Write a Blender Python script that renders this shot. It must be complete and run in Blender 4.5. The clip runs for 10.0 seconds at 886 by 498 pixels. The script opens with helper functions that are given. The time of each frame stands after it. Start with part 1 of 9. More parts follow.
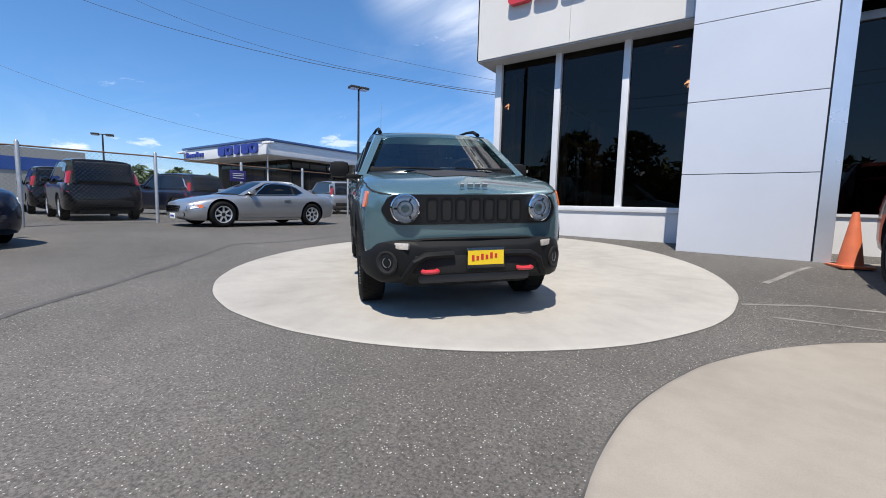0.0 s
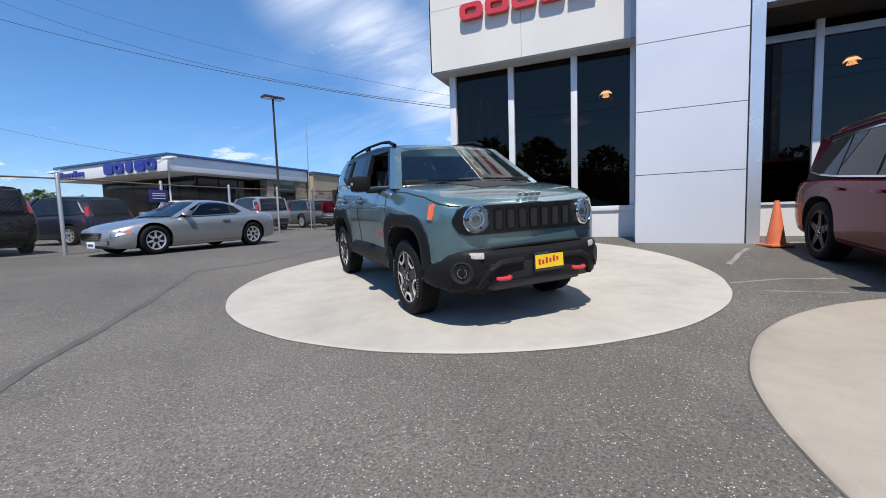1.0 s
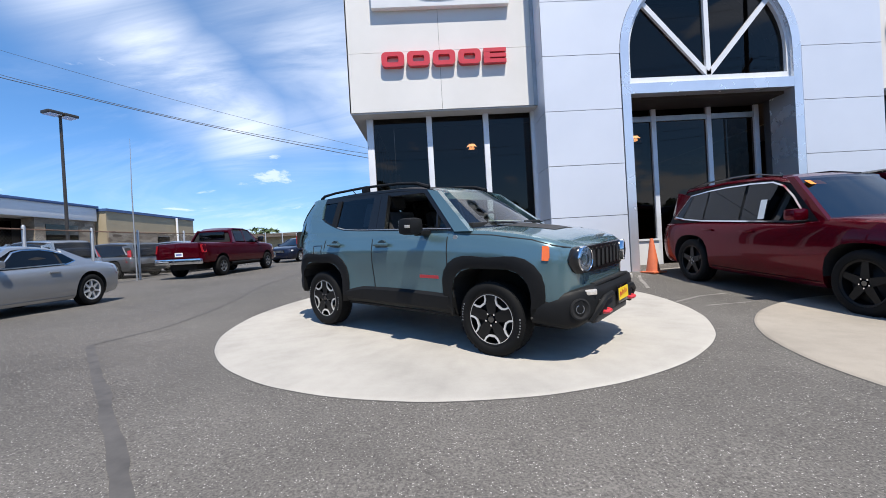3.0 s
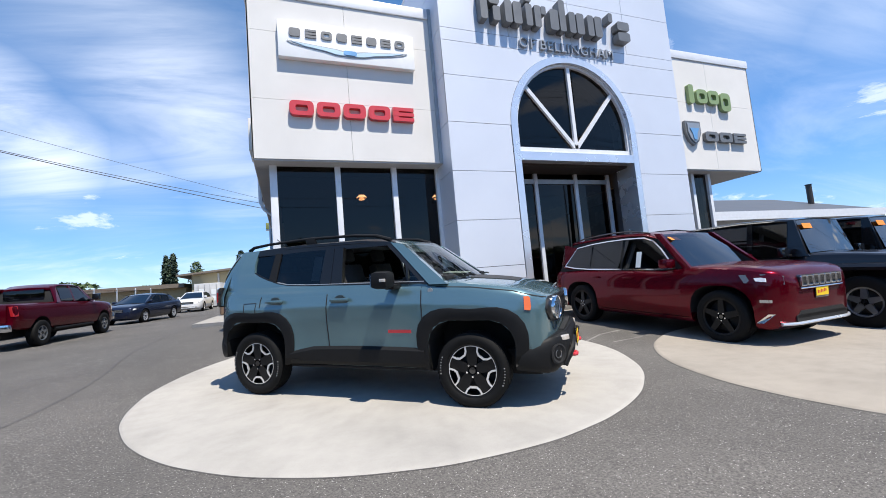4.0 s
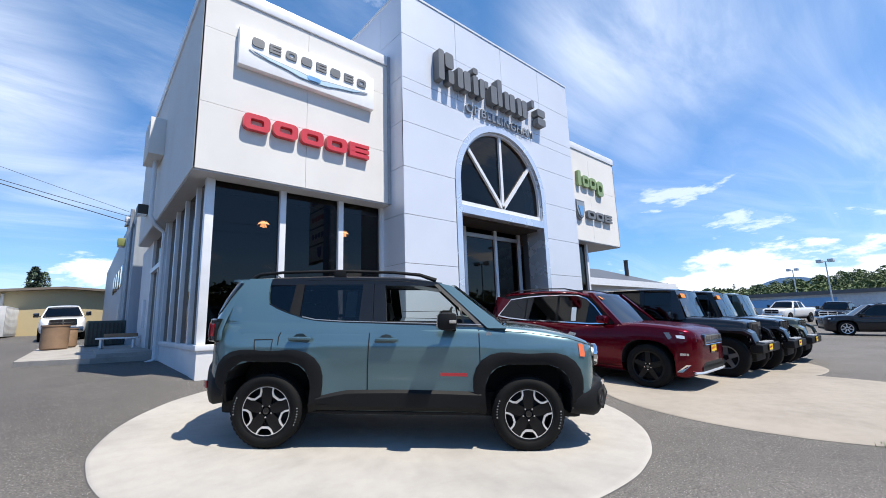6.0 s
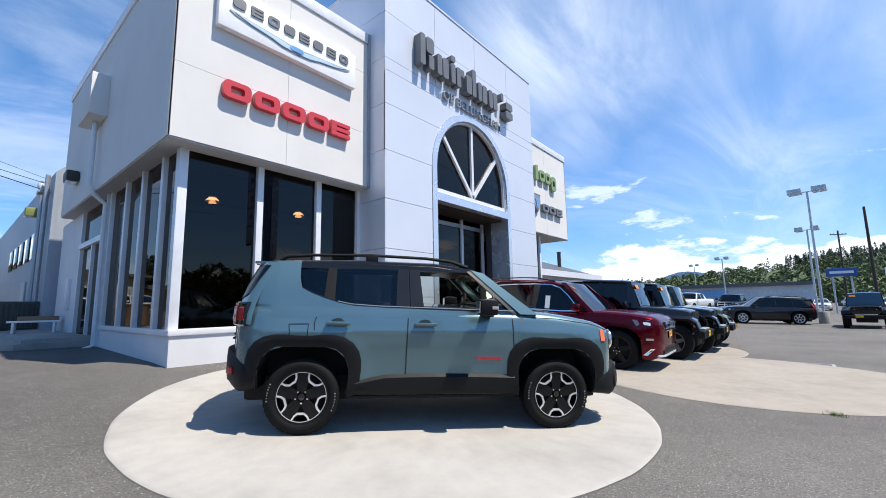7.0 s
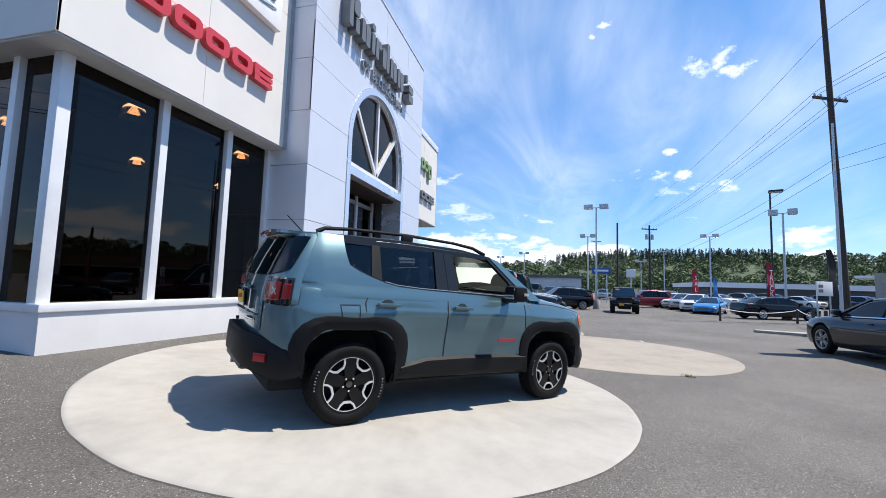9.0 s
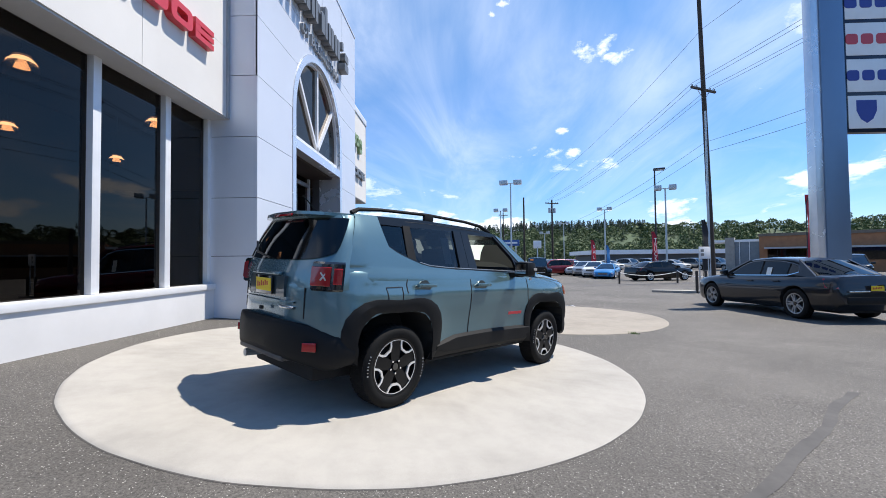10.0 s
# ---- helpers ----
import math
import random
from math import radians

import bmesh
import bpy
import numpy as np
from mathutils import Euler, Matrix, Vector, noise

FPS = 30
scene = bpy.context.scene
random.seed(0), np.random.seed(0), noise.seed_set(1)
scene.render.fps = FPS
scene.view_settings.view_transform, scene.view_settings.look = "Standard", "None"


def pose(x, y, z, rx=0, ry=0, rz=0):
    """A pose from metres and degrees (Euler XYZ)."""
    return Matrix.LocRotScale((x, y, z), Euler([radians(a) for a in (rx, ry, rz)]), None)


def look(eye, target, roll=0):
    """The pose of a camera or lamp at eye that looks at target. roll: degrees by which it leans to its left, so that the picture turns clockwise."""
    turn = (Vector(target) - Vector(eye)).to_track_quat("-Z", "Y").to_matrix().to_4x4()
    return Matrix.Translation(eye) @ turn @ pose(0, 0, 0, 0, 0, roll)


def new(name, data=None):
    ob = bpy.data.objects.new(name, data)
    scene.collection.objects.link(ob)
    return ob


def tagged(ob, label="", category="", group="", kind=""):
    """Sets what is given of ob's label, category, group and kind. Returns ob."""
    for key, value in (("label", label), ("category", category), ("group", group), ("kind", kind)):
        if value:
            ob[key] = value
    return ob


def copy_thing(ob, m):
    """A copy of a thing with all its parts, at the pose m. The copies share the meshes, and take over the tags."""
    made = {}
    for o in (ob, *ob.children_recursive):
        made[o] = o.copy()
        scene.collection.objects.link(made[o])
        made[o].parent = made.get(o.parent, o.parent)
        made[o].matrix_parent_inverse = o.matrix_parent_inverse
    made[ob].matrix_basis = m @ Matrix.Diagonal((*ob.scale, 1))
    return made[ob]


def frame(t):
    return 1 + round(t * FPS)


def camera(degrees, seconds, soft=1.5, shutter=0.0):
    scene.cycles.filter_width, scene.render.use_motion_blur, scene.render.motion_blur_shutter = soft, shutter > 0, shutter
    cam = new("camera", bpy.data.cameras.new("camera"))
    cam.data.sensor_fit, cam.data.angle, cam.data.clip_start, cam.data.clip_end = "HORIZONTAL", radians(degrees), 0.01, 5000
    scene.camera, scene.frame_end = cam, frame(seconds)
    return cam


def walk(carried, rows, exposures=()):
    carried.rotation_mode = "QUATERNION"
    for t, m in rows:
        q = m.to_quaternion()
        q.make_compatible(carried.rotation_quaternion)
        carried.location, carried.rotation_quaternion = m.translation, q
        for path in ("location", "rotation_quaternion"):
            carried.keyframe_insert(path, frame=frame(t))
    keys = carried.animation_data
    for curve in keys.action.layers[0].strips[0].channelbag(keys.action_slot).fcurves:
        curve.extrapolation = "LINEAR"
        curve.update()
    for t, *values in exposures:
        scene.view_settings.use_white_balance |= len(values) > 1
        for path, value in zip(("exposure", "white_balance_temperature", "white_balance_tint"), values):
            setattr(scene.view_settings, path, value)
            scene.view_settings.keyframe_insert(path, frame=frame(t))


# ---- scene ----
cam = camera(93.9, 10.0, 0.9)
PATH = [
    (0, (0.389, 0.345, 0.893), (-0.758, 1.971, 0.691), 1.5),
    (0.5, (-0.067, -0.04, 0.896), (-1.01, 1.715, 0.726), 0.1),
    (1, (-0.631, -0.331, 0.92), (-1.418, 1.5, 0.754), -1.9),
    (1.5, (-1.196, -0.592, 0.937), (-1.747, 1.328, 0.837), -2.8),
    (2, (-1.813, -0.756, 0.951), (-2.184, 1.206, 0.831), -3.3),
    (2.2, (-2.073, -0.783, 0.968), (-2.411, 1.185, 0.847), -3.0),
    (3.3, (-3.301, -0.716, 1.085), (-3.049, 1.267, 1.158), -3.9),
    (3.5, (-3.519, -0.673, 1.111), (-3.148, 1.287, 1.24), -4.3),
    (4, (-4.025, -0.59, 1.162), (-3.317, 1.272, 1.338), -5.0),
    (4.5, (-4.494, -0.384, 1.207), (-3.598, 1.384, 1.474), -6.4),
    (5, (-5.002, -0.2, 1.239), (-3.89, 1.431, 1.555), -5.4),
    (5.5, (-5.428, 0.082, 1.238), (-4.223, 1.634, 1.614), -3.4),
    (5.7, (-5.584, 0.185, 1.248), (-4.35, 1.713, 1.624), -2.4),
    (6.8, (-6.54, 0.904, 1.332), (-5.054, 2.223, 1.559), -1.6),
    (7, (-6.675, 1.071, 1.303), (-5.145, 2.331, 1.57), -1.1),
    (7.5, (-7.048, 1.499, 1.307), (-5.387, 2.596, 1.506), -1.1),
    (8, (-7.321, 1.988, 1.318), (-5.584, 2.944, 1.581), 3.1),
    (8.5, (-7.608, 2.465, 1.347), (-5.736, 3.136, 1.559), 1.0),
    (9, (-7.771, 3.019, 1.351), (-5.844, 3.53, 1.521), 1.7),
    (9.5, (-7.936, 3.589, 1.372), (-5.954, 3.82, 1.508), 0.9),
    (10, (-7.997, 4.166, 1.374), (-5.999, 4.241, 1.43), -0.6),
]
walk(cam, [(t, look(eye, target, roll)) for t, eye, target, roll in PATH], [(0.0, 0.42), (1.5, 0.44), (3.5, 0.60), (6.0, 0.64), (10.0, 0.62)])

# ---- sky and sun ----
SUN_TO = Vector((0.160, -0.455, 1.0)).normalized()
world = bpy.data.worlds.new("sky")
scene.world = world
world.use_nodes = True


def build_world():
    nt = world.node_tree
    nt.nodes.clear()
    n, link = nt.nodes.new, nt.links.new
    sky = n("ShaderNodeTexSky")
    sky.sky_type, sky.sun_disc = "NISHITA", False
    sky.sun_elevation = math.asin(SUN_TO.z)
    sky.sun_rotation = math.atan2(SUN_TO.x, SUN_TO.y)
    sky.altitude, sky.air_density, sky.dust_density, sky.ozone_density = 0, 1.0, 0.0, 2.5
    tc = n("ShaderNodeTexCoord")
    sep = n("ShaderNodeSeparateXYZ")
    link(tc.outputs["Generated"], sep.inputs[0])

    def math_node(op, a, b, clamp=False):
        m = n("ShaderNodeMath")
        m.operation, m.use_clamp = op, clamp
        for i, v in enumerate((a, b)):
            if isinstance(v, (int, float)):
                m.inputs[i].default_value = v
            elif v is not None:
                link(v, m.inputs[i])
        return m.outputs[0]

    height = math_node("MAXIMUM", sep.outputs[2], 0.0)
    low = math_node("ADD", height, 0.16)
    comb = n("ShaderNodeCombineXYZ")
    link(math_node("DIVIDE", sep.outputs[0], low), comb.inputs[0])
    link(math_node("DIVIDE", sep.outputs[1], low), comb.inputs[1])

    def cloud(scale, stretch, turn, detail, lo, hi, shift, distort):
        mp = n("ShaderNodeMapping")
        link(comb.outputs[0], mp.inputs[0])
        mp.inputs["Rotation"].default_value = (0, 0, radians(turn))
        mp.inputs["Scale"].default_value = stretch
        mp.inputs["Location"].default_value = shift
        tx = n("ShaderNodeTexNoise")
        link(mp.outputs[0], tx.inputs["Vector"])
        tx.inputs["Scale"].default_value, tx.inputs["Detail"].default_value = scale, detail
        tx.inputs["Roughness"].default_value, tx.inputs["Distortion"].default_value = 0.62, distort
        rp = n("ShaderNodeMapRange")
        rp.interpolation_type = "SMOOTHSTEP"
        rp.inputs[1].default_value, rp.inputs[2].default_value = lo, hi
        link(tx.outputs[0], rp.inputs[0])
        return rp.outputs[0]

    cirrus = cloud(0.7, (0.75, 1.35, 1.0), 28, 10, 0.44, 0.72, (3.1, 1.7, 0), 0.9)
    puffs = cloud(1.5, (1.0, 1.0, 1.0), 0, 10, 0.60, 0.68, (7.3, 2.2, 0), 0.25)
    # a bank of heaped clouds low over the horizon
    band = n("ShaderNodeTexNoise")
    mp = n("ShaderNodeMapping")
    link(tc.outputs["Generated"], mp.inputs[0])
    mp.inputs["Scale"].default_value = (1.0, 1.0, 2.6)
    mp.inputs["Location"].default_value = (0.35, 0.9, 0.0)
    link(mp.outputs[0], band.inputs["Vector"])
    band.inputs["Scale"].default_value, band.inputs["Detail"].default_value = 4.2, 10
    band.inputs["Roughness"].default_value = 0.6
    fall = math_node("MULTIPLY", math_node("SUBTRACT", height, 0.05), -1.6)
    bank = n("ShaderNodeMapRange")
    bank.interpolation_type = "SMOOTHSTEP"
    bank.inputs[1].default_value, bank.inputs[2].default_value = 0.465, 0.545
    link(math_node("ADD", math_node("ADD", band.outputs[0], fall), math_node("MULTIPLY", sep.outputs[0], 0.07)), bank.inputs[0])
    # the high cloud is thickest to the north
    side = math_node("ADD", math_node("MULTIPLY", sep.outputs[1], 0.99), math_node("MULTIPLY", sep.outputs[0], -0.10))
    side = math_node("MULTIPLY", math_node("SUBTRACT", side, 0.70), 3.4, True)
    east = math_node("MULTIPLY", math_node("MAXIMUM", sep.outputs[0], 0.0), 0.16)
    wisp = math_node("MULTIPLY", cirrus, math_node("ADD", math_node("ADD", math_node("MULTIPLY", side, 0.30), east), 0.08))
    # streaks of high cloud: azimuth, elevation, spread in degrees, density
    streaks = None
    for az, el, spread, dense in ((128, 28, 6, 0.78), (123, 24, 5, 0.85), (118, 20, 5, 0.88), (113, 16, 5, 0.8), (109, 33, 9, 0.46), (103, 27, 8, 0.58), (98, 21, 7, 0.68), (95, 15, 6, 0.50), (106, 15, 6, 0.36), (30, 28, 8, 0.45), (24, 34, 10, 0.68), (14, 31, 9, 0.56), (21, 22, 6, 0.30), (4, 26, 7, 0.34), (8, 34, 8, 0.38), (-12, 23, 9, 0.38), (2, 15, 11, 0.40), (-24, 13, 9, 0.34), (-25, 21, 6, 0.40), (-36, 26, 10, 0.40), (-6, 30, 8, 0.36)):
        a, e = radians(az), radians(el)
        far_off = n("ShaderNodeVectorMath")
        far_off.operation = "DISTANCE"
        link(tc.outputs["Generated"], far_off.inputs[0])
        far_off.inputs[1].default_value = (math.cos(e) * math.cos(a), math.cos(e) * math.sin(a), math.sin(e))
        soft = n("ShaderNodeMapRange")
        soft.interpolation_type = "SMOOTHSTEP"
        soft.inputs[1].default_value, soft.inputs[2].default_value = radians(spread) * 1.7, 0.0
        soft.inputs[3].default_value, soft.inputs[4].default_value = 0.0, dense
        link(far_off.outputs["Value"], soft.inputs[0])
        streaks = soft.outputs[0] if streaks is None else math_node("MAXIMUM", streaks, soft.outputs[0])
    thin = cloud(1.1, (0.50, 1.9, 1.0), 62, 12, 0.36, 0.70, (1.3, 4.1, 0), 0.7)
    wisp = math_node("MAXIMUM", wisp, math_node("MULTIPLY", streaks, math_node("ADD", math_node("MULTIPLY", thin, 0.74), 0.26)))
    # small torn heaps of cloud in the east: azimuth, elevation, half width in degrees
    flat = n("ShaderNodeMapping")
    flat.inputs["Scale"].default_value = (1.0, 1.0, 1.7)
    link(tc.outputs["Generated"], flat.inputs[0])
    torn = n("ShaderNodeTexNoise")
    link(flat.outputs[0], torn.inputs["Vector"])
    torn.inputs["Scale"].default_value, torn.inputs["Detail"].default_value = 22.0, 8
    torn.inputs["Roughness"].default_value = 0.65
    ragged = math_node("MULTIPLY", math_node("SUBTRACT", torn.outputs[0], 0.5), 3.4)
    for az, el, half in ((-17.2, 25.9, 2.5), (-19.6, 26.0, 2.0), (-21.4, 24.4, 2.0), (-6.5, 32.0, 1.2), (-5.0, 30.9, 0.9), (-14.2, 16.7, 1.0), (-13.2, 14.1, 1.5), (-15.4, 13.8, 1.3)):
        a, e = radians(az), radians(el)
        far_off = n("ShaderNodeVectorMath")
        far_off.operation = "DISTANCE"
        link(flat.outputs[0], far_off.inputs[0])
        far_off.inputs[1].default_value = (math.cos(e) * math.cos(a), math.cos(e) * math.sin(a), math.sin(e) * 1.7)
        near = math_node("SUBTRACT", 1.0, math_node("DIVIDE", far_off.outputs["Value"], radians(half)))
        edge = n("ShaderNodeMapRange")
        edge.interpolation_type = "SMOOTHSTEP"
        edge.inputs[1].default_value, edge.inputs[2].default_value = 0.08, 1.1
        edge.inputs[4].default_value = 0.95
        link(math_node("ADD", near, math_node("MULTIPLY", ragged, math_node("MULTIPLY", math_node("ADD", near, 0.8), 1.0, True))), edge.inputs[0])
        wisp = math_node("MAXIMUM", wisp, edge.outputs[0])
    allc = math_node("MAXIMUM", math_node("MAXIMUM", wisp, math_node("MULTIPLY", puffs, 0.55)), math_node("MULTIPLY", bank.outputs[0], 0.92), True)
    mix = n("ShaderNodeMix")
    mix.data_type = "RGBA"
    link(allc, mix.inputs[0])
    vivid = n("ShaderNodeHueSaturation")
    vivid.inputs["Saturation"].default_value = 1.22
    link(sky.outputs[0], vivid.inputs["Color"])
    # clear dry air: the sky stays blue down to the skyline
    haze = n("ShaderNodeValToRGB")
    e = haze.color_ramp.elements
    e[0].position, e[0].color = 0.0, (0.50, 0.58, 0.80, 1)
    e[1].position, e[1].color = 0.55, (0.97, 0.98, 0.97, 1)
    mid = e.new(0.18)
    mid.color = (0.63, 0.74, 0.905, 1)
    link(height, haze.inputs[0])
    dry = n("ShaderNodeMix")
    dry.data_type, dry.blend_type = "RGBA", "MULTIPLY"
    dry.inputs[0].default_value = 1.0
    link(vivid.outputs[0], dry.inputs[6])
    link(haze.outputs[0], dry.inputs[7])
    link(dry.outputs[2], mix.inputs[6])
    mix.inputs[7].default_value = (6.5, 6.9, 7.7, 1)
    bg = n("ShaderNodeBackground")
    bg.inputs[1].default_value = SKY_STRENGTH
    link(mix.outputs[2], bg.inputs[0])
    out = n("ShaderNodeOutputWorld")
    link(bg.outputs[0], out.inputs[0])


SKY_STRENGTH = 0.13
build_world()
sun = new("sun", bpy.data.lights.new("sun", "SUN"))
sun.data.energy, sun.data.angle, sun.data.color = 4.6, radians(0.53), (1.0, 0.93, 0.83)
sun.matrix_world = look(SUN_TO * 60, (0, 0, 0))


# ---- materials ----
def principled(name):
    m = bpy.data.materials.new(name)
    m.use_nodes = True
    return m, m.node_tree, m.node_tree.nodes["Principled BSDF"]


def noise_tex(nt, scale, detail=4, rough=0.55, coords="Object", stretch=None):
    tc = nt.nodes.new("ShaderNodeTexCoord")
    tx = nt.nodes.new("ShaderNodeTexNoise")
    src = tc.outputs[coords]
    if stretch:
        mp = nt.nodes.new("ShaderNodeMapping")
        mp.inputs["Scale"].default_value = stretch
        nt.links.new(src, mp.inputs[0])
        src = mp.outputs[0]
    nt.links.new(src, tx.inputs["Vector"])
    tx.inputs["Scale"].default_value, tx.inputs["Detail"].default_value, tx.inputs["Roughness"].default_value = scale, detail, rough
    return tx.outputs[0]


def ramp(nt, fac, stops):
    r = nt.nodes.new("ShaderNodeValToRGB")
    e = r.color_ramp.elements
    while len(e) < len(stops):
        e.new(0.5)
    for k, (p, c) in zip(e, stops):
        k.position, k.color = p, (*c, 1) if len(c) == 3 else c
    nt.links.new(fac, r.inputs[0])
    return r.outputs[0]


def mix_col(nt, fac, a, b, mode="MIX"):
    m = nt.nodes.new("ShaderNodeMix")
    m.data_type, m.blend_type = "RGBA", mode
    for i, v in ((0, fac), (6, a), (7, b)):
        if isinstance(v, (int, float)):
            m.inputs[i].default_value = v
        elif isinstance(v, tuple):
            m.inputs[i].default_value = (*v, 1)
        else:
            nt.links.new(v, m.inputs[i])
    return m.outputs[2]


def bump(nt, bsdf, height, strength, dist):
    b = nt.nodes.new("ShaderNodeBump")
    b.inputs["Strength"].default_value, b.inputs["Distance"].default_value = strength, dist
    nt.links.new(height, b.inputs["Height"])
    nt.links.new(b.outputs[0], bsdf.inputs["Normal"])


def surface(name, color, rough=0.5, metal=0.0, vary=0.12, scale=3.0, fine=60.0, relief=0.0, coat=0.0, coords="Object", stretch=None):
    """A surface of one main colour with large stains and fine grain."""
    m, nt, b = principled(name)
    big = noise_tex(nt, scale, 5, 0.6, coords, stretch)
    dark = tuple(c * (1 - vary) for c in color)
    light = tuple(min(c * (1 + vary), 1) for c in color)
    col = ramp(nt, big, ((0.3, dark), (0.7, light)))
    grain = noise_tex(nt, fine, 3, 0.6, coords)
    col = mix_col(nt, 0.5 * min(vary * 2, 1), col, ramp(nt, grain, ((0.3, (0.75,) * 3), (0.7, (1.0,) * 3))), "MULTIPLY")
    nt.links.new(col, b.inputs["Base Color"])
    r = nt.nodes.new("ShaderNodeMapRange")
    r.inputs[3].default_value, r.inputs[4].default_value = max(rough - 0.08, 0.02), min(rough + 0.08, 1)
    nt.links.new(big, r.inputs[0])
    nt.links.new(r.outputs[0], b.inputs["Roughness"])
    b.inputs["Metallic"].default_value = metal
    b.inputs["Coat Weight"].default_value = coat
    b.inputs["Coat Roughness"].default_value = 0.03
    if relief:
        bump(nt, b, grain, 0.5, relief)
    return m


def car_paint(name, color, flake=0.35, rough=0.32, coat=1.0, under=0.5):
    m, nt, b = principled(name)
    g = noise_tex(nt, 900, 1, 0.5)
    big = noise_tex(nt, 2.3, 3)
    c1 = mix_col(nt, g, tuple(c * 0.86 for c in color), tuple(min(c * 1.14, 1) for c in color))
    col = mix_col(nt, 0.14, c1, ramp(nt, big, ((0.35, (0.7,) * 3), (0.65, (1.0,) * 3))), "MULTIPLY")
    nt.links.new(col, b.inputs["Base Color"])
    b.inputs["Metallic"].default_value, b.inputs["Roughness"].default_value = flake, rough
    b.inputs["Coat Weight"].default_value, b.inputs["Coat Roughness"].default_value = coat, 0.02
    b.inputs["Specular IOR Level"].default_value = under
    return m


def pane_glass(name, tint, gloss=1.0, rough=0.0, warm=1.0, index=1.52):
    """A thin pane: it lets tinted light through, and mirrors more at a slant."""
    m = bpy.data.materials.new(name)
    m.use_nodes = True
    nt = m.node_tree
    nt.nodes.clear()
    t = nt.nodes.new("ShaderNodeBsdfTransparent")
    t.inputs[0].default_value = (*tint, 1)
    g = nt.nodes.new("ShaderNodeBsdfGlossy")
    g.inputs["Color"].default_value, g.inputs["Roughness"].default_value = (gloss, gloss * (1 + warm) / 2, gloss * warm, 1), rough
    f = nt.nodes.new("ShaderNodeFresnel")
    f.inputs[0].default_value = index
    mx = nt.nodes.new("ShaderNodeMixShader")
    nt.links.new(f.outputs[0], mx.inputs[0])
    nt.links.new(t.outputs[0], mx.inputs[1])
    nt.links.new(g.outputs[0], mx.inputs[2])
    o = nt.nodes.new("ShaderNodeOutputMaterial")
    nt.links.new(mx.outputs[0], o.inputs[0])
    return m


def emitter(name, color, strength):
    m, nt, b = principled(name)
    b.inputs["Base Color"].default_value = (*color, 1)
    b.inputs["Emission Color"].default_value = (*color, 1)
    b.inputs["Emission Strength"].default_value = strength
    return m


def asphalt_material():
    m, nt, b = principled("asphalt")
    big = noise_tex(nt, 0.35, 6, 0.6)
    mid = noise_tex(nt, 3.0, 5, 0.6)
    grain = noise_tex(nt, 66, 4, 0.75)
    col = ramp(nt, big, ((0.3, (0.104, 0.096, 0.087)), (0.7, (0.176, 0.163, 0.148))))
    col = mix_col(nt, 0.35, col, ramp(nt, mid, ((0.3, (0.62,) * 3), (0.72, (1.0,) * 3))), "MULTIPLY")
    col = mix_col(nt, 0.78, col, ramp(nt, grain, ((0.38, (0.22,) * 3), (0.60, (1.0,) * 3))), "MULTIPLY")
    # sunlight's uneven return put into the colour: paler by the road, darker towards the fence
    where = nt.nodes.new("ShaderNodeTexCoord")
    along = nt.nodes.new("ShaderNodeVectorMath")
    along.operation = "DOT_PRODUCT"
    along.inputs[1].default_value = (-0.25, 1.0, 0.0)
    nt.links.new(where.outputs["Object"], along.inputs[0])
    sunlit = nt.nodes.new("ShaderNodeMapRange")
    sunlit.interpolation_type = "SMOOTHSTEP"
    for i, v in ((1, 0.5), (2, 6.5), (3, 1.17), (4, 0.93)):
        sunlit.inputs[i].default_value = v
    nt.links.new(along.outputs["Value"], sunlit.inputs[0])
    both = nt.nodes.new("ShaderNodeCombineXYZ")
    for i in range(3):
        nt.links.new(sunlit.outputs[0], both.inputs[i])
    col = mix_col(nt, 1.0, col, both.outputs[0], "MULTIPLY")
    # pale stones in the wearing course
    tc = nt.nodes.new("ShaderNodeTexCoord")
    v = nt.nodes.new("ShaderNodeTexVoronoi")
    v.inputs["Scale"].default_value = 105
    nt.links.new(tc.outputs["Object"], v.inputs["Vector"])
    sz = nt.nodes.new("ShaderNodeSeparateColor")
    nt.links.new(v.outputs["Color"], sz.inputs[0])
    th = nt.nodes.new("ShaderNodeMapRange")
    th.inputs[1].default_value, th.inputs[2].default_value, th.inputs[3].default_value, th.inputs[4].default_value = 0.84, 1.0, 0.06, 0.44
    nt.links.new(sz.outputs[0], th.inputs[0])
    near = nt.nodes.new("ShaderNodeMath")
    near.operation = "LESS_THAN"
    nt.links.new(v.outputs["Distance"], near.inputs[0])
    nt.links.new(th.outputs[0], near.inputs[1])
    col = mix_col(nt, near.outputs[0], col, (0.46, 0.44, 0.41))
    nt.links.new(col, b.inputs["Base Color"])
    b.inputs["Roughness"].default_value = 0.88
    bump(nt, b, grain, 0.9, 0.007)
    return m


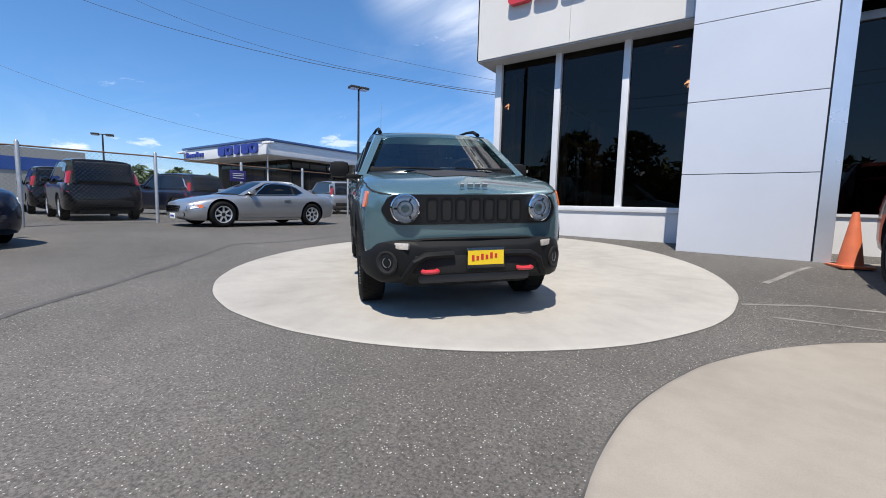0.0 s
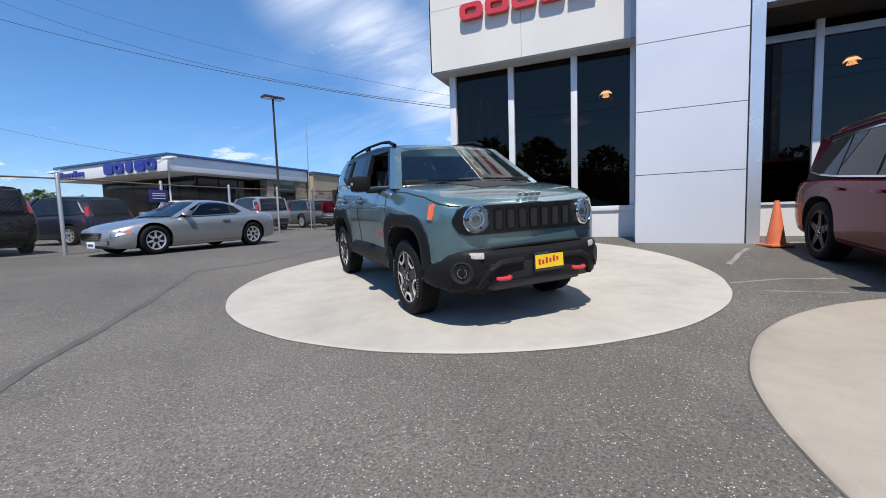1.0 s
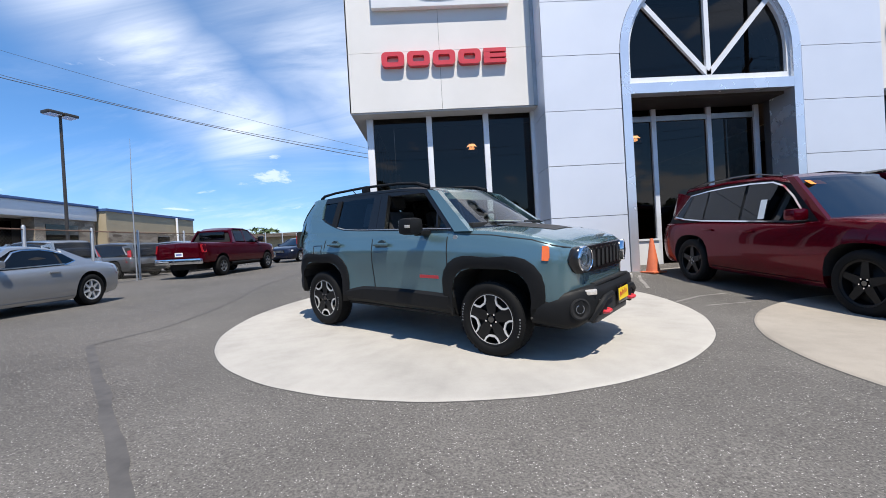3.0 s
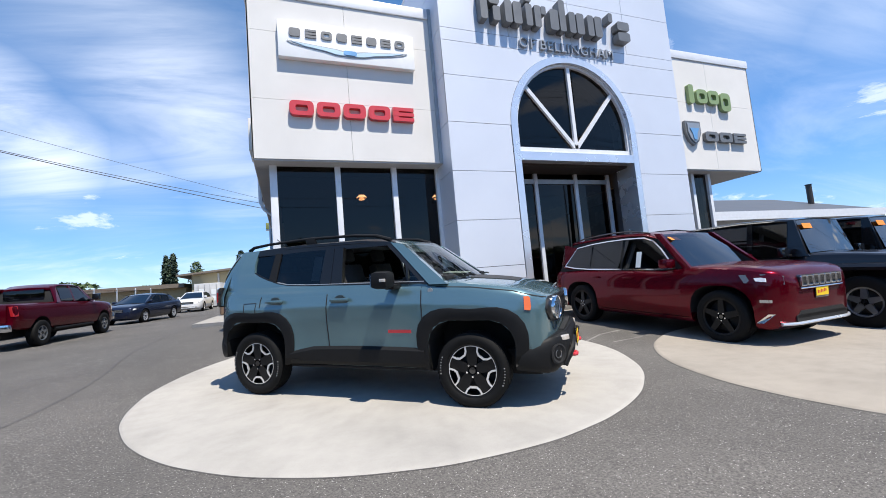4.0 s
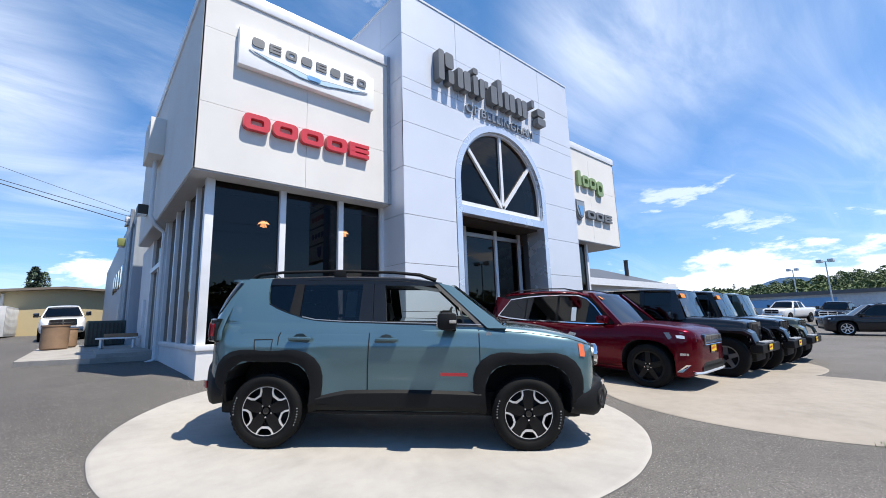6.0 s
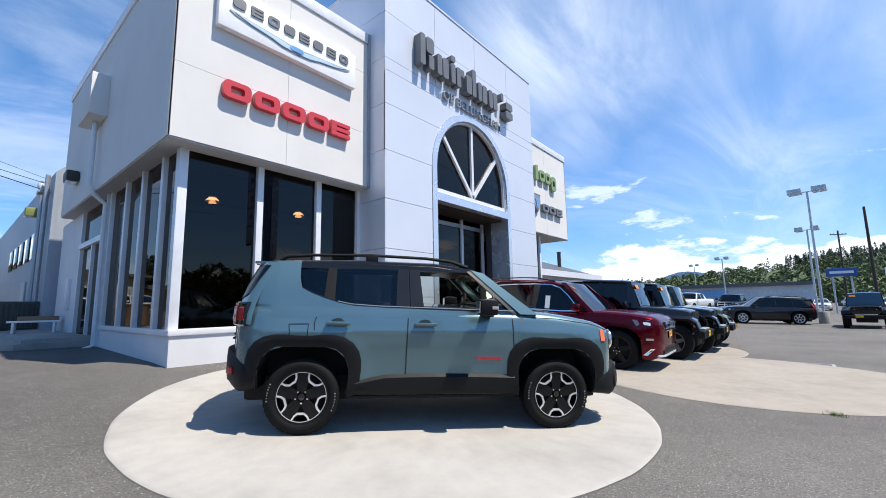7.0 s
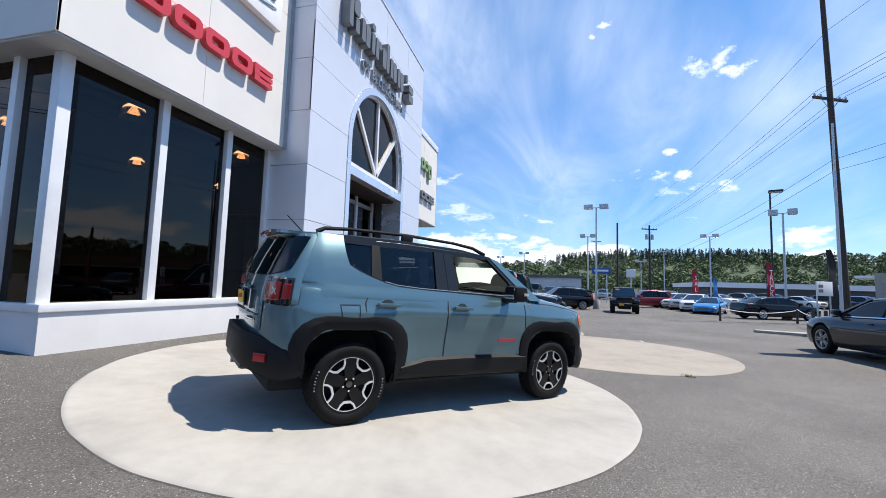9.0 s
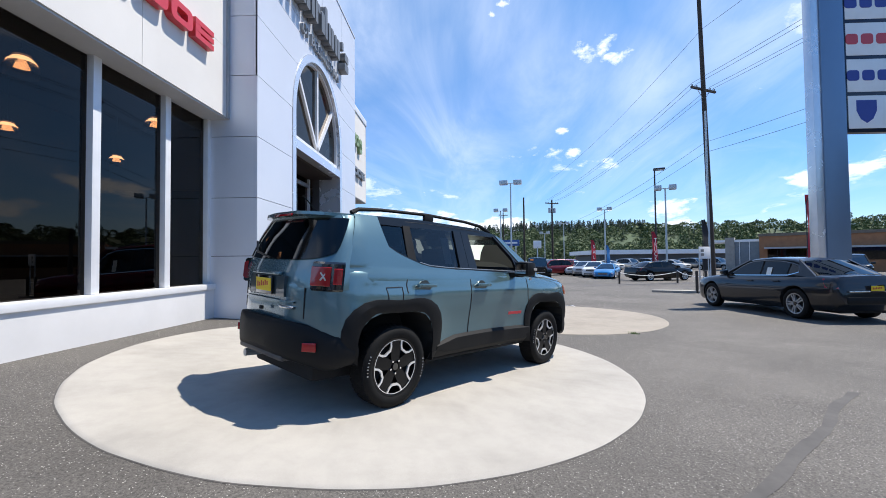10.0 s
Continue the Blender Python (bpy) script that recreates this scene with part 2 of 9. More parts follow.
def concrete_material(name, base, sc=1.0):
    m, nt, b = principled(name)
    big = noise_tex(nt, 0.9 * sc, 7, 0.62)
    mid = noise_tex(nt, 7 * sc, 5, 0.6)
    fine = noise_tex(nt, 160, 2, 0.5)
    col = ramp(nt, big, ((0.28, tuple(c * 0.8 for c in base)), (0.5, base), (0.74, tuple(min(c * 1.1, 1) for c in base))))
    col = mix_col(nt, 0.3, col, ramp(nt, mid, ((0.32, (0.74,) * 3), (0.6, (1.0,) * 3))), "MULTIPLY")
    col = mix_col(nt, 0.3, col, ramp(nt, fine, ((0.3, (0.7,) * 3), (0.65, (1.0,) * 3))), "MULTIPLY")
    nt.links.new(col, b.inputs["Base Color"])
    b.inputs["Roughness"].default_value = 0.85
    bump(nt, b, fine, 0.35, 0.002)
    return m


def leaf_material(name, a, c):
    m, nt, b = principled(name)
    g = nt.nodes.new("ShaderNodeNewGeometry")
    col = ramp(nt, g.outputs["Random Per Island"], ((0.0, a), (1.0, c)))
    big = noise_tex(nt, 0.05, 3)
    col = mix_col(nt, 0.4, col, ramp(nt, big, ((0.35, (0.6,) * 3), (0.65, (1.0,) * 3))), "MULTIPLY")
    nt.links.new(col, b.inputs["Base Color"])
    b.inputs["Roughness"].default_value = 0.75
    return m


def stone_material():
    """Coursed stone veneer: long blocks of tan and brown with dark joints."""
    m, nt, b = principled("tan_stone_veneer")
    tc = nt.nodes.new("ShaderNodeTexCoord")
    mp = nt.nodes.new("ShaderNodeMapping")
    mp.inputs["Scale"].default_value = (1.5, 1.5, 4.2)
    nt.links.new(tc.outputs["Object"], mp.inputs[0])
    v = nt.nodes.new("ShaderNodeTexVoronoi")
    v.inputs["Scale"].default_value = 1.0
    nt.links.new(mp.outputs[0], v.inputs["Vector"])
    sp = nt.nodes.new("ShaderNodeSeparateColor")
    nt.links.new(v.outputs["Color"], sp.inputs[0])
    col = ramp(nt, sp.outputs[0], ((0.0, (0.16, 0.12, 0.085)), (0.5, (0.30, 0.24, 0.175)), (1.0, (0.42, 0.36, 0.28))))
    e = nt.nodes.new("ShaderNodeTexVoronoi")
    e.feature = "DISTANCE_TO_EDGE"
    nt.links.new(mp.outputs[0], e.inputs["Vector"])
    col = mix_col(nt, 0.8, col, ramp(nt, e.outputs["Distance"], ((0.0, (0.25,) * 3), (0.10, (1.0,) * 3))), "MULTIPLY")
    nt.links.new(col, b.inputs["Base Color"])
    b.inputs["Roughness"].default_value = 0.9
    bump(nt, b, e.outputs["Distance"], 0.6, 0.05)
    return m


ASPHALT = asphalt_material()
CONCRETE = concrete_material("pale_concrete", (0.376, 0.356, 0.322))
CONCRETE_TAN = concrete_material("older_tan_concrete", (0.305, 0.272, 0.228))
KERB = concrete_material("kerb_concrete", (0.34, 0.32, 0.29), 2)
STUCCO = surface("cream_stucco", (0.675, 0.660, 0.635), 0.85, 0, 0.05, 0.6, 140, 0.0012)
STUCCO_W = surface("white_wall_paint", (0.66, 0.66, 0.665), 0.7, 0, 0.07, 0.9, 120, 0.001)
ALU_PANEL = surface("silver_composite_panel", (0.64, 0.67, 0.73), 0.40, 0.2, 0.035, 0.5, 200)
ALU_SIDE = surface("brushed_metal_trim", (0.70, 0.73, 0.775), 0.26, 0.60, 0.06, 1.5, 150)
ALU_FRAME = surface("white_aluminium", (0.70, 0.71, 0.73), 0.4, 0.1, 0.05, 4, 100)
DARK_SEAM = surface("dark_joint", (0.06, 0.06, 0.065), 0.7, 0, 0.1)
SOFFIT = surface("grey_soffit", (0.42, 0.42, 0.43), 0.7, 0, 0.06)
SHOP_GLASS = pane_glass("tinted_shop_glass", (0.15, 0.125, 0.105), 0.72, 0.0, 0.85)
SIGN_RED = surface("sign_red", (0.56, 0.035, 0.045), 0.4, 0, 0.06, coat=0.3)
SIGN_GREY = surface("sign_dark_grey", (0.16, 0.165, 0.17), 0.45, 0.2, 0.08)
SIGN_GREEN = surface("sign_green", (0.22, 0.30, 0.13), 0.45, 0, 0.08)
SIGN_WHITE = surface("sign_white", (0.82, 0.82, 0.82), 0.45, 0, 0.03)
SIGN_SILVER = surface("sign_silver", (0.36, 0.37, 0.38), 0.4, 0.5, 0.08)
SIGN_BLUE = surface("sign_blue", (0.16, 0.36, 0.62), 0.4, 0.2, 0.08)
NAVY = surface("sign_navy", (0.03, 0.05, 0.28), 0.45, 0, 0.08)
# the dimness behind the glass and in the porch is put into this near-black brown
ROOM_DIM = surface("dim_interior_brown", (0.03, 0.022, 0.017), 0.8, 0, 0.2, 0.8)
ROOM_FLOOR = surface("showroom_floor", (0.11, 0.09, 0.07), 0.35, 0, 0.15, 1.2)
GALV = surface("galvanised_steel", (0.42, 0.43, 0.44), 0.45, 0.6, 0.12, 6)
RUST = surface("rusty_rail", (0.19, 0.115, 0.08), 0.75, 0.2, 0.3, 8)
POLE_DARK = surface("dark_bronze_paint", (0.045, 0.04, 0.036), 0.5, 0.2, 0.15)
POLE_PALE = surface("pale_pole_paint", (0.50, 0.55, 0.58), 0.45, 0.3, 0.1)
WOOD_POLE = surface("creosoted_wood", (0.055, 0.042, 0.033), 0.85, 0, 0.3, 3, 30, 0.003, stretch=(1, 1, 0.1))
WIRE = surface("black_cable", (0.02, 0.02, 0.02), 0.6, 0, 0.1)
RUBBER = surface("tyre_rubber", (0.0065, 0.0065, 0.0065), 0.75, 0, 0.2, 12, 90, 0.0015)
PLASTIC = surface("black_grained_plastic", (0.009, 0.0092, 0.0096), 0.58, 0, 0.15, 9, 400, 0.0004)
GLOSS_BLACK = surface("gloss_black", (0.008, 0.008, 0.009), 0.12, 0, 0.1, coat=1.0)
for m_ in (RUBBER, PLASTIC):
    m_.node_tree.nodes["Principled BSDF"].inputs["Specular IOR Level"].default_value = 0.2
CABIN = surface("cabin_black", (0.008, 0.008, 0.0085), 0.85, 0, 0.2, 8)
CHROME = surface("chrome", (0.78, 0.79, 0.80), 0.08, 1.0, 0.04)
MACHINED = surface("machined_alloy", (0.82, 0.83, 0.84), 0.34, 0.75, 0.05, 20)
RIM_BLACK = surface("rim_black", (0.006, 0.006, 0.0065), 0.38, 0.0, 0.1)
RIM_BLACK.node_tree.nodes["Principled BSDF"].inputs["Specular IOR Level"].default_value = 0.25
CAR_GLASS = pane_glass("car_windscreen_glass", (0.62, 0.68, 0.64))
TINT_GLASS = pane_glass("privacy_glass", (0.20, 0.21, 0.22), index=1.5)
SCREEN_GLASS = pane_glass("laminated_windscreen", (0.62, 0.68, 0.64), index=1.85)
LAMP_RED = surface("red_lamp_lens", (0.35, 0.012, 0.015), 0.12, 0, 0.1, coat=1.0)
LAMP_ORANGE = surface("amber_lens", (0.75, 0.14, 0.012), 0.2, 0, 0.08, coat=1.0)
LAMP_CLEAR = surface("clear_lamp_lens", (0.86, 0.88, 0.90), 0.12, 0.1, 0.15, 25, coat=1.0)
PLATE_YELLOW = surface("yellow_paper_plate", (0.80, 0.55, 0.015), 0.5, 0, 0.05)
STICKER = surface("orange_sticker", (0.85, 0.25, 0.02), 0.5, 0, 0.1)
PAPER = surface("white_paper", (0.75, 0.78, 0.76), 0.6, 0, 0.05)
SEAT_TAN = surface("seat_cloth", (0.05, 0.05, 0.052), 0.85, 0, 0.2, 10)


# ---- mesh tools ----
def part(name, bm, material, parent, label="", angle=35):
    """Links a bmesh as one mesh object under a thing or a part."""
    me = bpy.data.meshes.new(name)
    bm.to_mesh(me)
    bm.free()
    return mesh_part(name, me, material, parent, label, angle)


def mesh_part(name, me, material, parent, label="", angle=35):
    for m in material if isinstance(material, (list, tuple)) else (material,):
        me.materials.append(m)
    me.shade_smooth()
    me.set_sharp_from_angle(angle=radians(angle))
    ob = new(name, me)
    if parent is not None:
        ob.parent = parent
    if label:
        tagged(ob, label)
    return ob


def thing(name, label, category, m=None, group="", kind=""):
    ob = new(name)
    ob.empty_display_size = 0.2
    if m is not None:
        ob.matrix_world = m
    return tagged(ob, label, category, group, kind)


def add_box(bm, lo, hi, bevel=0.0, m=None):
    x0, y0, z0 = lo
    x1, y1, z1 = hi
    vs = [bm.verts.new(Vector(p)) for p in ((x0, y0, z0), (x1, y0, z0), (x1, y1, z0), (x0, y1, z0), (x0, y0, z1), (x1, y0, z1), (x1, y1, z1), (x0, y1, z1))]
    fs = [bm.faces.new([vs[i] for i in f]) for f in ((3, 2, 1, 0), (4, 5, 6, 7), (0, 1, 5, 4), (1, 2, 6, 5), (2, 3, 7, 6), (3, 0, 4, 7))]
    if bevel:
        es = list({e for f in fs for e in f.edges})
        r = bmesh.ops.bevel(bm, geom=es, offset=bevel, segments=2, affect="EDGES", profile=0.6)
        vs = list({v for f in r["faces"] for v in f.verts} | {v for v in vs if v.is_valid})
    if m is not None:
        for v in vs:
            v.co = m @ v.co
    return bm


def box(lo, hi, bevel=0.0, m=None):
    return add_box(bmesh.new(), lo, hi, bevel, m)


def add_tube(bm, pts, radii, n=10, caps=True):
    """A tube along pts."""
    pts = [Vector(p) for p in pts]
    if isinstance(radii, (int, float)):
        radii = [radii] * len(pts)
    rings = []
    ref = None
    for i, p in enumerate(pts):
        d = (pts[min(i + 1, len(pts) - 1)] - pts[max(i - 1, 0)]).normalized()
        if ref is None or abs(ref.dot(d)) > 0.95:
            ref = Vector((0, 0, 1)) if abs(d.z) < 0.9 else Vector((1, 0, 0))
        u = d.cross(ref).normalized()
        w = u.cross(d)
        rings.append([bm.verts.new(p + radii[i] * (math.cos(a) * u + math.sin(a) * w)) for a in (2 * math.pi * k / n for k in range(n))])
    for a, b in zip(rings, rings[1:]):
        for k in range(n):
            bm.faces.new((a[k], a[(k + 1) % n], b[(k + 1) % n], b[k]))
    if caps:
        bm.faces.new(rings[0][::-1])
        bm.faces.new(rings[-1])
    return bm


def tube(pts, radii, n=10):
    return add_tube(bmesh.new(), pts, radii, n)


def add_prism(bm, poly, a, b, to3):
    """A solid from a flat outline: to3(u, v, depth) gives its points, at depths a and b."""
    va = [bm.verts.new(to3(u, v, a)) for u, v in poly]
    vb = [bm.verts.new(to3(u, v, b)) for u, v in poly]
    n = len(poly)
    bm.faces.new(va)
    bm.faces.new(vb[::-1])
    for k in range(n):
        bm.faces.new((va[k], vb[k], vb[(k + 1) % n], va[(k + 1) % n]))
    bmesh.ops.recalc_face_normals(bm, faces=bm.faces)
    return bm


def prism(poly, a, b, to3):
    return add_prism(bmesh.new(), poly, a, b, to3)


def lathe(profile, n=32, axis="y"):
    """Turns (radius, along) pairs round the axis."""
    bm = bmesh.new()
    rings = []
    for r, h in profile:
        ring = []
        for k in range(n):
            a = 2 * math.pi * k / n
            c, s = r * math.cos(a), r * math.sin(a)
            ring.append(bm.verts.new((c, h, s) if axis == "y" else (c, s, h)))
        rings.append(ring)
    for a, b in zip(rings, rings[1:]):
        for k in range(n):
            bm.faces.new((a[k], a[(k + 1) % n], b[(k + 1) % n], b[k]))
    bmesh.ops.remove_doubles(bm, verts=bm.verts, dist=1e-5)
    bmesh.ops.recalc_face_normals(bm, faces=bm.faces)
    return bm


def rounded(w, h, r, n=5):
    """A rounded rectangle about the origin."""
    out = []
    for cx, cy, a0 in ((w / 2 - r, h / 2 - r, 0), (-w / 2 + r, h / 2 - r, 90), (-w / 2 + r, -h / 2 + r, 180), (w / 2 - r, -h / 2 + r, 270)):
        for k in range(n + 1):
            a = radians(a0 + 90 * k / n)
            out.append((cx + r * math.cos(a), cy + r * math.sin(a)))
    return out


def add_ring(bm, outer, inner, a, b, to3):
    """A flat ring of equal-length outlines, with depth."""
    n = len(outer)
    vs = [[bm.verts.new(to3(u, v, d)) for u, v in poly] for poly, d in ((outer, a), (inner, a), (outer, b), (inner, b))]
    for k in range(n):
        j = (k + 1) % n
        bm.faces.new((vs[0][k], vs[0][j], vs[1][j], vs[1][k]))
        bm.faces.new((vs[2][k], vs[3][k], vs[3][j], vs[2][j]))
        bm.faces.new((vs[0][k], vs[2][k], vs[2][j], vs[0][j]))
        bm.faces.new((vs[1][k], vs[1][j], vs[3][j], vs[3][k]))
    bmesh.ops.recalc_face_normals(bm, faces=bm.faces)
    return bm


def smooth01(a, b, x):
    t = min(max((x - a) / (b - a), 0), 1)
    return t * t * (3 - 2 * t)


def ground_z(x, y):
    """The lot rises gently to the showroom and on to the back."""
    if y < -0.8:
        p = 0.0
    elif y < 6.2:
        p = 0.005 * (y + 0.8) ** 2
    elif y > 10:
        p = 0.5 + 0.02 * (min(y, 60) - 10)
    else:
        t = (y - 6.2) / 3.8
        p = (2 * t**3 - 3 * t * t + 1) * 0.245 + (t**3 - 2 * t * t + t) * 0.266 + (-2 * t**3 + 3 * t * t) * 0.5
    west = 0.22 * (1 - math.exp(-((max(y + 0.8, 0) / 3) ** 2))) + 0.024 * max(0, min(y, 60) - 9)
    s = smooth01(5.5, 9.5, -x)
    return -0.105 - 0.0096 * max(min(x, 25), -14) + (1 - s) * p + s * west


def on_ground(x, y, turn=0.0, lift=0.0, a=1.3, b=0.8):
    """A pose on the ground at (x, y), turned by turn degrees, tilted as the ground lies under it."""
    c, s = math.cos(radians(turn)), math.sin(radians(turn))
    f, k = ground_z(x + a * c, y + a * s), ground_z(x - a * c, y - a * s)
    l, r = ground_z(x - b * s, y + b * c), ground_z(x + b * s, y - b * c)
    ex = Vector((2 * a * c, 2 * a * s, f - k)).normalized()
    ey = Vector((-2 * b * s, 2 * b * c, l - r)).normalized()
    ez = ex.cross(ey).normalized()
    ey = ez.cross(ex)
    z = (f + k + l + r) / 4 + lift
    m = Matrix((ex, ey, ez)).transposed().to_4x4()
    m.translation = (x, y, z)
    return m


# ---- ground ----
def sheet(name, xs, ys, height, material):
    vs = [(x, y, height(x, y)) for y in ys for x in xs]
    n = len(xs)
    fs = [(j * n + i, j * n + i + 1, (j + 1) * n + i + 1, (j + 1) * n + i) for j in range(len(ys) - 1) for i in range(n - 1)]
    me = bpy.data.meshes.new(name)
    me.from_pydata(vs, [], fs)
    return mesh_part(name, me, material, None)


def spaced(near, far_to, step):
    out = list(np.arange(-near, near + 1e-6, step))
    x = near
    while x < far_to:
        step *= 1.35
        x += step
        out = [-x] + out + [x]
    return [float(v) for v in out]


ground = sheet("ground", spaced(24, 900, 0.5), spaced(24, 900, 0.5), ground_z, ASPHALT)
tagged(ground, "grey worn asphalt car lot with pale stones showing", "ground", kind="structure")


CRACK = surface("sealed_joint", (0.077, 0.072, 0.068), 0.8, 0, 0.3, 4, 50)


def concrete_disc(x, y, r, label, mat=None):
    pad = thing("concrete_disc", label, "display pad", pose(x, y, ground_z(x, y)), "display pads")
    base = ground_z(x, y)

    def rim(a):
        return 0.004 * math.sin(5 * a + x) + 0.003 * math.sin(17 * a) + 0.008 * noise.noise((9 * math.cos(a), 9 * math.sin(a), x))

    def band(bm, radii, n=180):
        rings = []
        for q, lift in radii:
            ring = []
            for k in range(n):
                a = 2 * math.pi * k / n
                e = q + rim(a) * (q / r) ** 6
                u, v = e * math.cos(a), e * math.sin(a)
                ring.append(bm.verts.new((u, v, ground_z(x + u, y + v) + lift - base)))
            rings.append(ring)
        for a, b in zip(rings, rings[1:]):
            for k in range(n):
                bm.faces.new((a[k], b[k], b[(k + 1) % n], a[(k + 1) % n]))
        return rings

    bm = bmesh.new()
    rings = band(bm, [(r * t, 0.016) for t in (0.05, 0.2, 0.35, 0.5, 0.65, 0.8, 0.9)] + [(r - 0.095, 0.016)])
    bm.faces.new(rings[0])
    part("slab", bm, mat or CONCRETE, pad)
    bm = bmesh.new()
    band(bm, ((r - 0.095, 0.016), (r - 0.05, 0.016), (r - 0.03, 0.016), (r - 0.008, 0.013), (r + 0.006, 0.004), (r + 0.012, -0.03)))
    part("edge_band", bm, mat or CONCRETE, pad, "tooled smooth edge")
    bm = bmesh.new()
    band(bm, ((r - 0.01, 0.003), (r + 0.008, 0.0045), (r + 0.016, 0.0025)))
    part("dirt_line", bm, CRACK, pad, "dark dirt gap round the pad")
    return pad


concrete_disc(-2.622, 5.19, 3.08, "round pale concrete display pad under the teal car")
concrete_disc(2.96, 2.02, 2.93, "round tan concrete display pad in front of the red car", CONCRETE_TAN)
concrete_disc(6.75, 5.0, 3.0, "round tan concrete display pad under the black off-roader", CONCRETE_TAN)



def joint(name, pts, width, label, mat=None):
    bm = bmesh.new()
    pts = [Vector((x, y)) for x, y in pts]
    dense = []
    for a, b in zip(pts, pts[1:]):
        n = max(2, int((b - a).length / 0.12))
        dense += [a.lerp(b, k / n) for k in range(n)]
    dense.append(pts[-1])
    rows = []
    for i, p in enumerate(dense):
        d = (dense[min(i + 1, len(dense) - 1)] - dense[max(i - 1, 0)]).normalized()
        side = Vector((-d.y, d.x))
        w = width * (0.65 + 0.7 * noise.noise((p.x * 2.5, p.y * 2.5, 3)) ** 2 + 0.35 * random.random())
        off = 0.05 * noise.noise((p.x, p.y, 9))
        row = []
        for s in (-1, 1):
            q = p + side * (off + s * w / 2)
            row.append(bm.verts.new((q.x, q.y, ground_z(q.x, q.y) + 0.004)))
        rows.append(row)
    for a, b in zip(rows, rows[1:]):
        bm.faces.new((a[0], a[1], b[1], b[0]))
    return tagged(part(name, bm, mat or CRACK, None), label, "pavement joint", kind="structure")


joint("pavement_joint", ((-3.4, 0.0), (-4.13, 0.85), (-5.14, 2.02), (-5.9, 2.9), (-7.05, 4.25)), 0.10, "dark tar-sealed joint in the asphalt")
joint("pavement_joint", ((-7.05, 4.25), (-6.75, 5.0), (-6.62, 6.57), (-7.0, 9.5), (-7.4, 14.0), (-7.7, 22.0)), 0.047, "thin dark sealed joint in the asphalt")

# sunlight thrown back by the tower windows, drawn as pale strips on the asphalt
GLASS_LIGHT = surface("reflected_light_streak", (0.20, 0.19, 0.175), 0.85, 0, 0.3, 6, 60)
joint("light_streak", ((0.70, 6.2), (0.95, 6.9), (1.22, 7.5)), 0.07, "pale streak of window-reflected light drawn on the asphalt by the tower", GLASS_LIGHT)
joint("light_streak", ((0.48, 5.07), (1.03, 5.38), (1.55, 5.48)), 0.05, "pale streak of window-reflected light drawn on the asphalt by the tower", GLASS_LIGHT)
joint("light_streak", ((0.70, 4.72), (1.40, 4.78)), 0.04, "pale streak of window-reflected light drawn on the asphalt by the tower", GLASS_LIGHT)

# ---- showroom ----
BX0, BX1, FRONT, GLASS_Y, GLASS_X = -4.58, -0.40, 8.50, 8.90, -4.28
BLOCK_Z, BLOCK_TOP, TOWER_TOP, TOWER_Y = 4.11, 7.95, 9.66, 7.94
TX0, TX1, OX0, OX1, SPRING, ARCH_R = -0.38, 7.05, 1.46, 5.06, 4.95, 1.80
showroom = thing("showroom", "cream and silver car showroom with tall dark windows and an arched entrance tower", "building", kind="structure")


def wall(name, lo, hi, material, label="", bevel=0.0):
    return part(name, box(lo, hi, bevel), material, showroom, label)


# upper block over the left windows, as panels with recessed joints
def panel_grid(name, xs, zs, to3, depth, material, gap=0.007):
    """Flat cladding panels, each its own mesh, with open joints."""
    for x0, x1 in zip(xs, xs[1:]):
        for z0, z1 in zip(zs, zs[1:]):
            bm = bmesh.new()
            add_prism(bm, ((x0 + gap / 2, z0 + gap / 2), (x1 - gap / 2, z0 + gap / 2), (x1 - gap / 2, z1 - gap / 2), (x0 + gap / 2, z1 - gap / 2)), 0, depth, to3)
            part(name, bm, material, showroom)


wall("wall_south", (BX0 + 0.03, FRONT + 0.03, BLOCK_Z), (BX1, FRONT + 0.30, BLOCK_TOP - 0.05), DARK_SEAM)
wall("wall_west", (BX0 + 0.03, FRONT + 0.301, BLOCK_Z), (BX0 + 0.30, 17.6, BLOCK_TOP - 0.05), DARK_SEAM)
wall("roof", (BX0 + 0.301, FRONT + 0.301, 6.46), (BX1, 17.6, BLOCK_TOP - 0.05), DARK_SEAM)
panel_grid("cladding_panel", (BX0, -2.52, BX1), (BLOCK_Z, 5.42, 6.95, BLOCK_TOP - 0.2), lambda u, v, d: (u, FRONT + d, v), 0.03, STUCCO)
panel_grid("cladding_panel", (FRONT, 17.6), (BLOCK_Z, BLOCK_TOP), lambda u, v, d: (BX0 + d, u, v), 0.03, STUCCO, 0.0)
wall("coping", (BX0 - 0.035, FRONT - 0.035, BLOCK_TOP - 0.19), (BX1 - 0.065, 17.63, BLOCK_TOP + 0.07), ALU_FRAME, "pale metal roof coping", 0.012)
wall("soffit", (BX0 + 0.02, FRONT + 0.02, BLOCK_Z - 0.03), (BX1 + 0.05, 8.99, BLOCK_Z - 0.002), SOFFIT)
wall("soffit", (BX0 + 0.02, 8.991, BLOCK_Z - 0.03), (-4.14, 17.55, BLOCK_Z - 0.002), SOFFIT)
# closing strip between block and tower
wall("corner_trim", (BX1 - 0.06, FRONT - 0.035, BLOCK_Z - 0.02), (BX1 + 0.03, FRONT + 0.2, BLOCK_TOP + 0.08), GALV, "grey metal corner trim")

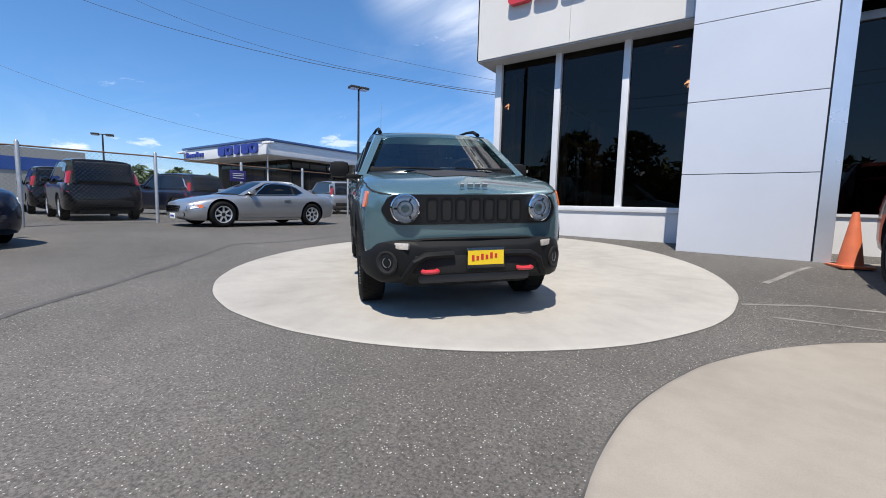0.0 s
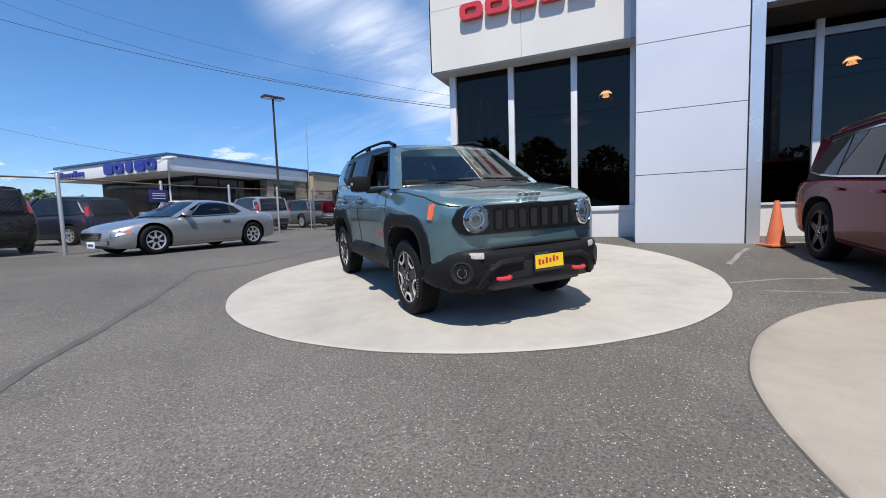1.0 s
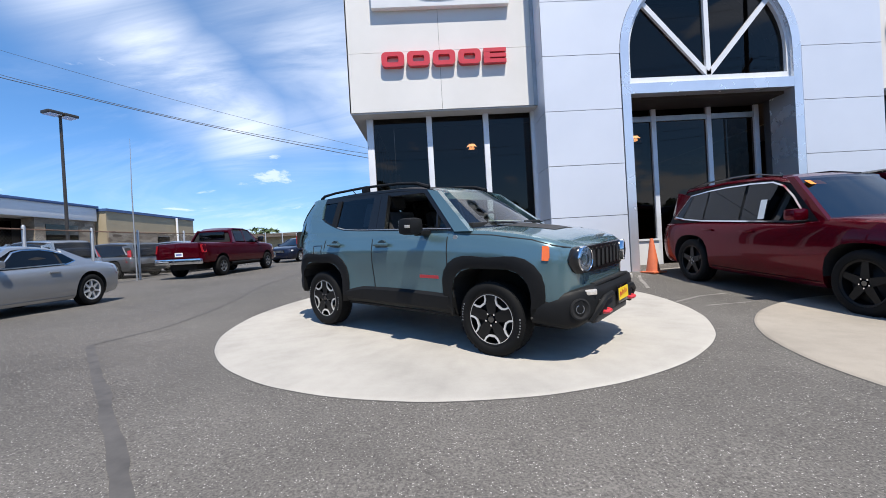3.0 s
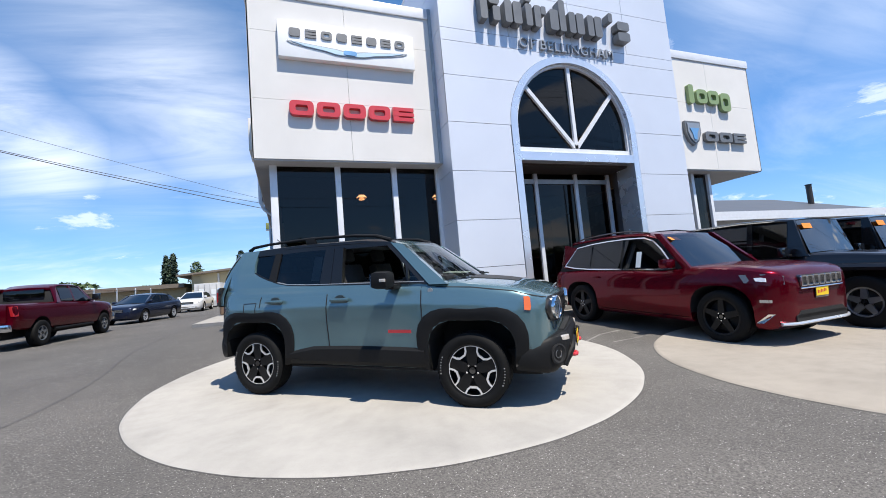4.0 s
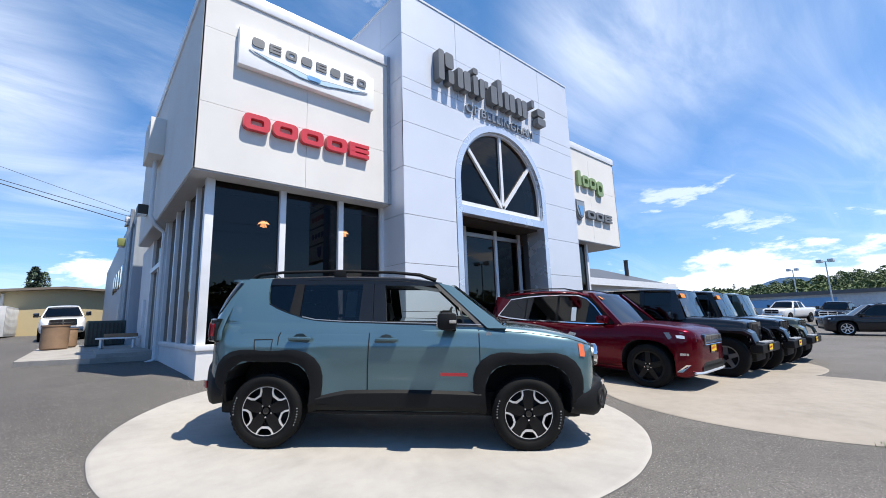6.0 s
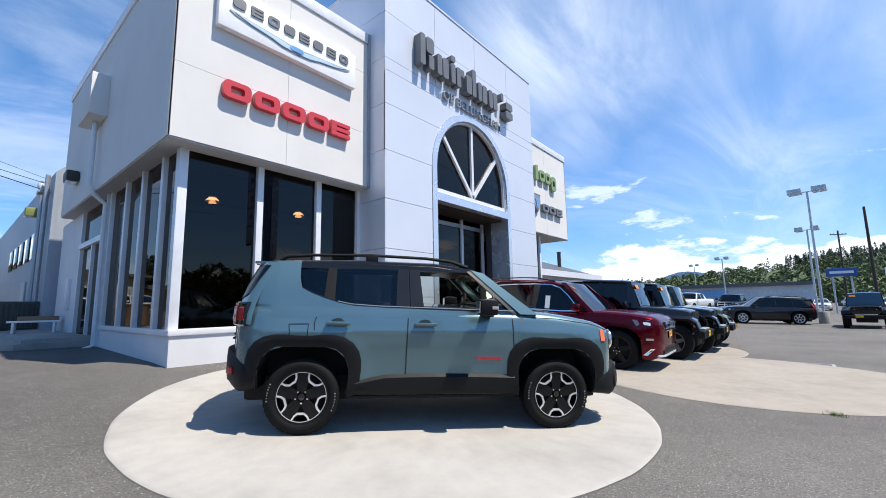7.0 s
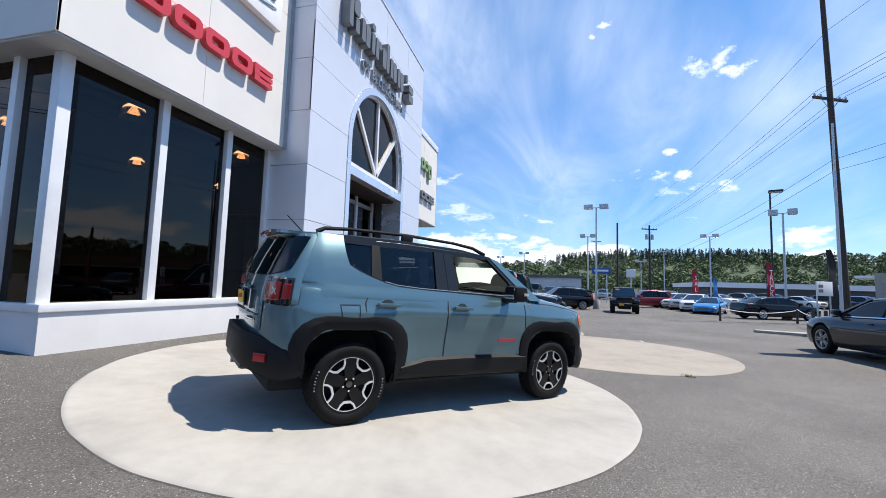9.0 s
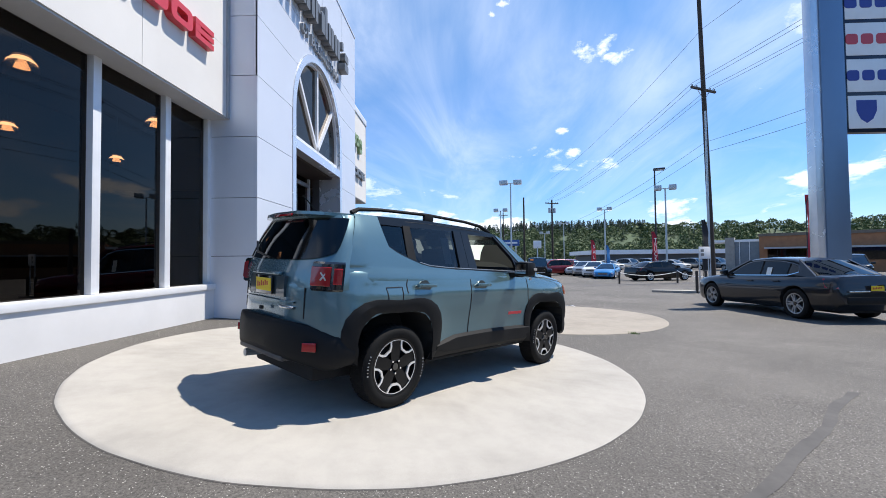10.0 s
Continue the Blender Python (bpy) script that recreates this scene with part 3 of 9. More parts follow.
# base wall under the windows
wall("base_wall", (-4.28, 8.757, -0.2), (TX0, 8.95, 0.885), STUCCO_W, "white painted base wall")
wall("base_wall", (-4.28, 8.951, -0.2), (-4.05, 13.35, 0.885), STUCCO_W, "white painted base wall in shade")
wall("window_sill", (-4.31, 8.725, 0.886), (TX0, 8.98, 0.985), ALU_FRAME, "pale metal sill", 0.012)
wall("window_sill", (-4.31, 8.981, 0.886), (-4.05, 13.35, 0.985), ALU_FRAME, "pale metal sill", 0.012)


def mullion(x0, x1, y0, y1, z0=0.985, z1=BLOCK_Z - 0.03):
    return part("mullion", box((x0, y0, z0), (x1, y1, z1), 0.008), ALU_FRAME, showroom)


def pane(pts):
    bm = bmesh.new()
    bm.faces.new([bm.verts.new(p) for p in pts])
    ob = part("window_pane", bm, SHOP_GLASS, showroom, "dark tinted glass pane")
    return ob


FX = (-4.28, -2.90, -1.58, -0.46)
for x in FX:
    wide = 0.15 if x == FX[0] else 0.125
    mullion(x, x + wide, 8.84, 8.99)
for a, b in zip(FX, FX[1:]):
    w = 0.15 if a == FX[0] else 0.125
    pane(((a + w, 8.93, 0.985), (b, 8.93, 0.985), (b, 8.93, 4.08), (a + w, 8.93, 4.08)))
WY = (9.55, 10.72, 11.85, 13.10)
for y in WY:
    mullion(-4.30, -4.16, y, y + 0.12)
    if y > 13:
        mullion(-4.34, -4.10, y + 0.16, y + 0.28, 0.2)
for a, b in zip((8.99,) + tuple(y + 0.12 for y in WY), WY):
    pane(((-4.22, b, 0.985), (-4.22, a, 0.985), (-4.22, a, 4.08), (-4.22, b, 4.08)))
wall("window_head", (-4.24, 8.96, 3.86), (TX0, 9.02, 4.08), surface("brown_header", (0.10, 0.055, 0.03), 0.6), "dark brown window header")
# side entrance door
wall("door_frame", (-4.30, 13.42, 0.42), (-4.16, 13.54, 4.08), ALU_FRAME)
wall("door_frame", (-4.30, 16.10, 0.42), (-4.16, 16.24, 4.08), ALU_FRAME)
wall("door_frame", (-4.32, 13.40, 3.02), (-4.14, 16.26, 3.16), ALU_FRAME)
wall("door_frame", (-4.29, 14.74, 0.44), (-4.17, 14.84, 3.03), ALU_FRAME)
pane(((-4.22, 14.74, 0.46), (-4.22, 13.54, 0.46), (-4.22, 13.54, 3.03), (-4.22, 14.74, 3.03)))
pane(((-4.22, 16.10, 0.46), (-4.22, 14.84, 0.46), (-4.22, 14.84, 3.03), (-4.22, 16.10, 3.03)))
pane(((-4.22, 16.10, 3.16), (-4.22, 13.54, 3.16), (-4.22, 13.54, 4.08), (-4.22, 16.10, 4.08)))
wall("wall_west", (-4.28, 16.24, -0.1), (-4.05, 19.2, BLOCK_Z - 0.03), STUCCO_W, "grey-white side wall")
wall("wall_box", (-4.36, 17.0, 1.35), (-4.28, 17.35, 2.25), ALU_FRAME, "small pale framed box on the side wall", 0.01)

# interior of the showroom
wall("floor", (-4.05, 8.96, 0.30), (8.98, 19.0, 0.42), ROOM_FLOOR)
wall("wall_north", (-4.25, 17.3, 0.3), (8.98, 17.5, 6.45), ROOM_DIM)
wall("ceiling", (-4.25, 8.87, 6.38), (8.98, 17.29, 6.45), ROOM_DIM)
wall("wall_east", (8.86, 9.03, 0.3), (8.98, 17.29, 4.10), ROOM_DIM)

# ---- entrance tower ----
TZ = (0.16, 1.50, 2.60, 3.76, 4.93, 6.08, 7.25, 8.45, TOWER_TOP)


def tower_panels():
    cx = (OX0 + OX1) / 2
    gap = 0.012
    R = ARCH_R + 0.18

    def to3(u, v, d):
        return (u, TOWER_Y + d, v)

    def rect(x0, x1, z0, z1):
        part("cladding_panel", prism(((x0 + gap / 2, z0 + gap / 2), (x1 - gap / 2, z0 + gap / 2), (x1 - gap / 2, z1 - gap / 2), (x0 + gap / 2, z1 - gap / 2)), 0, 0.03, to3), ALU_PANEL, showroom)

    def arc_cut(x0, x1, z0, z1):
        """A panel less the arch over the springing line."""
        n = 24
        edge = []
        for k in range(n + 1):
            a = math.pi * k / n
            edge.append((cx + R * math.cos(a), SPRING + R * math.sin(a)))
        z0, z1 = z0 + gap / 2, z1 - gap / 2
        for s in (-1, 1):
            far = TX0 if s < 0 else TX1
            zs = np.linspace(z0, z1, 9)
            inner = []
            for z in zs:
                h = z - SPRING
                inner.append(cx + s * (math.sqrt(max(R * R - h * h, 0)) if h > 0 else R))
            poly = [(far, z0)] + [(i, float(z)) for i, z in zip(inner, zs)] + [(far, z1)]
            if s > 0:
                poly = poly[::-1]
            part("cladding_panel", prism(poly, 0, 0.03, to3), ALU_PANEL, showroom)

    for z0, z1 in zip(TZ, TZ[1:]):
        if z1 <= SPRING + 0.01:
            rect(TX0, OX0 - 0.19, z0, z1)
            rect(OX1 + 0.19, TX1, z0, z1)
        elif z0 < SPRING + R:
            if z1 > SPRING + R:
                mid = SPRING + R + 0.005
                arc_cut(0, 0, z0, mid)
                rect(TX0, TX1, mid, z1)
            else:
                arc_cut(0, 0, z0, z1)
        else:
            for a, b in ((TX0, 1.48), (1.48, 3.4), (3.4, 5.3), (5.3, TX1)):
                rect(a, b, z0, z1)
    # west and east returns
    for x, s in ((TX0, 1), (TX1, -1)):
        for z0, z1 in zip(TZ, TZ[1:]):
            part("cladding_panel", prism(((TOWER_Y + 0.002, z0 + gap / 2), (8.9, z0 + gap / 2), (8.9, z1 - gap / 2), (TOWER_Y + 0.002, z1 - gap / 2)), 0.0, 0.03, lambda u, v, d, x=x, s=s: (x + s * d, u, v)), ALU_PANEL, showroom)
    # core behind the panels, open at the doorway
    for lo, hi in (((TX0 + 0.035, TOWER_Y + 0.035, 0.1), (OX0 - 0.05, 8.85, TOWER_TOP - 0.02)), ((OX1 + 0.05, TOWER_Y + 0.035, 0.1), (TX1 - 0.035, 8.85, TOWER_TOP - 0.02)), ((OX0 - 0.05, TOWER_Y + 0.035, SPRING + ARCH_R + 0.1), (OX1 + 0.05, 8.85, TOWER_TOP - 0.02)), ((TX0 + 0.035, 8.86, 6.46), (TX1 - 0.035, 12.5, TOWER_TOP - 0.02))):
        wall("tower_core", lo, hi, DARK_SEAM)
    for s in (-1, 1):
        n, poly = 16, []
        for k in range(n + 1):
            a = math.pi / 2 * k / n
            poly.append((cx + s * (ARCH_R + 0.02) * math.cos(a), SPRING + (ARCH_R + 0.02) * math.sin(a)))
        poly += [(cx, SPRING + ARCH_R + 0.11), (cx + s * (ARCH_R + 0.05), SPRING + ARCH_R + 0.11)]
        part("tower_core", prism(poly, TOWER_Y + 0.036, 8.85, lambda u, v, d: (u, d, v)), DARK_SEAM, showroom)
    wall("coping", (TX0 - 0.02, TOWER_Y - 0.02, TOWER_TOP), (TX1 + 0.02, 12.5, TOWER_TOP + 0.06), ALU_PANEL)
    wall("tower_return", (TX0, 8.905, BLOCK_TOP + 0.05), (TX0 + 0.03, 12.5, TOWER_TOP - 0.01), ALU_PANEL)

    # arch trim: a blue-white band round the opening, up both jambs
    def band(r0, r1, y0, y1, z_low, mat, name, label):
        n = 28
        o = [(cx + r1 * math.cos(math.pi * k / n), SPRING + r1 * math.sin(math.pi * k / n)) for k in range(n + 1)]
        i = [(cx + r0 * math.cos(math.pi * k / n), SPRING + r0 * math.sin(math.pi * k / n)) for k in range(n + 1)]
        poly = [(cx + r1, z_low)] + o + [(cx - r1, z_low), (cx - r0, z_low)] + i[::-1] + [(cx + r0, z_low)]
        bm = bmesh.new()
        m = len(poly)
        va = [bm.verts.new((u, y0, v)) for u, v in poly]
        vb = [bm.verts.new((u, y1, v)) for u, v in poly]
        h = m // 2
        for k in range(h - 1):
            j = m - 1 - k
            bm.faces.new((va[k], va[k + 1], va[j - 1], va[j]))
            bm.faces.new((vb[k + 1], vb[k], vb[j], vb[j - 1]))
        for k in range(m):
            bm.faces.new((va[k], vb[k], vb[(k + 1) % m], va[(k + 1) % m]))
        bmesh.ops.recalc_face_normals(bm, faces=bm.faces)
        return part(name, bm, mat, showroom, label)

    band(ARCH_R - 0.01, ARCH_R + 0.175, TOWER_Y - 0.015, 8.6, 0.17, ALU_SIDE, "arch_trim", "pale blue metal band round the arched entrance")
    band(ARCH_R - 0.075, ARCH_R - 0.012, 8.02, 8.16, 4.42, ALU_FRAME, "arch_frame", "white arched window frame")
    # arched window
    wall("arch_frame", (OX0 + 0.01, 8.02, 4.28), (OX1 - 0.01, 8.16, 4.42), ALU_FRAME, "white window transom")
    for a in (90, 131, 49):
        d = Vector((math.cos(radians(a)), 0, math.sin(radians(a))))
        p = Vector((cx, 8.08, 4.43))
        reach = ARCH_R + 0.44 if a == 90 else 2.13
        q = p + d * reach
        side = Vector((d.z, 0, -d.x)) * 0.05
        bm = bmesh.new()
        c = [p - side, p + side, q + side, q - side]
        add_prism(bm, [(v.x, v.z) for v in c], 8.03, 8.14, lambda u, v, dd: (u, dd, v))
        part("glazing_bar", bm, ALU_FRAME, showroom)
    n = 28
    bm = bmesh.new()
    bm.faces.new([bm.verts.new((x, 8.10, z)) for x, z in [(OX0 + 0.05, 4.4), (OX1 - 0.05, 4.4)] + [(cx + (ARCH_R - 0.02) * math.cos(math.pi * k / n), SPRING + (ARCH_R - 0.02) * math.sin(math.pi * k / n)) for k in range(n + 1)]])
    part("window_pane", bm, SHOP_GLASS, showroom, "dark arched window glass")
    # lintel panel and the porch behind it
    wall("lintel", (OX0 - 0.16, TOWER_Y - 0.012, 4.06), (OX1 + 0.16, 8.2, 4.275), ALU_SIDE, "pale metal lintel")
    wall("porch_ceiling", (OX0, 8.2, 4.0), (OX1, 9.35, 4.06), ROOM_DIM)
    wall("wall_arch_room", (OX0, 9.35, 4.0), (OX1, 9.45, 7.0), ROOM_DIM)
    # the entrance screen, set back
    y = 8.95
    for x in (OX0 + 0.02, 2.42, 3.76, OX1 - 0.14):
        wall("mullion", (x, y - 0.06, 0.27), (x + 0.11, y + 0.06, 4.0), ALU_FRAME, "", 0.006)
    wall("door_frame", (OX0 + 0.13, y - 0.05, 3.72), (OX1 - 0.14, y + 0.05, 3.84), GALV)
    for a, b in ((OX0 + 0.13, 2.42), (2.53, 3.76), (3.87, OX1 - 0.14)):
        pane(((a, y, 0.95 if a < 2 else 0.3), (b, y, 0.95 if a < 2 else 0.3), (b, y, 4.0), (a, y, 4.0)))
    wall("base_wall", (OX0 + 0.01, y - 0.09, 0.1), (2.43, y + 0.08, 0.90), STUCCO_W)
    wall("window_sill", (OX0 + 0.01, y - 0.12, 0.902), (2.44, y + 0.08, 0.945), ALU_FRAME)
    wall("threshold", (OX0, 8.0, 0.1), (OX1, 9.0, 0.285), KERB)


tower_panels()
wall("tower_plinth", (TX0 + 0.01, TOWER_Y + 0.01, 0.0), (OX0 - 0.2, 8.8, 0.155), DARK_SEAM)
wall("tower_plinth", (OX1 + 0.2, TOWER_Y + 0.01, 0.0), (TX1 - 0.01, 8.8, 0.155), DARK_SEAM)

# ---- right block ----
RX1 = 11.30
wall("wall_east", (TX1, FRONT + 0.03, BLOCK_Z), (RX1 - 0.03, 17.6, BLOCK_TOP - 0.05), DARK_SEAM)
panel_grid("cladding_panel", (TX1, 9.2, RX1), (BLOCK_Z, 6.30, BLOCK_TOP - 0.2), lambda u, v, d: (u, FRONT + d, v), 0.03, STUCCO)
panel_grid("cladding_panel", (FRONT, 17.6), (BLOCK_Z, BLOCK_TOP), lambda u, v, d: (RX1 - d, u, v), 0.03, STUCCO, 0.0)
wall("coping", (TX1 + 0.03, FRONT - 0.035, BLOCK_TOP - 0.19), (RX1 + 0.035, 17.63, BLOCK_TOP + 0.07), ALU_FRAME, "pale metal roof coping", 0.01)
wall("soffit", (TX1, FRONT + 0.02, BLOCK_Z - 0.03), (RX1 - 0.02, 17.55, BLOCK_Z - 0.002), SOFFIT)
wall("base_wall", (TX1, 8.757, -0.2), (9.3, 8.95, 0.885), STUCCO_W)
for x in (TX1 + 0.05, 8.35, 9.1):
    mullion(x, x + 0.12, 8.84, 8.99)
for a, b in ((TX1 + 0.17, 8.35), (8.47, 9.1)):
    pane(((a, 8.93, 0.985), (b, 8.93, 0.985), (b, 8.93, 4.08), (a, 8.93, 4.08)))
wall("base_wall", (9.0, 8.951, -0.2), (9.22, 17.0, 0.885), STUCCO_W)
pane(((9.10, 8.99, 0.985), (9.10, 19.0, 0.985), (9.10, 19.0, 4.08), (9.10, 8.99, 4.08)))


# ---- signs: plain shapes in the colours of the lettering ----
def letter_shape(bm, x, z, w, h, kind, y0, y1, r=None):
    def to3(u, v, d):
        return (x + u, d, z + v)
    r = r or min(w, h) * 0.3
    if kind == "ring":
        o = rounded(w, h, r)
        i = rounded(w * 0.5, h * 0.42, min(w * 0.5, h * 0.42) * 0.3)
        add_ring(bm, o, i, y0, y1, to3)
    elif kind == "bars":
        for k in (-1, 0, 1):
            add_box(bm, (x - w / 2, y0, z + k * h * 0.37 - h * 0.13), (x + w / 2, y1, z + k * h * 0.37 + h * 0.13))
        add_box(bm, (x - w / 2 + 0.004, y0 + 0.003, z - h / 2 + 0.004), (x - w / 2 + w * 0.28, y1 - 0.003, z + h / 2 - 0.004))
    else:
        add_prism(bm, rounded(w, h, r), y0, y1, to3)


def sign(name, label, letters, y0, y1, material, glow=None):
    s = thing(name, label, "sign")
    for x, z, w, h, kind in letters:
        bm = bmesh.new()
        letter_shape(bm, x, z, w, h, kind, y0, y1)
        part("letter", bm, material, s)
    return s


sign("wall_sign", "raised red lettering on the cream facade", [(-3.56 + 0.565 * k, 5.215, 0.50, 0.325, kind) for k, kind in enumerate(("ring", "ring", "ring", "ring", "bars"))], 8.38, 8.50, SIGN_RED)


def bar_sign(name, label, letters, y0, y1, material):
    """Raised marks, each one mesh of plain bars: x, z, then bars as offsets and sizes."""
    s = thing(name, label, "sign")
    for x, z, bars in letters:
        bm = bmesh.new()
        for u, v, w, h in bars:
            add_prism(bm, [(x + u + w / 2 + a, z + v + h / 2 + c) for a, c in rounded(w, h, min(w, h) * 0.25)], y0, y1, lambda p, q, d: (p, d, q))
        part("mark", bm, material, s)
    return s


TALL = ((0.0, 0.0, 0.19, 0.86), (0.23, 0.42, 0.30, 0.44), (0.33, 0.0, 0.20, 0.37))
WIDE = ((0.0, 0.0, 0.20, 0.58), (0.24, 0.0, 0.24, 0.58))
SLIM = ((0.0, 0.0, 0.19, 0.58), (0.0, 0.64, 0.19, 0.18))
HOOKED = ((0.0, 0.0, 0.19, 0.58), (0.20, 0.36, 0.15, 0.22))
RISER = ((0.0, 0.0, 0.26, 0.56), (0.30, 0.0, 0.19, 0.86))
LAST = ((0.0, 0.31, 0.42, 0.25), (0.0, 0.0, 0.42, 0.25))
bar_sign("wall_sign", "row of large dark grey raised bars on the silver tower",
    [(0.63, 7.47, TALL), (1.30, 7.47, WIDE), (1.90, 7.47, SLIM), (2.16, 7.47, HOOKED), (2.62, 7.46, RISER), (3.22, 7.46, WIDE), (3.82, 7.46, WIDE), (4.55, 7.95, ((0.0, 0.0, 0.14, 0.26),)), (4.84, 7.46, LAST)],
    7.70, 7.93, SIGN_GREY)


def text_sign(name, words, label, size, m, material, depth):
    cu = bpy.data.curves.new(name, "FONT")
    cu.body, cu.size, cu.extrude, cu.align_x, cu.space_character = words, size, depth, "LEFT", 1.12
    ob = new(name + "_source", cu)
    me = bpy.data.meshes.new_from_object(ob.evaluated_get(bpy.context.evaluated_depsgraph_get()))
    bpy.data.objects.remove(ob)
    me.materials.clear()
    s = thing(name, label, "sign", m)
    wide = max(v.co.x for v in me.vertices)
    bpy.data.meshes.remove(me)
    for word, side, x in zip(words.split(), ("LEFT", "RIGHT"), (0.0, wide)):
        cu.body, cu.align_x = word, side
        ob = new(name + "_source", cu)
        me = bpy.data.meshes.new_from_object(ob.evaluated_get(bpy.context.evaluated_depsgraph_get()))
        bpy.data.objects.remove(ob)
        me.materials.clear()
        mesh_part("word", me, material, s).matrix_local = pose(x, 0, 0)
    return s


text_sign("town_sign", "OF BELLINGHAM", "grey raised letters reading OF BELLINGHAM on the tower", 0.37, pose(1.72, 7.90, 6.99, 90, 0, 0), SIGN_SILVER, 0.035)
WING_PALE = surface("pale_blue_enamel", (0.52, 0.66, 0.74), 0.35, 0.2, 0.06)
oval = thing("wall_sign", "white framed board with grey lettering and blue wings", "sign")
part("board", box((-3.97, 8.36, 6.335), (-0.93, 8.50, 7.16), 0.012), SIGN_WHITE, oval)
for k, kind in enumerate(("bar", "bars", "ring", "bar", "bars", "bar", "bars", "ring")):
    bm = bmesh.new()
    letter_shape(bm, -3.62 + 0.335 * k, 6.90, 0.235, 0.19, kind, 8.335, 8.362)
    part("letter", bm, SIGN_GREY, oval)
for s in (-1, 1):
    bm = bmesh.new()
    add_prism(bm, [(0, -0.01), (0.30, 0.035), (0.80, 0.075), (1.33, 0.125), (1.34, 0.105), (1.24, 0.055), (0.95, 0.0), (0.55, -0.055), (0.30, -0.115), (0, -0.125)], 8.345, 8.362, lambda u, v, d, s=s: (-2.45 + s * u, d, 6.58 + v))
    part("wing", bm, SIGN_SILVER, oval, "silver wing outline")
    bm = bmesh.new()
    add_prism(bm, [(0.10, -0.03), (0.32, 0.015), (0.80, 0.055), (1.24, 0.098), (0.95, 0.02), (0.55, -0.035), (0.32, -0.09), (0.10, -0.105)], 8.335, 8.3465, lambda u, v, d, s=s: (-2.45 + s * u, d, 6.58 + v))
    part("wing", bm, WING_PALE, oval, "pale blue wing face")
part("badge", prism(rounded(0.3, 0.1, 0.05), 8.325, 8.362, lambda u, v, d: (-2.45 + u, d, 6.545 + v)), SIGN_BLUE, oval, "blue centre badge")

sign("wall_sign", "green raised lettering on the cream facade", [(8.28, 6.55, 0.22, 0.62, "bar"), (8.75, 6.50, 0.48, 0.46, "ring"), (9.28, 6.50, 0.48, 0.46, "ring"), (9.83, 6.38, 0.46, 0.62, "ring")], 8.38, 8.50, SIGN_GREEN)
sign("wall_sign", "dark raised lettering on the cream facade", [(8.95, 5.17, 0.58, 0.32, "ring"), (9.60, 5.17, 0.60, 0.32, "ring"), (10.27, 5.17, 0.60, 0.32, "bars")], 8.38, 8.50, SIGN_GREY)
shield = thing("wall_sign", "silver and dark shield emblem on the cream facade", "sign")
SH = [(-0.33, 0.36), (0.33, 0.36), (0.33, 0.0), (0.2, -0.28), (0, -0.42), (-0.2, -0.28), (-0.33, 0.0)]
part("shield_rim", prism(SH, 8.40, 8.50, lambda u, v, d: (8.16 + u, d, 5.28 + v)), SIGN_GREY, shield)
part("shield_face", prism([(u * 0.8, v * 0.8) for u, v in SH], 8.37, 8.41, lambda u, v, d: (8.16 + u, d, 5.28 + v)), SIGN_SILVER, shield)
part("emblem", prism([(-0.2, 0.12), (0.2, 0.12), (0.1, -0.05), (0.06, -0.25), (-0.06, -0.25), (-0.1, -0.05)], 8.35, 8.38, lambda u, v, d: (8.16 + u, d, 5.28 + v)), SIGN_BLUE, shield)

# ---- fittings on the west side ----
spout = thing("downspout", "white roof drain box with a bent downpipe on the side wall", "downspout")
part("drain_box", box((-4.92, 12.75, 5.75), (-4.58, 13.95, 6.75), 0.015), STUCCO, spout)
part("pipe", tube(((-4.70, 13.3, 5.76), (-4.70, 13.3, 4.25), (-4.60, 13.3, 4.02), (-4.36, 13.3, 3.80), (-4.36, 13.3, 0.55), (-4.55, 13.2, 0.46)), 0.055, 8), ALU_FRAME, spout)
wl = thing("wall_light", "black outdoor wall light on the side wall", "lamp")
part("housing", box((-4.86, 15.25, 4.72), (-4.58, 15.75, 5.02), 0.06), POLE_DARK, wl)
part("lens", box((-4.84, 15.30, 4.70), (-4.62, 15.70, 4.73), 0.005), LAMP_CLEAR, wl)

# pendant lamps inside
DOME = pane_glass("ribbed_dome_glass", (0.86, 0.72, 0.58), 0.5, 0.25)
BULB = emitter("warm_bulb", (1.0, 0.72, 0.48), 7.0)


PENDANTS = [(x, y, 4.74) for x in (-1.1, 2.1, 5.5) for y in (11.8, 15.7)]


def pendant(x, y, z):
    p = thing("pendant_lamp", "lit ribbed glass dome pendant lamp in the showroom", "lamp", pose(x, y, z), "showroom pendants")
    part("cord", tube(((0, 0, 0.40), (0, 0, 6.38 - z)), 0.008, 5), WIRE, p)
    part("shade", lathe([(0.06, 0.33), (0.13, 0.30), (0.21, 0.20), (0.25, 0.06), (0.26, -0.04), (0.25, -0.04), (0.235, 0.06), (0.19, 0.19)], 24, "z"), DOME, p)
    part("gallery", lathe([(0.0, 0.42), (0.06, 0.42), (0.07, 0.34), (0.13, 0.315), (0.06, 0.30), (0.0, 0.30)], 20, "z"), POLE_DARK, p)
    part("bulb", lathe([(0.0, 0.30), (0.12, 0.285), (0.20, 0.20), (0.17, 0.12), (0.0, 0.10)], 16, "z"), BULB, p)


for x, y, z in PENDANTS:
    pendant(x, y, z)

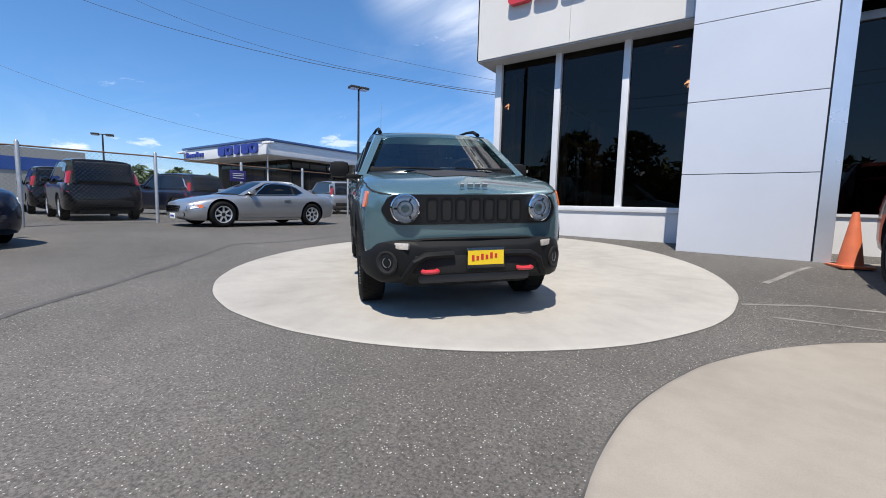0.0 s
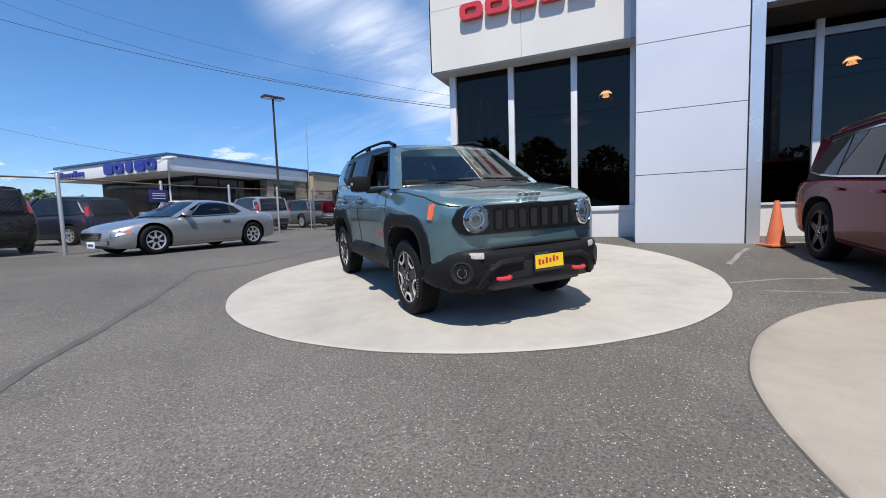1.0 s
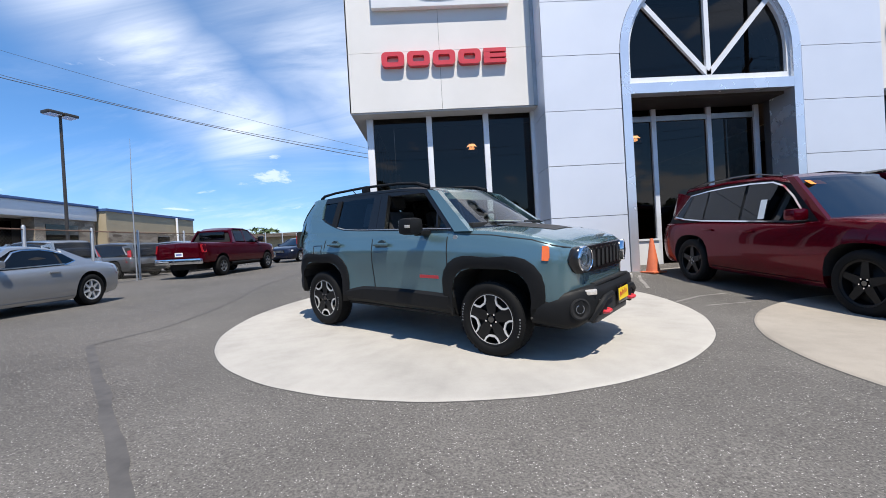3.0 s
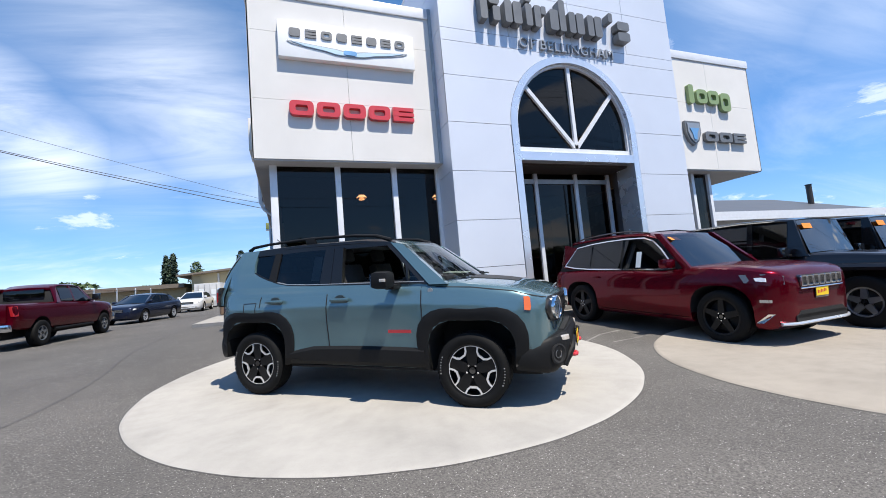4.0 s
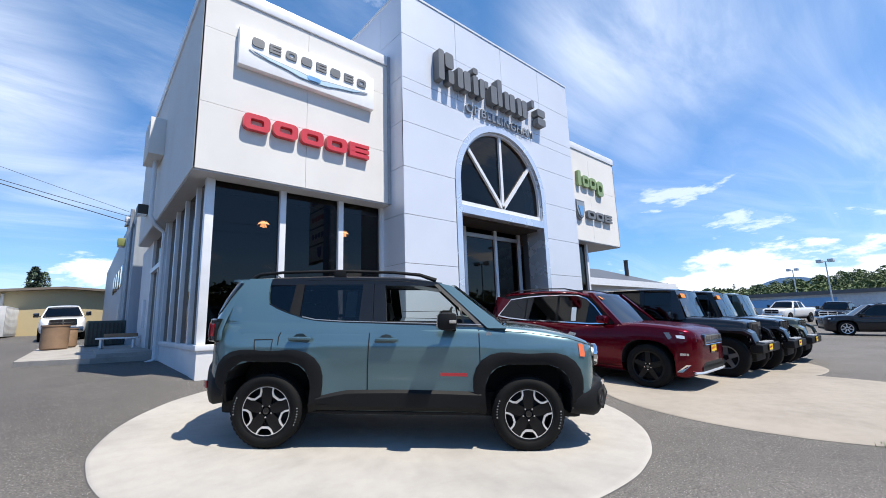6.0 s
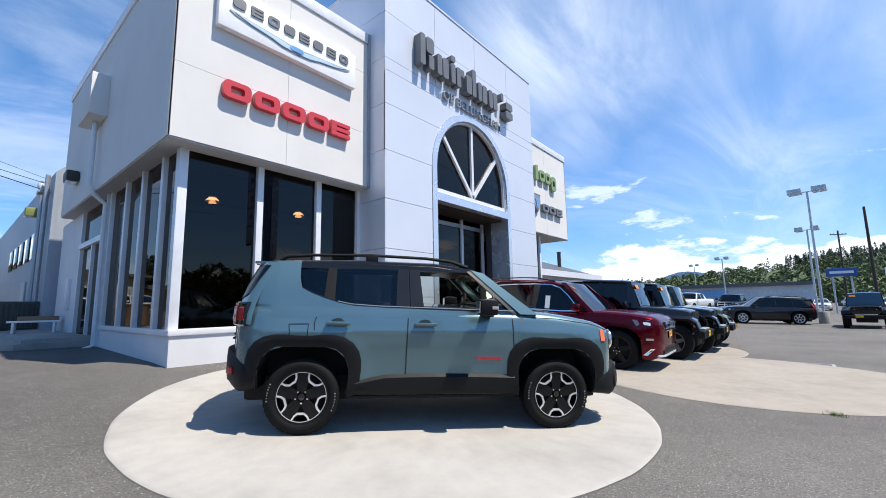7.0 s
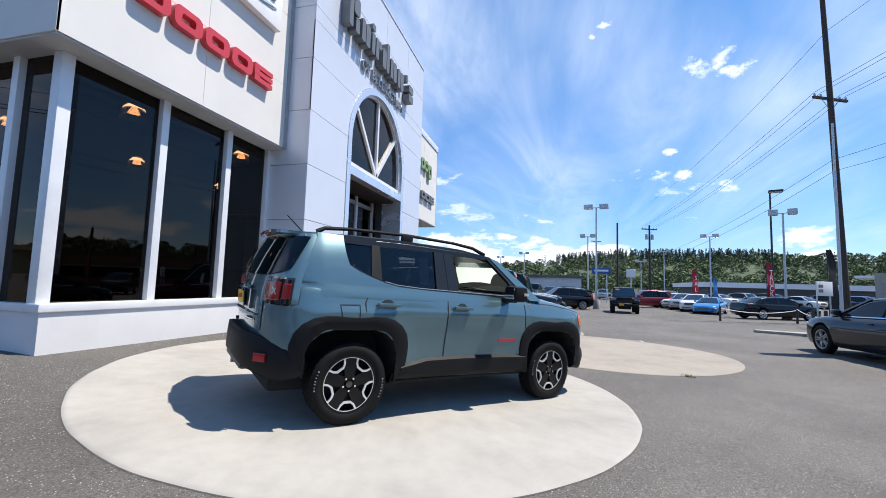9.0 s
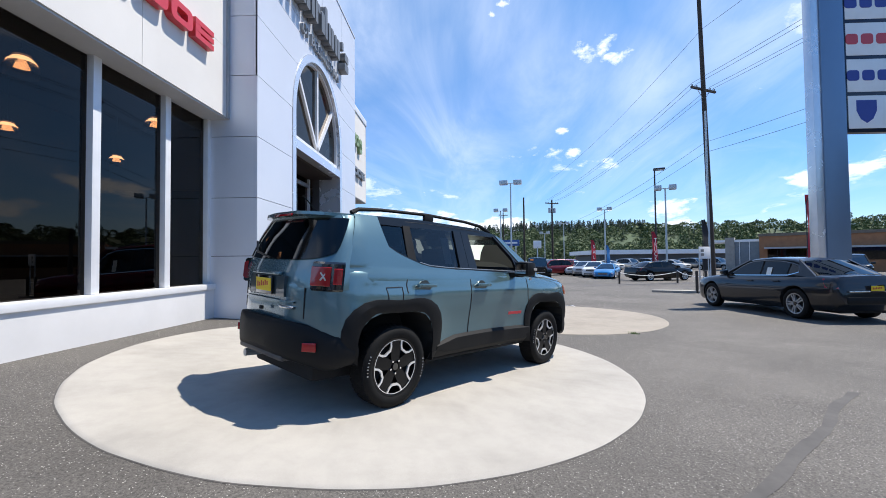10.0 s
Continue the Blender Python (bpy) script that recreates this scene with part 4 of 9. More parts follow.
# ---- service garage behind on the right ----
garage = thing("service_garage", "long grey low garage with a shallow metal roof and pale doors", "building")
ROOF_GREY = surface("grey_metal_roof", (0.10, 0.104, 0.112), 0.5, 0.3, 0.12, 1.0, stretch=(1, 1, 6))
GARAGE_DOOR = surface("pale_sheet_door", (0.58, 0.62, 0.68), 0.5, 0, 0.06, 1.0, stretch=(1, 1, 10))
part("wall", box((11.25, 16.2, -0.1), (36.0, 30.0, 3.6)), STUCCO_W, garage)
bm = bmesh.new()
add_prism(bm, [(15.6, 3.55), (15.6, 3.85), (23.0, 6.2), (30.5, 3.85), (30.5, 3.55)], 11.2, 36.5, lambda u, v, d: (d, u, v))
part("roof", bm, ROOF_GREY, garage)
part("fascia", box((11.2, 15.52, 3.45), (36.5, 15.59, 3.95)), ALU_FRAME, garage)
for k in range(7):
    part("door", box((12.0 + 3.4 * k, 16.12, 0.3), (14.9 + 3.4 * k, 16.2, 3.0), 0.01), GARAGE_DOOR, garage)
part("chimney", tube(((35.2, 19.5, 4.6), (35.2, 19.5, 6.6), (35.2, 19.5, 6.65)), (0.2, 0.2, 0.28), 10), POLE_DARK, garage)

# tall grey shed behind on the left
shed = thing("workshop", "tall grey metal workshop with a gabled end and small windows", "building")
SHED_GREY = surface("grey_sheet_wall", (0.36, 0.40, 0.45), 0.55, 0.1, 0.08, 1.0, stretch=(8, 8, 1))
bm = bmesh.new()
add_prism(bm, [(-4.55, 0.2), (-4.55, 6.0), (-4.1, 6.45), (3.5, 8.0), (11, 6.3), (11, 0.2)], 19.6, 44.0, lambda u, v, d: (u, d, v))
part("wall", bm, SHED_GREY, shed)
for k in range(5):
    part("window", box((-4.60, 22.2 + 1.9 * k, 3.3), (-4.55, 23.5 + 1.9 * k, 4.3), 0.01), TINT_GLASS, shed)
part("door", box((-4.61, 24.0, 0.4), (-4.55, 25.2, 2.5), 0.01), GALV, shed)
part("drainpipe", tube(((-4.66, 20.3, 6.0), (-4.66, 20.3, 0.6)), 0.07, 8), GALV, shed)
part("drainpipe", tube(((-4.66, 21.4, 6.0), (-4.66, 21.4, 0.6)), 0.07, 8), GALV, shed)


# ---- cars ----
class Shape:
    """A car's skin: a lower body lofted over stations, and a glasshouse on top. x ahead, y left, z up, ground at 0."""

    def __init__(s, top, bottom, plan, section, roof, roof_half, belt_in=0.9, crown=0.03, sculpt=None):
        s.sculpt = sculpt
        s.top, s.bottom, s.plan, s.section, s.roof, s.roof_half, s.belt_in, s.crown = top, bottom, plan, section, roof, roof_half, belt_in, crown

    @staticmethod
    def at(table, x):
        return float(np.interp(x, [p[0] for p in table], [p[1] for p in table]))

    def ring(s, x):
        w, z1, z0 = s.at(s.plan, x), s.at(s.top, x), s.at(s.bottom, x)
        out = [(fy * w, z0 + fz * (z1 - z0) + (s.crown * (1 - fy) if fz >= 0.999 else 0)) for fy, fz in s.section]
        if s.sculpt:
            out = [(y + s.sculpt(x, z), z) if y > 0.6 * w else (y, z) for y, z in out]
        return out

    def side(s, x, z):
        r = s.ring(x)
        pts = [p for p in r if p[0] > 0.5 * s.at(s.plan, x)]
        return float(np.interp(z, [p[1] for p in pts], [p[0] for p in pts]))

    def glass_side(s, x, z):
        zb, zr = s.at(s.top, x), s.at(s.roof, x)
        t = min(max((z - zb) / max(zr - zb, 0.05), -0.2), 1.05)
        return s.belt_in * s.at(s.plan, x) * (1 - t) + s.at(s.roof_half, x) * t + 0.03 * math.sin(math.pi * min(max(t, 0), 1))

    def body(s, stations):
        bm = bmesh.new()
        rows = []
        for x in stations:
            r = s.ring(x)
            rows.append([bm.verts.new((x, y, z)) for y, z in r] + [bm.verts.new((x, -y, z)) for y, z in r[-2:0:-1]])
        n = len(rows[0])
        for a, b in zip(rows, rows[1:]):
            for k in range(n):
                bm.faces.new((a[k], a[(k + 1) % n], b[(k + 1) % n], b[k]))
        bm.faces.new(rows[0][::-1])
        bm.faces.new(rows[-1])
        bmesh.ops.recalc_face_normals(bm, faces=bm.faces)
        return bm


BOXY = ((0, 0), (0.80, 0), (0.92, 0.02), (0.965, 0.08), (0.99, 0.22), (1.0, 0.42), (1.0, 0.58), (0.992, 0.74), (0.972, 0.88), (0.945, 0.955), (0.90, 0.99), (0.84, 1.0), (0.6, 1.0), (0.3, 1.0), (0, 1.0))
ROUND = ((0, 0), (0.76, 0), (0.90, 0.03), (0.955, 0.12), (0.985, 0.28), (1.0, 0.46), (0.998, 0.6), (0.982, 0.74), (0.95, 0.87), (0.91, 0.95), (0.85, 0.99), (0.77, 1.0), (0.55, 1.0), (0.28, 1.0), (0, 1.0))


def cut_arches(bm, arches, liner=1):
    """Cuts wheel openings (outlines in x, z) through the body. Returns a mesh."""
    me = bpy.data.meshes.new("body_raw")
    bm.to_mesh(me)
    bm.free()
    ob = new("body_raw", me)
    cb = bmesh.new()
    for poly in arches:
        for s in (-1, 1):
            add_prism(cb, poly, s * 0.45, s * 1.4, lambda u, v, d: (u, d, v))
    cm = bpy.data.meshes.new("cutter")
    cb.to_mesh(cm)
    cb.free()
    co = new("cutter", cm)
    mod = ob.modifiers.new("cut", "BOOLEAN")
    mod.operation, mod.object, mod.solver = "DIFFERENCE", co, "EXACT"
    out = bpy.data.meshes.new_from_object(ob.evaluated_get(bpy.context.evaluated_depsgraph_get()))
    bpy.data.objects.remove(ob)
    bpy.data.objects.remove(co)
    mids = [(sum(p[0] for p in a) / len(a), sum(p[1] for p in a) / len(a)) for a in arches]
    out.materials.clear()
    for p in out.polygons:
        inside = any(abs(p.center.x - mx) < 0.46 for mx, mz in mids)
        toward = any((mx - p.center.x) * p.normal.x + (mz - p.center.z) * p.normal.z > 0.05 and abs(p.normal.y) < 0.15 and math.hypot(mx - p.center.x, mz - p.center.z) < 0.52 for mx, mz in mids)
        flat = abs(p.normal.y) > 0.95 and abs(abs(p.center.y) - 0.45) < 0.01
        p.material_index = liner if inside and (toward or flat) else 0
    return out


def arch(x, z, r, n=14, square=0.0, low=-0.1):
    """A wheel opening about (x, z), from low up and over."""
    out = [(x + r, low)]
    for k in range(n + 1):
        a = math.pi * k / n
        c, s = math.cos(a), math.sin(a)
        q = 1 + square * (abs(math.sin(2 * a)) ** 2) * 0.12
        out.append((x + r * c * q, z + r * s * q * (1 - 0.04 * square)))
    out.append((x - r, low))
    return out


def ribbon(shape, path, width, proud, thick=0.012, sides=(1, -1), on_glass=False):
    """A strip lying on the car's flank along path (x, z)."""
    bm = bmesh.new()
    pts = [Vector(p) for p in path]
    if shape.sculpt:
        pts = [a.lerp(b, k / 8) for a, b in zip(pts, pts[1:]) for k in range(8)] + [pts[-1]]
        proud = max(proud, 0.0035)
    where = shape.glass_side if on_glass else shape.side
    for s in sides:
        rows = []
        for i, p in enumerate(pts):
            d = (pts[min(i + 1, len(pts) - 1)] - pts[max(i - 1, 0)]).normalized()
            nrm = Vector((-d.y, d.x)) * width / 2
            row = []
            for q, e in ((p - nrm, -thick), (p - nrm, proud), (p + nrm, proud), (p + nrm, -thick)):
                row.append(bm.verts.new((q.x, s * (where(q.x, q.y) + e), q.y)))
            rows.append(row)
        for a, b in zip(rows, rows[1:]):
            for k in range(3):
                bm.faces.new((a[k], a[k + 1], b[k + 1], b[k]))
        bm.faces.new(rows[0][::-1])
        bm.faces.new(rows[-1])
    bmesh.ops.recalc_face_normals(bm, faces=bm.faces)
    return bm


def flank(shape, poly, out, inn, side, on_glass=True):
    """A flat solid in a car's flank from an outline in (x, z)."""
    where = shape.glass_side if on_glass else shape.side
    return prism(poly, out, inn, lambda u, v, d: (u, side * (where(u, v) + d), v))


def facing(bm, way):
    """Turns an open sheet's faces to look the given way."""
    way = Vector(way)
    bm.normal_update()
    back = [f for f in bm.faces if f.normal.dot(way) < 0]
    if back:
        bmesh.ops.reverse_faces(bm, faces=back)
    return bm


def flank_pane(shape, poly, depth, side):
    bm = bmesh.new()
    bm.faces.new([bm.verts.new((u, side * (shape.glass_side(u, v) + depth), v)) for u, v in poly])
    return facing(bm, (0, side, 0))


def screen(shape, x0, z0, y0, x1, z1, y1, bulge, n=8):
    """A bowed windscreen between its lower and upper edges."""
    bm = bmesh.new()
    rows = []
    for j in range(5):
        t = j / 4
        row = []
        for i in range(n + 1):
            u = 2 * i / n - 1
            y = (y0 * (1 - t) + y1 * t) * u
            row.append(bm.verts.new((x0 * (1 - t) + x1 * t + bulge * (1 - u * u) - bulge * 0.6, y, z0 * (1 - t) + z1 * t + 0.02 * (1 - u * u))))
        rows.append(row)
    for a, b in zip(rows, rows[1:]):
        for i in range(n):
            bm.faces.new((a[i], a[i + 1], b[i + 1], b[i]))
    return facing(bm, (0, 0, 1))


def roof_shell(shape, xs, thick=0.05, edge=0.04):
    bm = bmesh.new()
    rows = []
    for x in xs:
        w, z = shape.at(shape.roof_half, x), shape.at(shape.roof, x)
        prof = [(w - 0.02, z - thick), (w + 0.005, z - edge * 0.6), (w - 0.01, z - 0.008), (w * 0.93, z + 0.012), (w * 0.7, z + 0.03), (w * 0.35, z + 0.04), (0, z + 0.043)]
        ring = [(y, q) for y, q in prof] + [(-y, q) for y, q in prof[-2::-1]] + [(-w * 0.5, z - thick), (w * 0.5, z - thick)]
        rows.append([bm.verts.new((x, y, q)) for y, q in ring])
    n = len(rows[0])
    for a, b in zip(rows, rows[1:]):
        for k in range(n):
            bm.faces.new((a[k], a[(k + 1) % n], b[(k + 1) % n], b[k]))
    bm.faces.new(rows[0][::-1])
    bm.faces.new(rows[-1])
    bmesh.ops.recalc_face_normals(bm, faces=bm.faces)
    return bm


def tyre_mesh(r, w, rim):
    k = w / 2
    prof = [(rim, -k * 0.82), (rim + 0.012, -k * 0.92), ((r + rim) / 2, -k), (r - 0.035, -k * 0.95), (r - 0.012, -k * 0.84), (r, -k * 0.70), (r, -k * 0.42), (r - 0.008, -k * 0.40), (r - 0.008, -k * 0.34), (r, -k * 0.32), (r, k * 0.32), (r - 0.008, k * 0.34), (r - 0.008, k * 0.40), (r, k * 0.42), (r, k * 0.70), (r - 0.012, k * 0.84), (r - 0.035, k * 0.95), ((r + rim) / 2, k), (rim + 0.012, k * 0.92), (rim, k * 0.82)]
    return lathe(prof, 44)


def wheel(parent, x, side, z, r, w, rim_r, kind, y, face=MACHINED, dark=RIM_BLACK):
    """A wheel at (x, y): the hub with its tyre and rim; the outside faces +y before it is turned."""
    hub = part("wheel", lathe([(0.0, w * 0.30), (0.055, w * 0.30), (0.075, w * 0.24), (rim_r * 0.98, -w * 0.05), (rim_r * 0.98, -w * 0.3), (0.0, -w * 0.3)], 32), CABIN, parent)
    hub.matrix_local = pose(x, side * y, z, 0, 0, 0 if side > 0 else 180)
    part("tyre", tyre_mesh(r, w, rim_r), RUBBER, hub)
    bm = lathe([(rim_r + 0.004, w * 0.40), (rim_r + 0.002, w * 0.435), (rim_r - 0.012, w * 0.43), (rim_r - 0.022, w * 0.40), (rim_r - 0.03, -w * 0.2), (rim_r, -w * 0.25)], 40)
    part("rim", bm, face if kind not in ("black", "trail") else dark, hub)
    d0, d1 = w * 0.26, w * 0.40

    def polar(a, q):
        return (q * math.cos(a), q * math.sin(a))

    bm, fm = bmesh.new(), bmesh.new()
    if kind == "trail":
        for k in range(5):
            a = math.pi / 2 + 2 * math.pi * k / 5
            # broad black spoke
            poly = [polar(a - 0.75, 0.06), polar(a - 0.36, rim_r * 0.62), polar(a - 0.34, rim_r - 0.012), polar(a - 0.17, rim_r - 0.012), polar(a, rim_r - 0.012), polar(a + 0.17, rim_r - 0.012), polar(a + 0.34, rim_r - 0.012), polar(a + 0.36, rim_r * 0.62), polar(a + 0.75, 0.06)]
            add_prism(bm, poly, d0 - 0.02, d1 - 0.006, lambda u, v, d: (u, d, v))
            # machined pocket edge between the spokes
            m = a + math.pi / 5
            R = rim_r - 0.010
            line = [polar(m - 0.40, R), polar(m - 0.36, rim_r * 0.73), polar(m - 0.22, rim_r * 0.60), polar(m + 0.22, rim_r * 0.60), polar(m + 0.36, rim_r * 0.73), polar(m + 0.40, R)]
            inn = [polar(m - 0.33, R), polar(m - 0.285, rim_r * 0.77), polar(m - 0.175, rim_r * 0.672), polar(m + 0.175, rim_r * 0.672), polar(m + 0.285, rim_r * 0.77), polar(m + 0.33, R)]
            for i in range(5):
                add_prism(fm, [line[i], line[i + 1], inn[i + 1], inn[i]], d1 - 0.012, d1 + 0.003, lambda u, v, d: (u, d, v))
        # thin bright edge of the rim
        n = 40
        add_ring(fm, [polar(2 * math.pi * k / n, rim_r - 0.002) for k in range(n)], [polar(2 * math.pi * k / n, rim_r - 0.021) for k in range(n)], d1 - 0.01, d1 + 0.004, lambda u, v, d: (u, d, v))
        part("spokes", bm, dark, hub)
        part("spoke_face", fm, face, hub, "bright machined pocket edges")
    else:
        count = {"seven": 7, "ten": 10, "five": 5, "black": 5, "split": 10, "steel": 8}[kind]
        for k in range(count):
            a = math.pi / 2 + 2 * math.pi * k / count
            tw = 0.0
            if kind == "split":
                tw = 0.16 * (1 if k % 2 else -1)
            h = {7: 0.023, 10: 0.016, 5: 0.042, 8: 0.04}[count]
            c0, c1 = polar(a, 0.05), polar(a + tw, rim_r - 0.012)
            dx, dz = c1[0] - c0[0], c1[1] - c0[1]
            ln = math.hypot(dx, dz)
            px, pz = -dz / ln * h, dx / ln * h
            poly = [(c0[0] - px * 1.25, c0[1] - pz * 1.25), (c1[0] - px * 0.8, c1[1] - pz * 0.8), (c1[0] + px * 0.8, c1[1] + pz * 0.8), (c0[0] + px * 1.25, c0[1] + pz * 1.25)]
            add_prism(bm, poly, d0 - 0.01, d1 - 0.004, lambda u, v, d: (u, d, v))
        part("spokes", bm, dark if kind == "black" else face, hub)
        fm.free()
    if kind == "trail":
        tb = bmesh.new()
        for k in range(42):
            for row, (v, wd) in enumerate(((-0.36, 0.13), (-0.13, 0.15), (0.13, 0.15), (0.36, 0.13))):
                a = 2 * math.pi * (k + 0.5 * (row % 2)) / 42
                add_box(tb, (r - 0.006, (v - wd) * w * 0.80, -0.017), (r + 0.0015, (v + wd) * w * 0.80, 0.017), 0.0, pose(0, 0, 0, 0, math.degrees(a), 0))
        part("tread", tb, RUBBER, hub)
        for a0 in (0.15, math.pi + 0.15):
            for k in range(7):
                a = a0 + 0.085 * (k - 3)
                q = (r + rim_r) / 2 + 0.012
                u, v = polar(a, q)
                part("sidewall_mark", box((-0.006, w / 2 - 0.004, -0.002 if k % 3 else -0.005), (0.006, w / 2 + 0.001, 0.002 if k % 2 else 0.005), 0.0, pose(u, 0, v, 0, -math.degrees(a), 0)), GALV, hub)
    part("hub_cap", lathe([(0.0, d1 + 0.004), (0.03, d1 + 0.003), (0.035, d1 - 0.01), (0.035, d0)], 16), GLOSS_BLACK, hub)
    nm = bmesh.new()
    for k in range(5):
        a = math.pi / 2 + 2 * math.pi * (k + 0.5) / 5
        u, v = polar(a, 0.057)
        add_tube(nm, ((u, d1 - 0.02, v), (u, d1 + 0.006, v)), 0.0095, 6)
    part("wheel_nuts", nm, CHROME, hub)
    return hub


def wheels(parent, xs, track, r, w, rim_r, kind, face=MACHINED, dark=RIM_BLACK):
    first = None
    for x in xs:
        for s in (1, -1):
            if first is None:
                first = wheel(parent, x, s, r, r, w, rim_r, kind, track, face, dark)
            else:
                c = copy_thing(first, pose(x, s * track, r, 0, 0, 0 if s > 0 else 180))
                c.parent = parent


def seats(parent, rows, z, mat=None):
    for x, y in rows:
        bm = bmesh.new()
        add_box(bm, (x - 0.26, y - 0.23, z - 0.30), (x + 0.24, y + 0.23, z - 0.16), 0.05)
        add_box(bm, (-0.07, y - 0.22, -0.25), (0.06, y + 0.22, 0.30), 0.05, pose(x - 0.30, 0, z, 0, -14, 0))
        add_box(bm, (-0.05, y - 0.12, 0.33), (0.05, y + 0.12, 0.50), 0.04, pose(x - 0.30, 0, z, 0, -14, 0))
        part("seat", bm, mat or SEAT_TAN, parent)


def plate(parent, m, bars=True, color=None):
    """A dealer's paper plate with a dark surround; its face looks along +x of m."""
    p = part("number_plate", box((-0.006, -0.155, -0.08), (0.006, 0.155, 0.08), 0.004, m), GLOSS_BLACK, parent)
    part("plate_face", box((0.0065, -0.145, -0.052), (0.0095, 0.145, 0.058), 0.0, m), color or PLATE_YELLOW, p, "yellow dealer plate")
    if bars:
        for k in range(6):
            part("plate_mark", box((0.010, -0.115 + 0.037 * k, -0.022 + 0.004 * k), (0.0115, -0.094 + 0.037 * k, 0.024 + 0.004 * k - 0.012 * (k % 2)), 0.0, m), surface_red, p)
    return p


surface_red = surface("plate_red", (0.55, 0.03, 0.03), 0.5)


# ---- the teal off-roader on the pad ----
TEAL = car_paint("teal_grey_paint", (0.118, 0.205, 0.230), 0.5, 0.26)
CLEAR_GLASS = pane_glass("clear_lamp_cover", (0.94, 0.95, 0.96))
TURN_CLEAR = surface("clear_turn_lens", (0.55, 0.50, 0.44), 0.15, 0.1, 0.2, 30, coat=1.0)
SATIN_BLACK = surface("satin_black", (0.006, 0.006, 0.0065), 0.32, 0, 0.1)
FACETED = surface("faceted_reflector", (0.86, 0.87, 0.88), 0.25, 0.25, 0.15, 40, coat=1.0)
HEADLAMP_DARK = surface("smoked_fog_lens", (0.16, 0.165, 0.17), 0.12, 0.4, 0.15, 25, coat=1.0)
# body teal darkened: the shade inside recesses is put into this colour
TEAL_SHADE = car_paint("teal_recess_shade", (0.028, 0.048, 0.056), 0.2, 0.35)


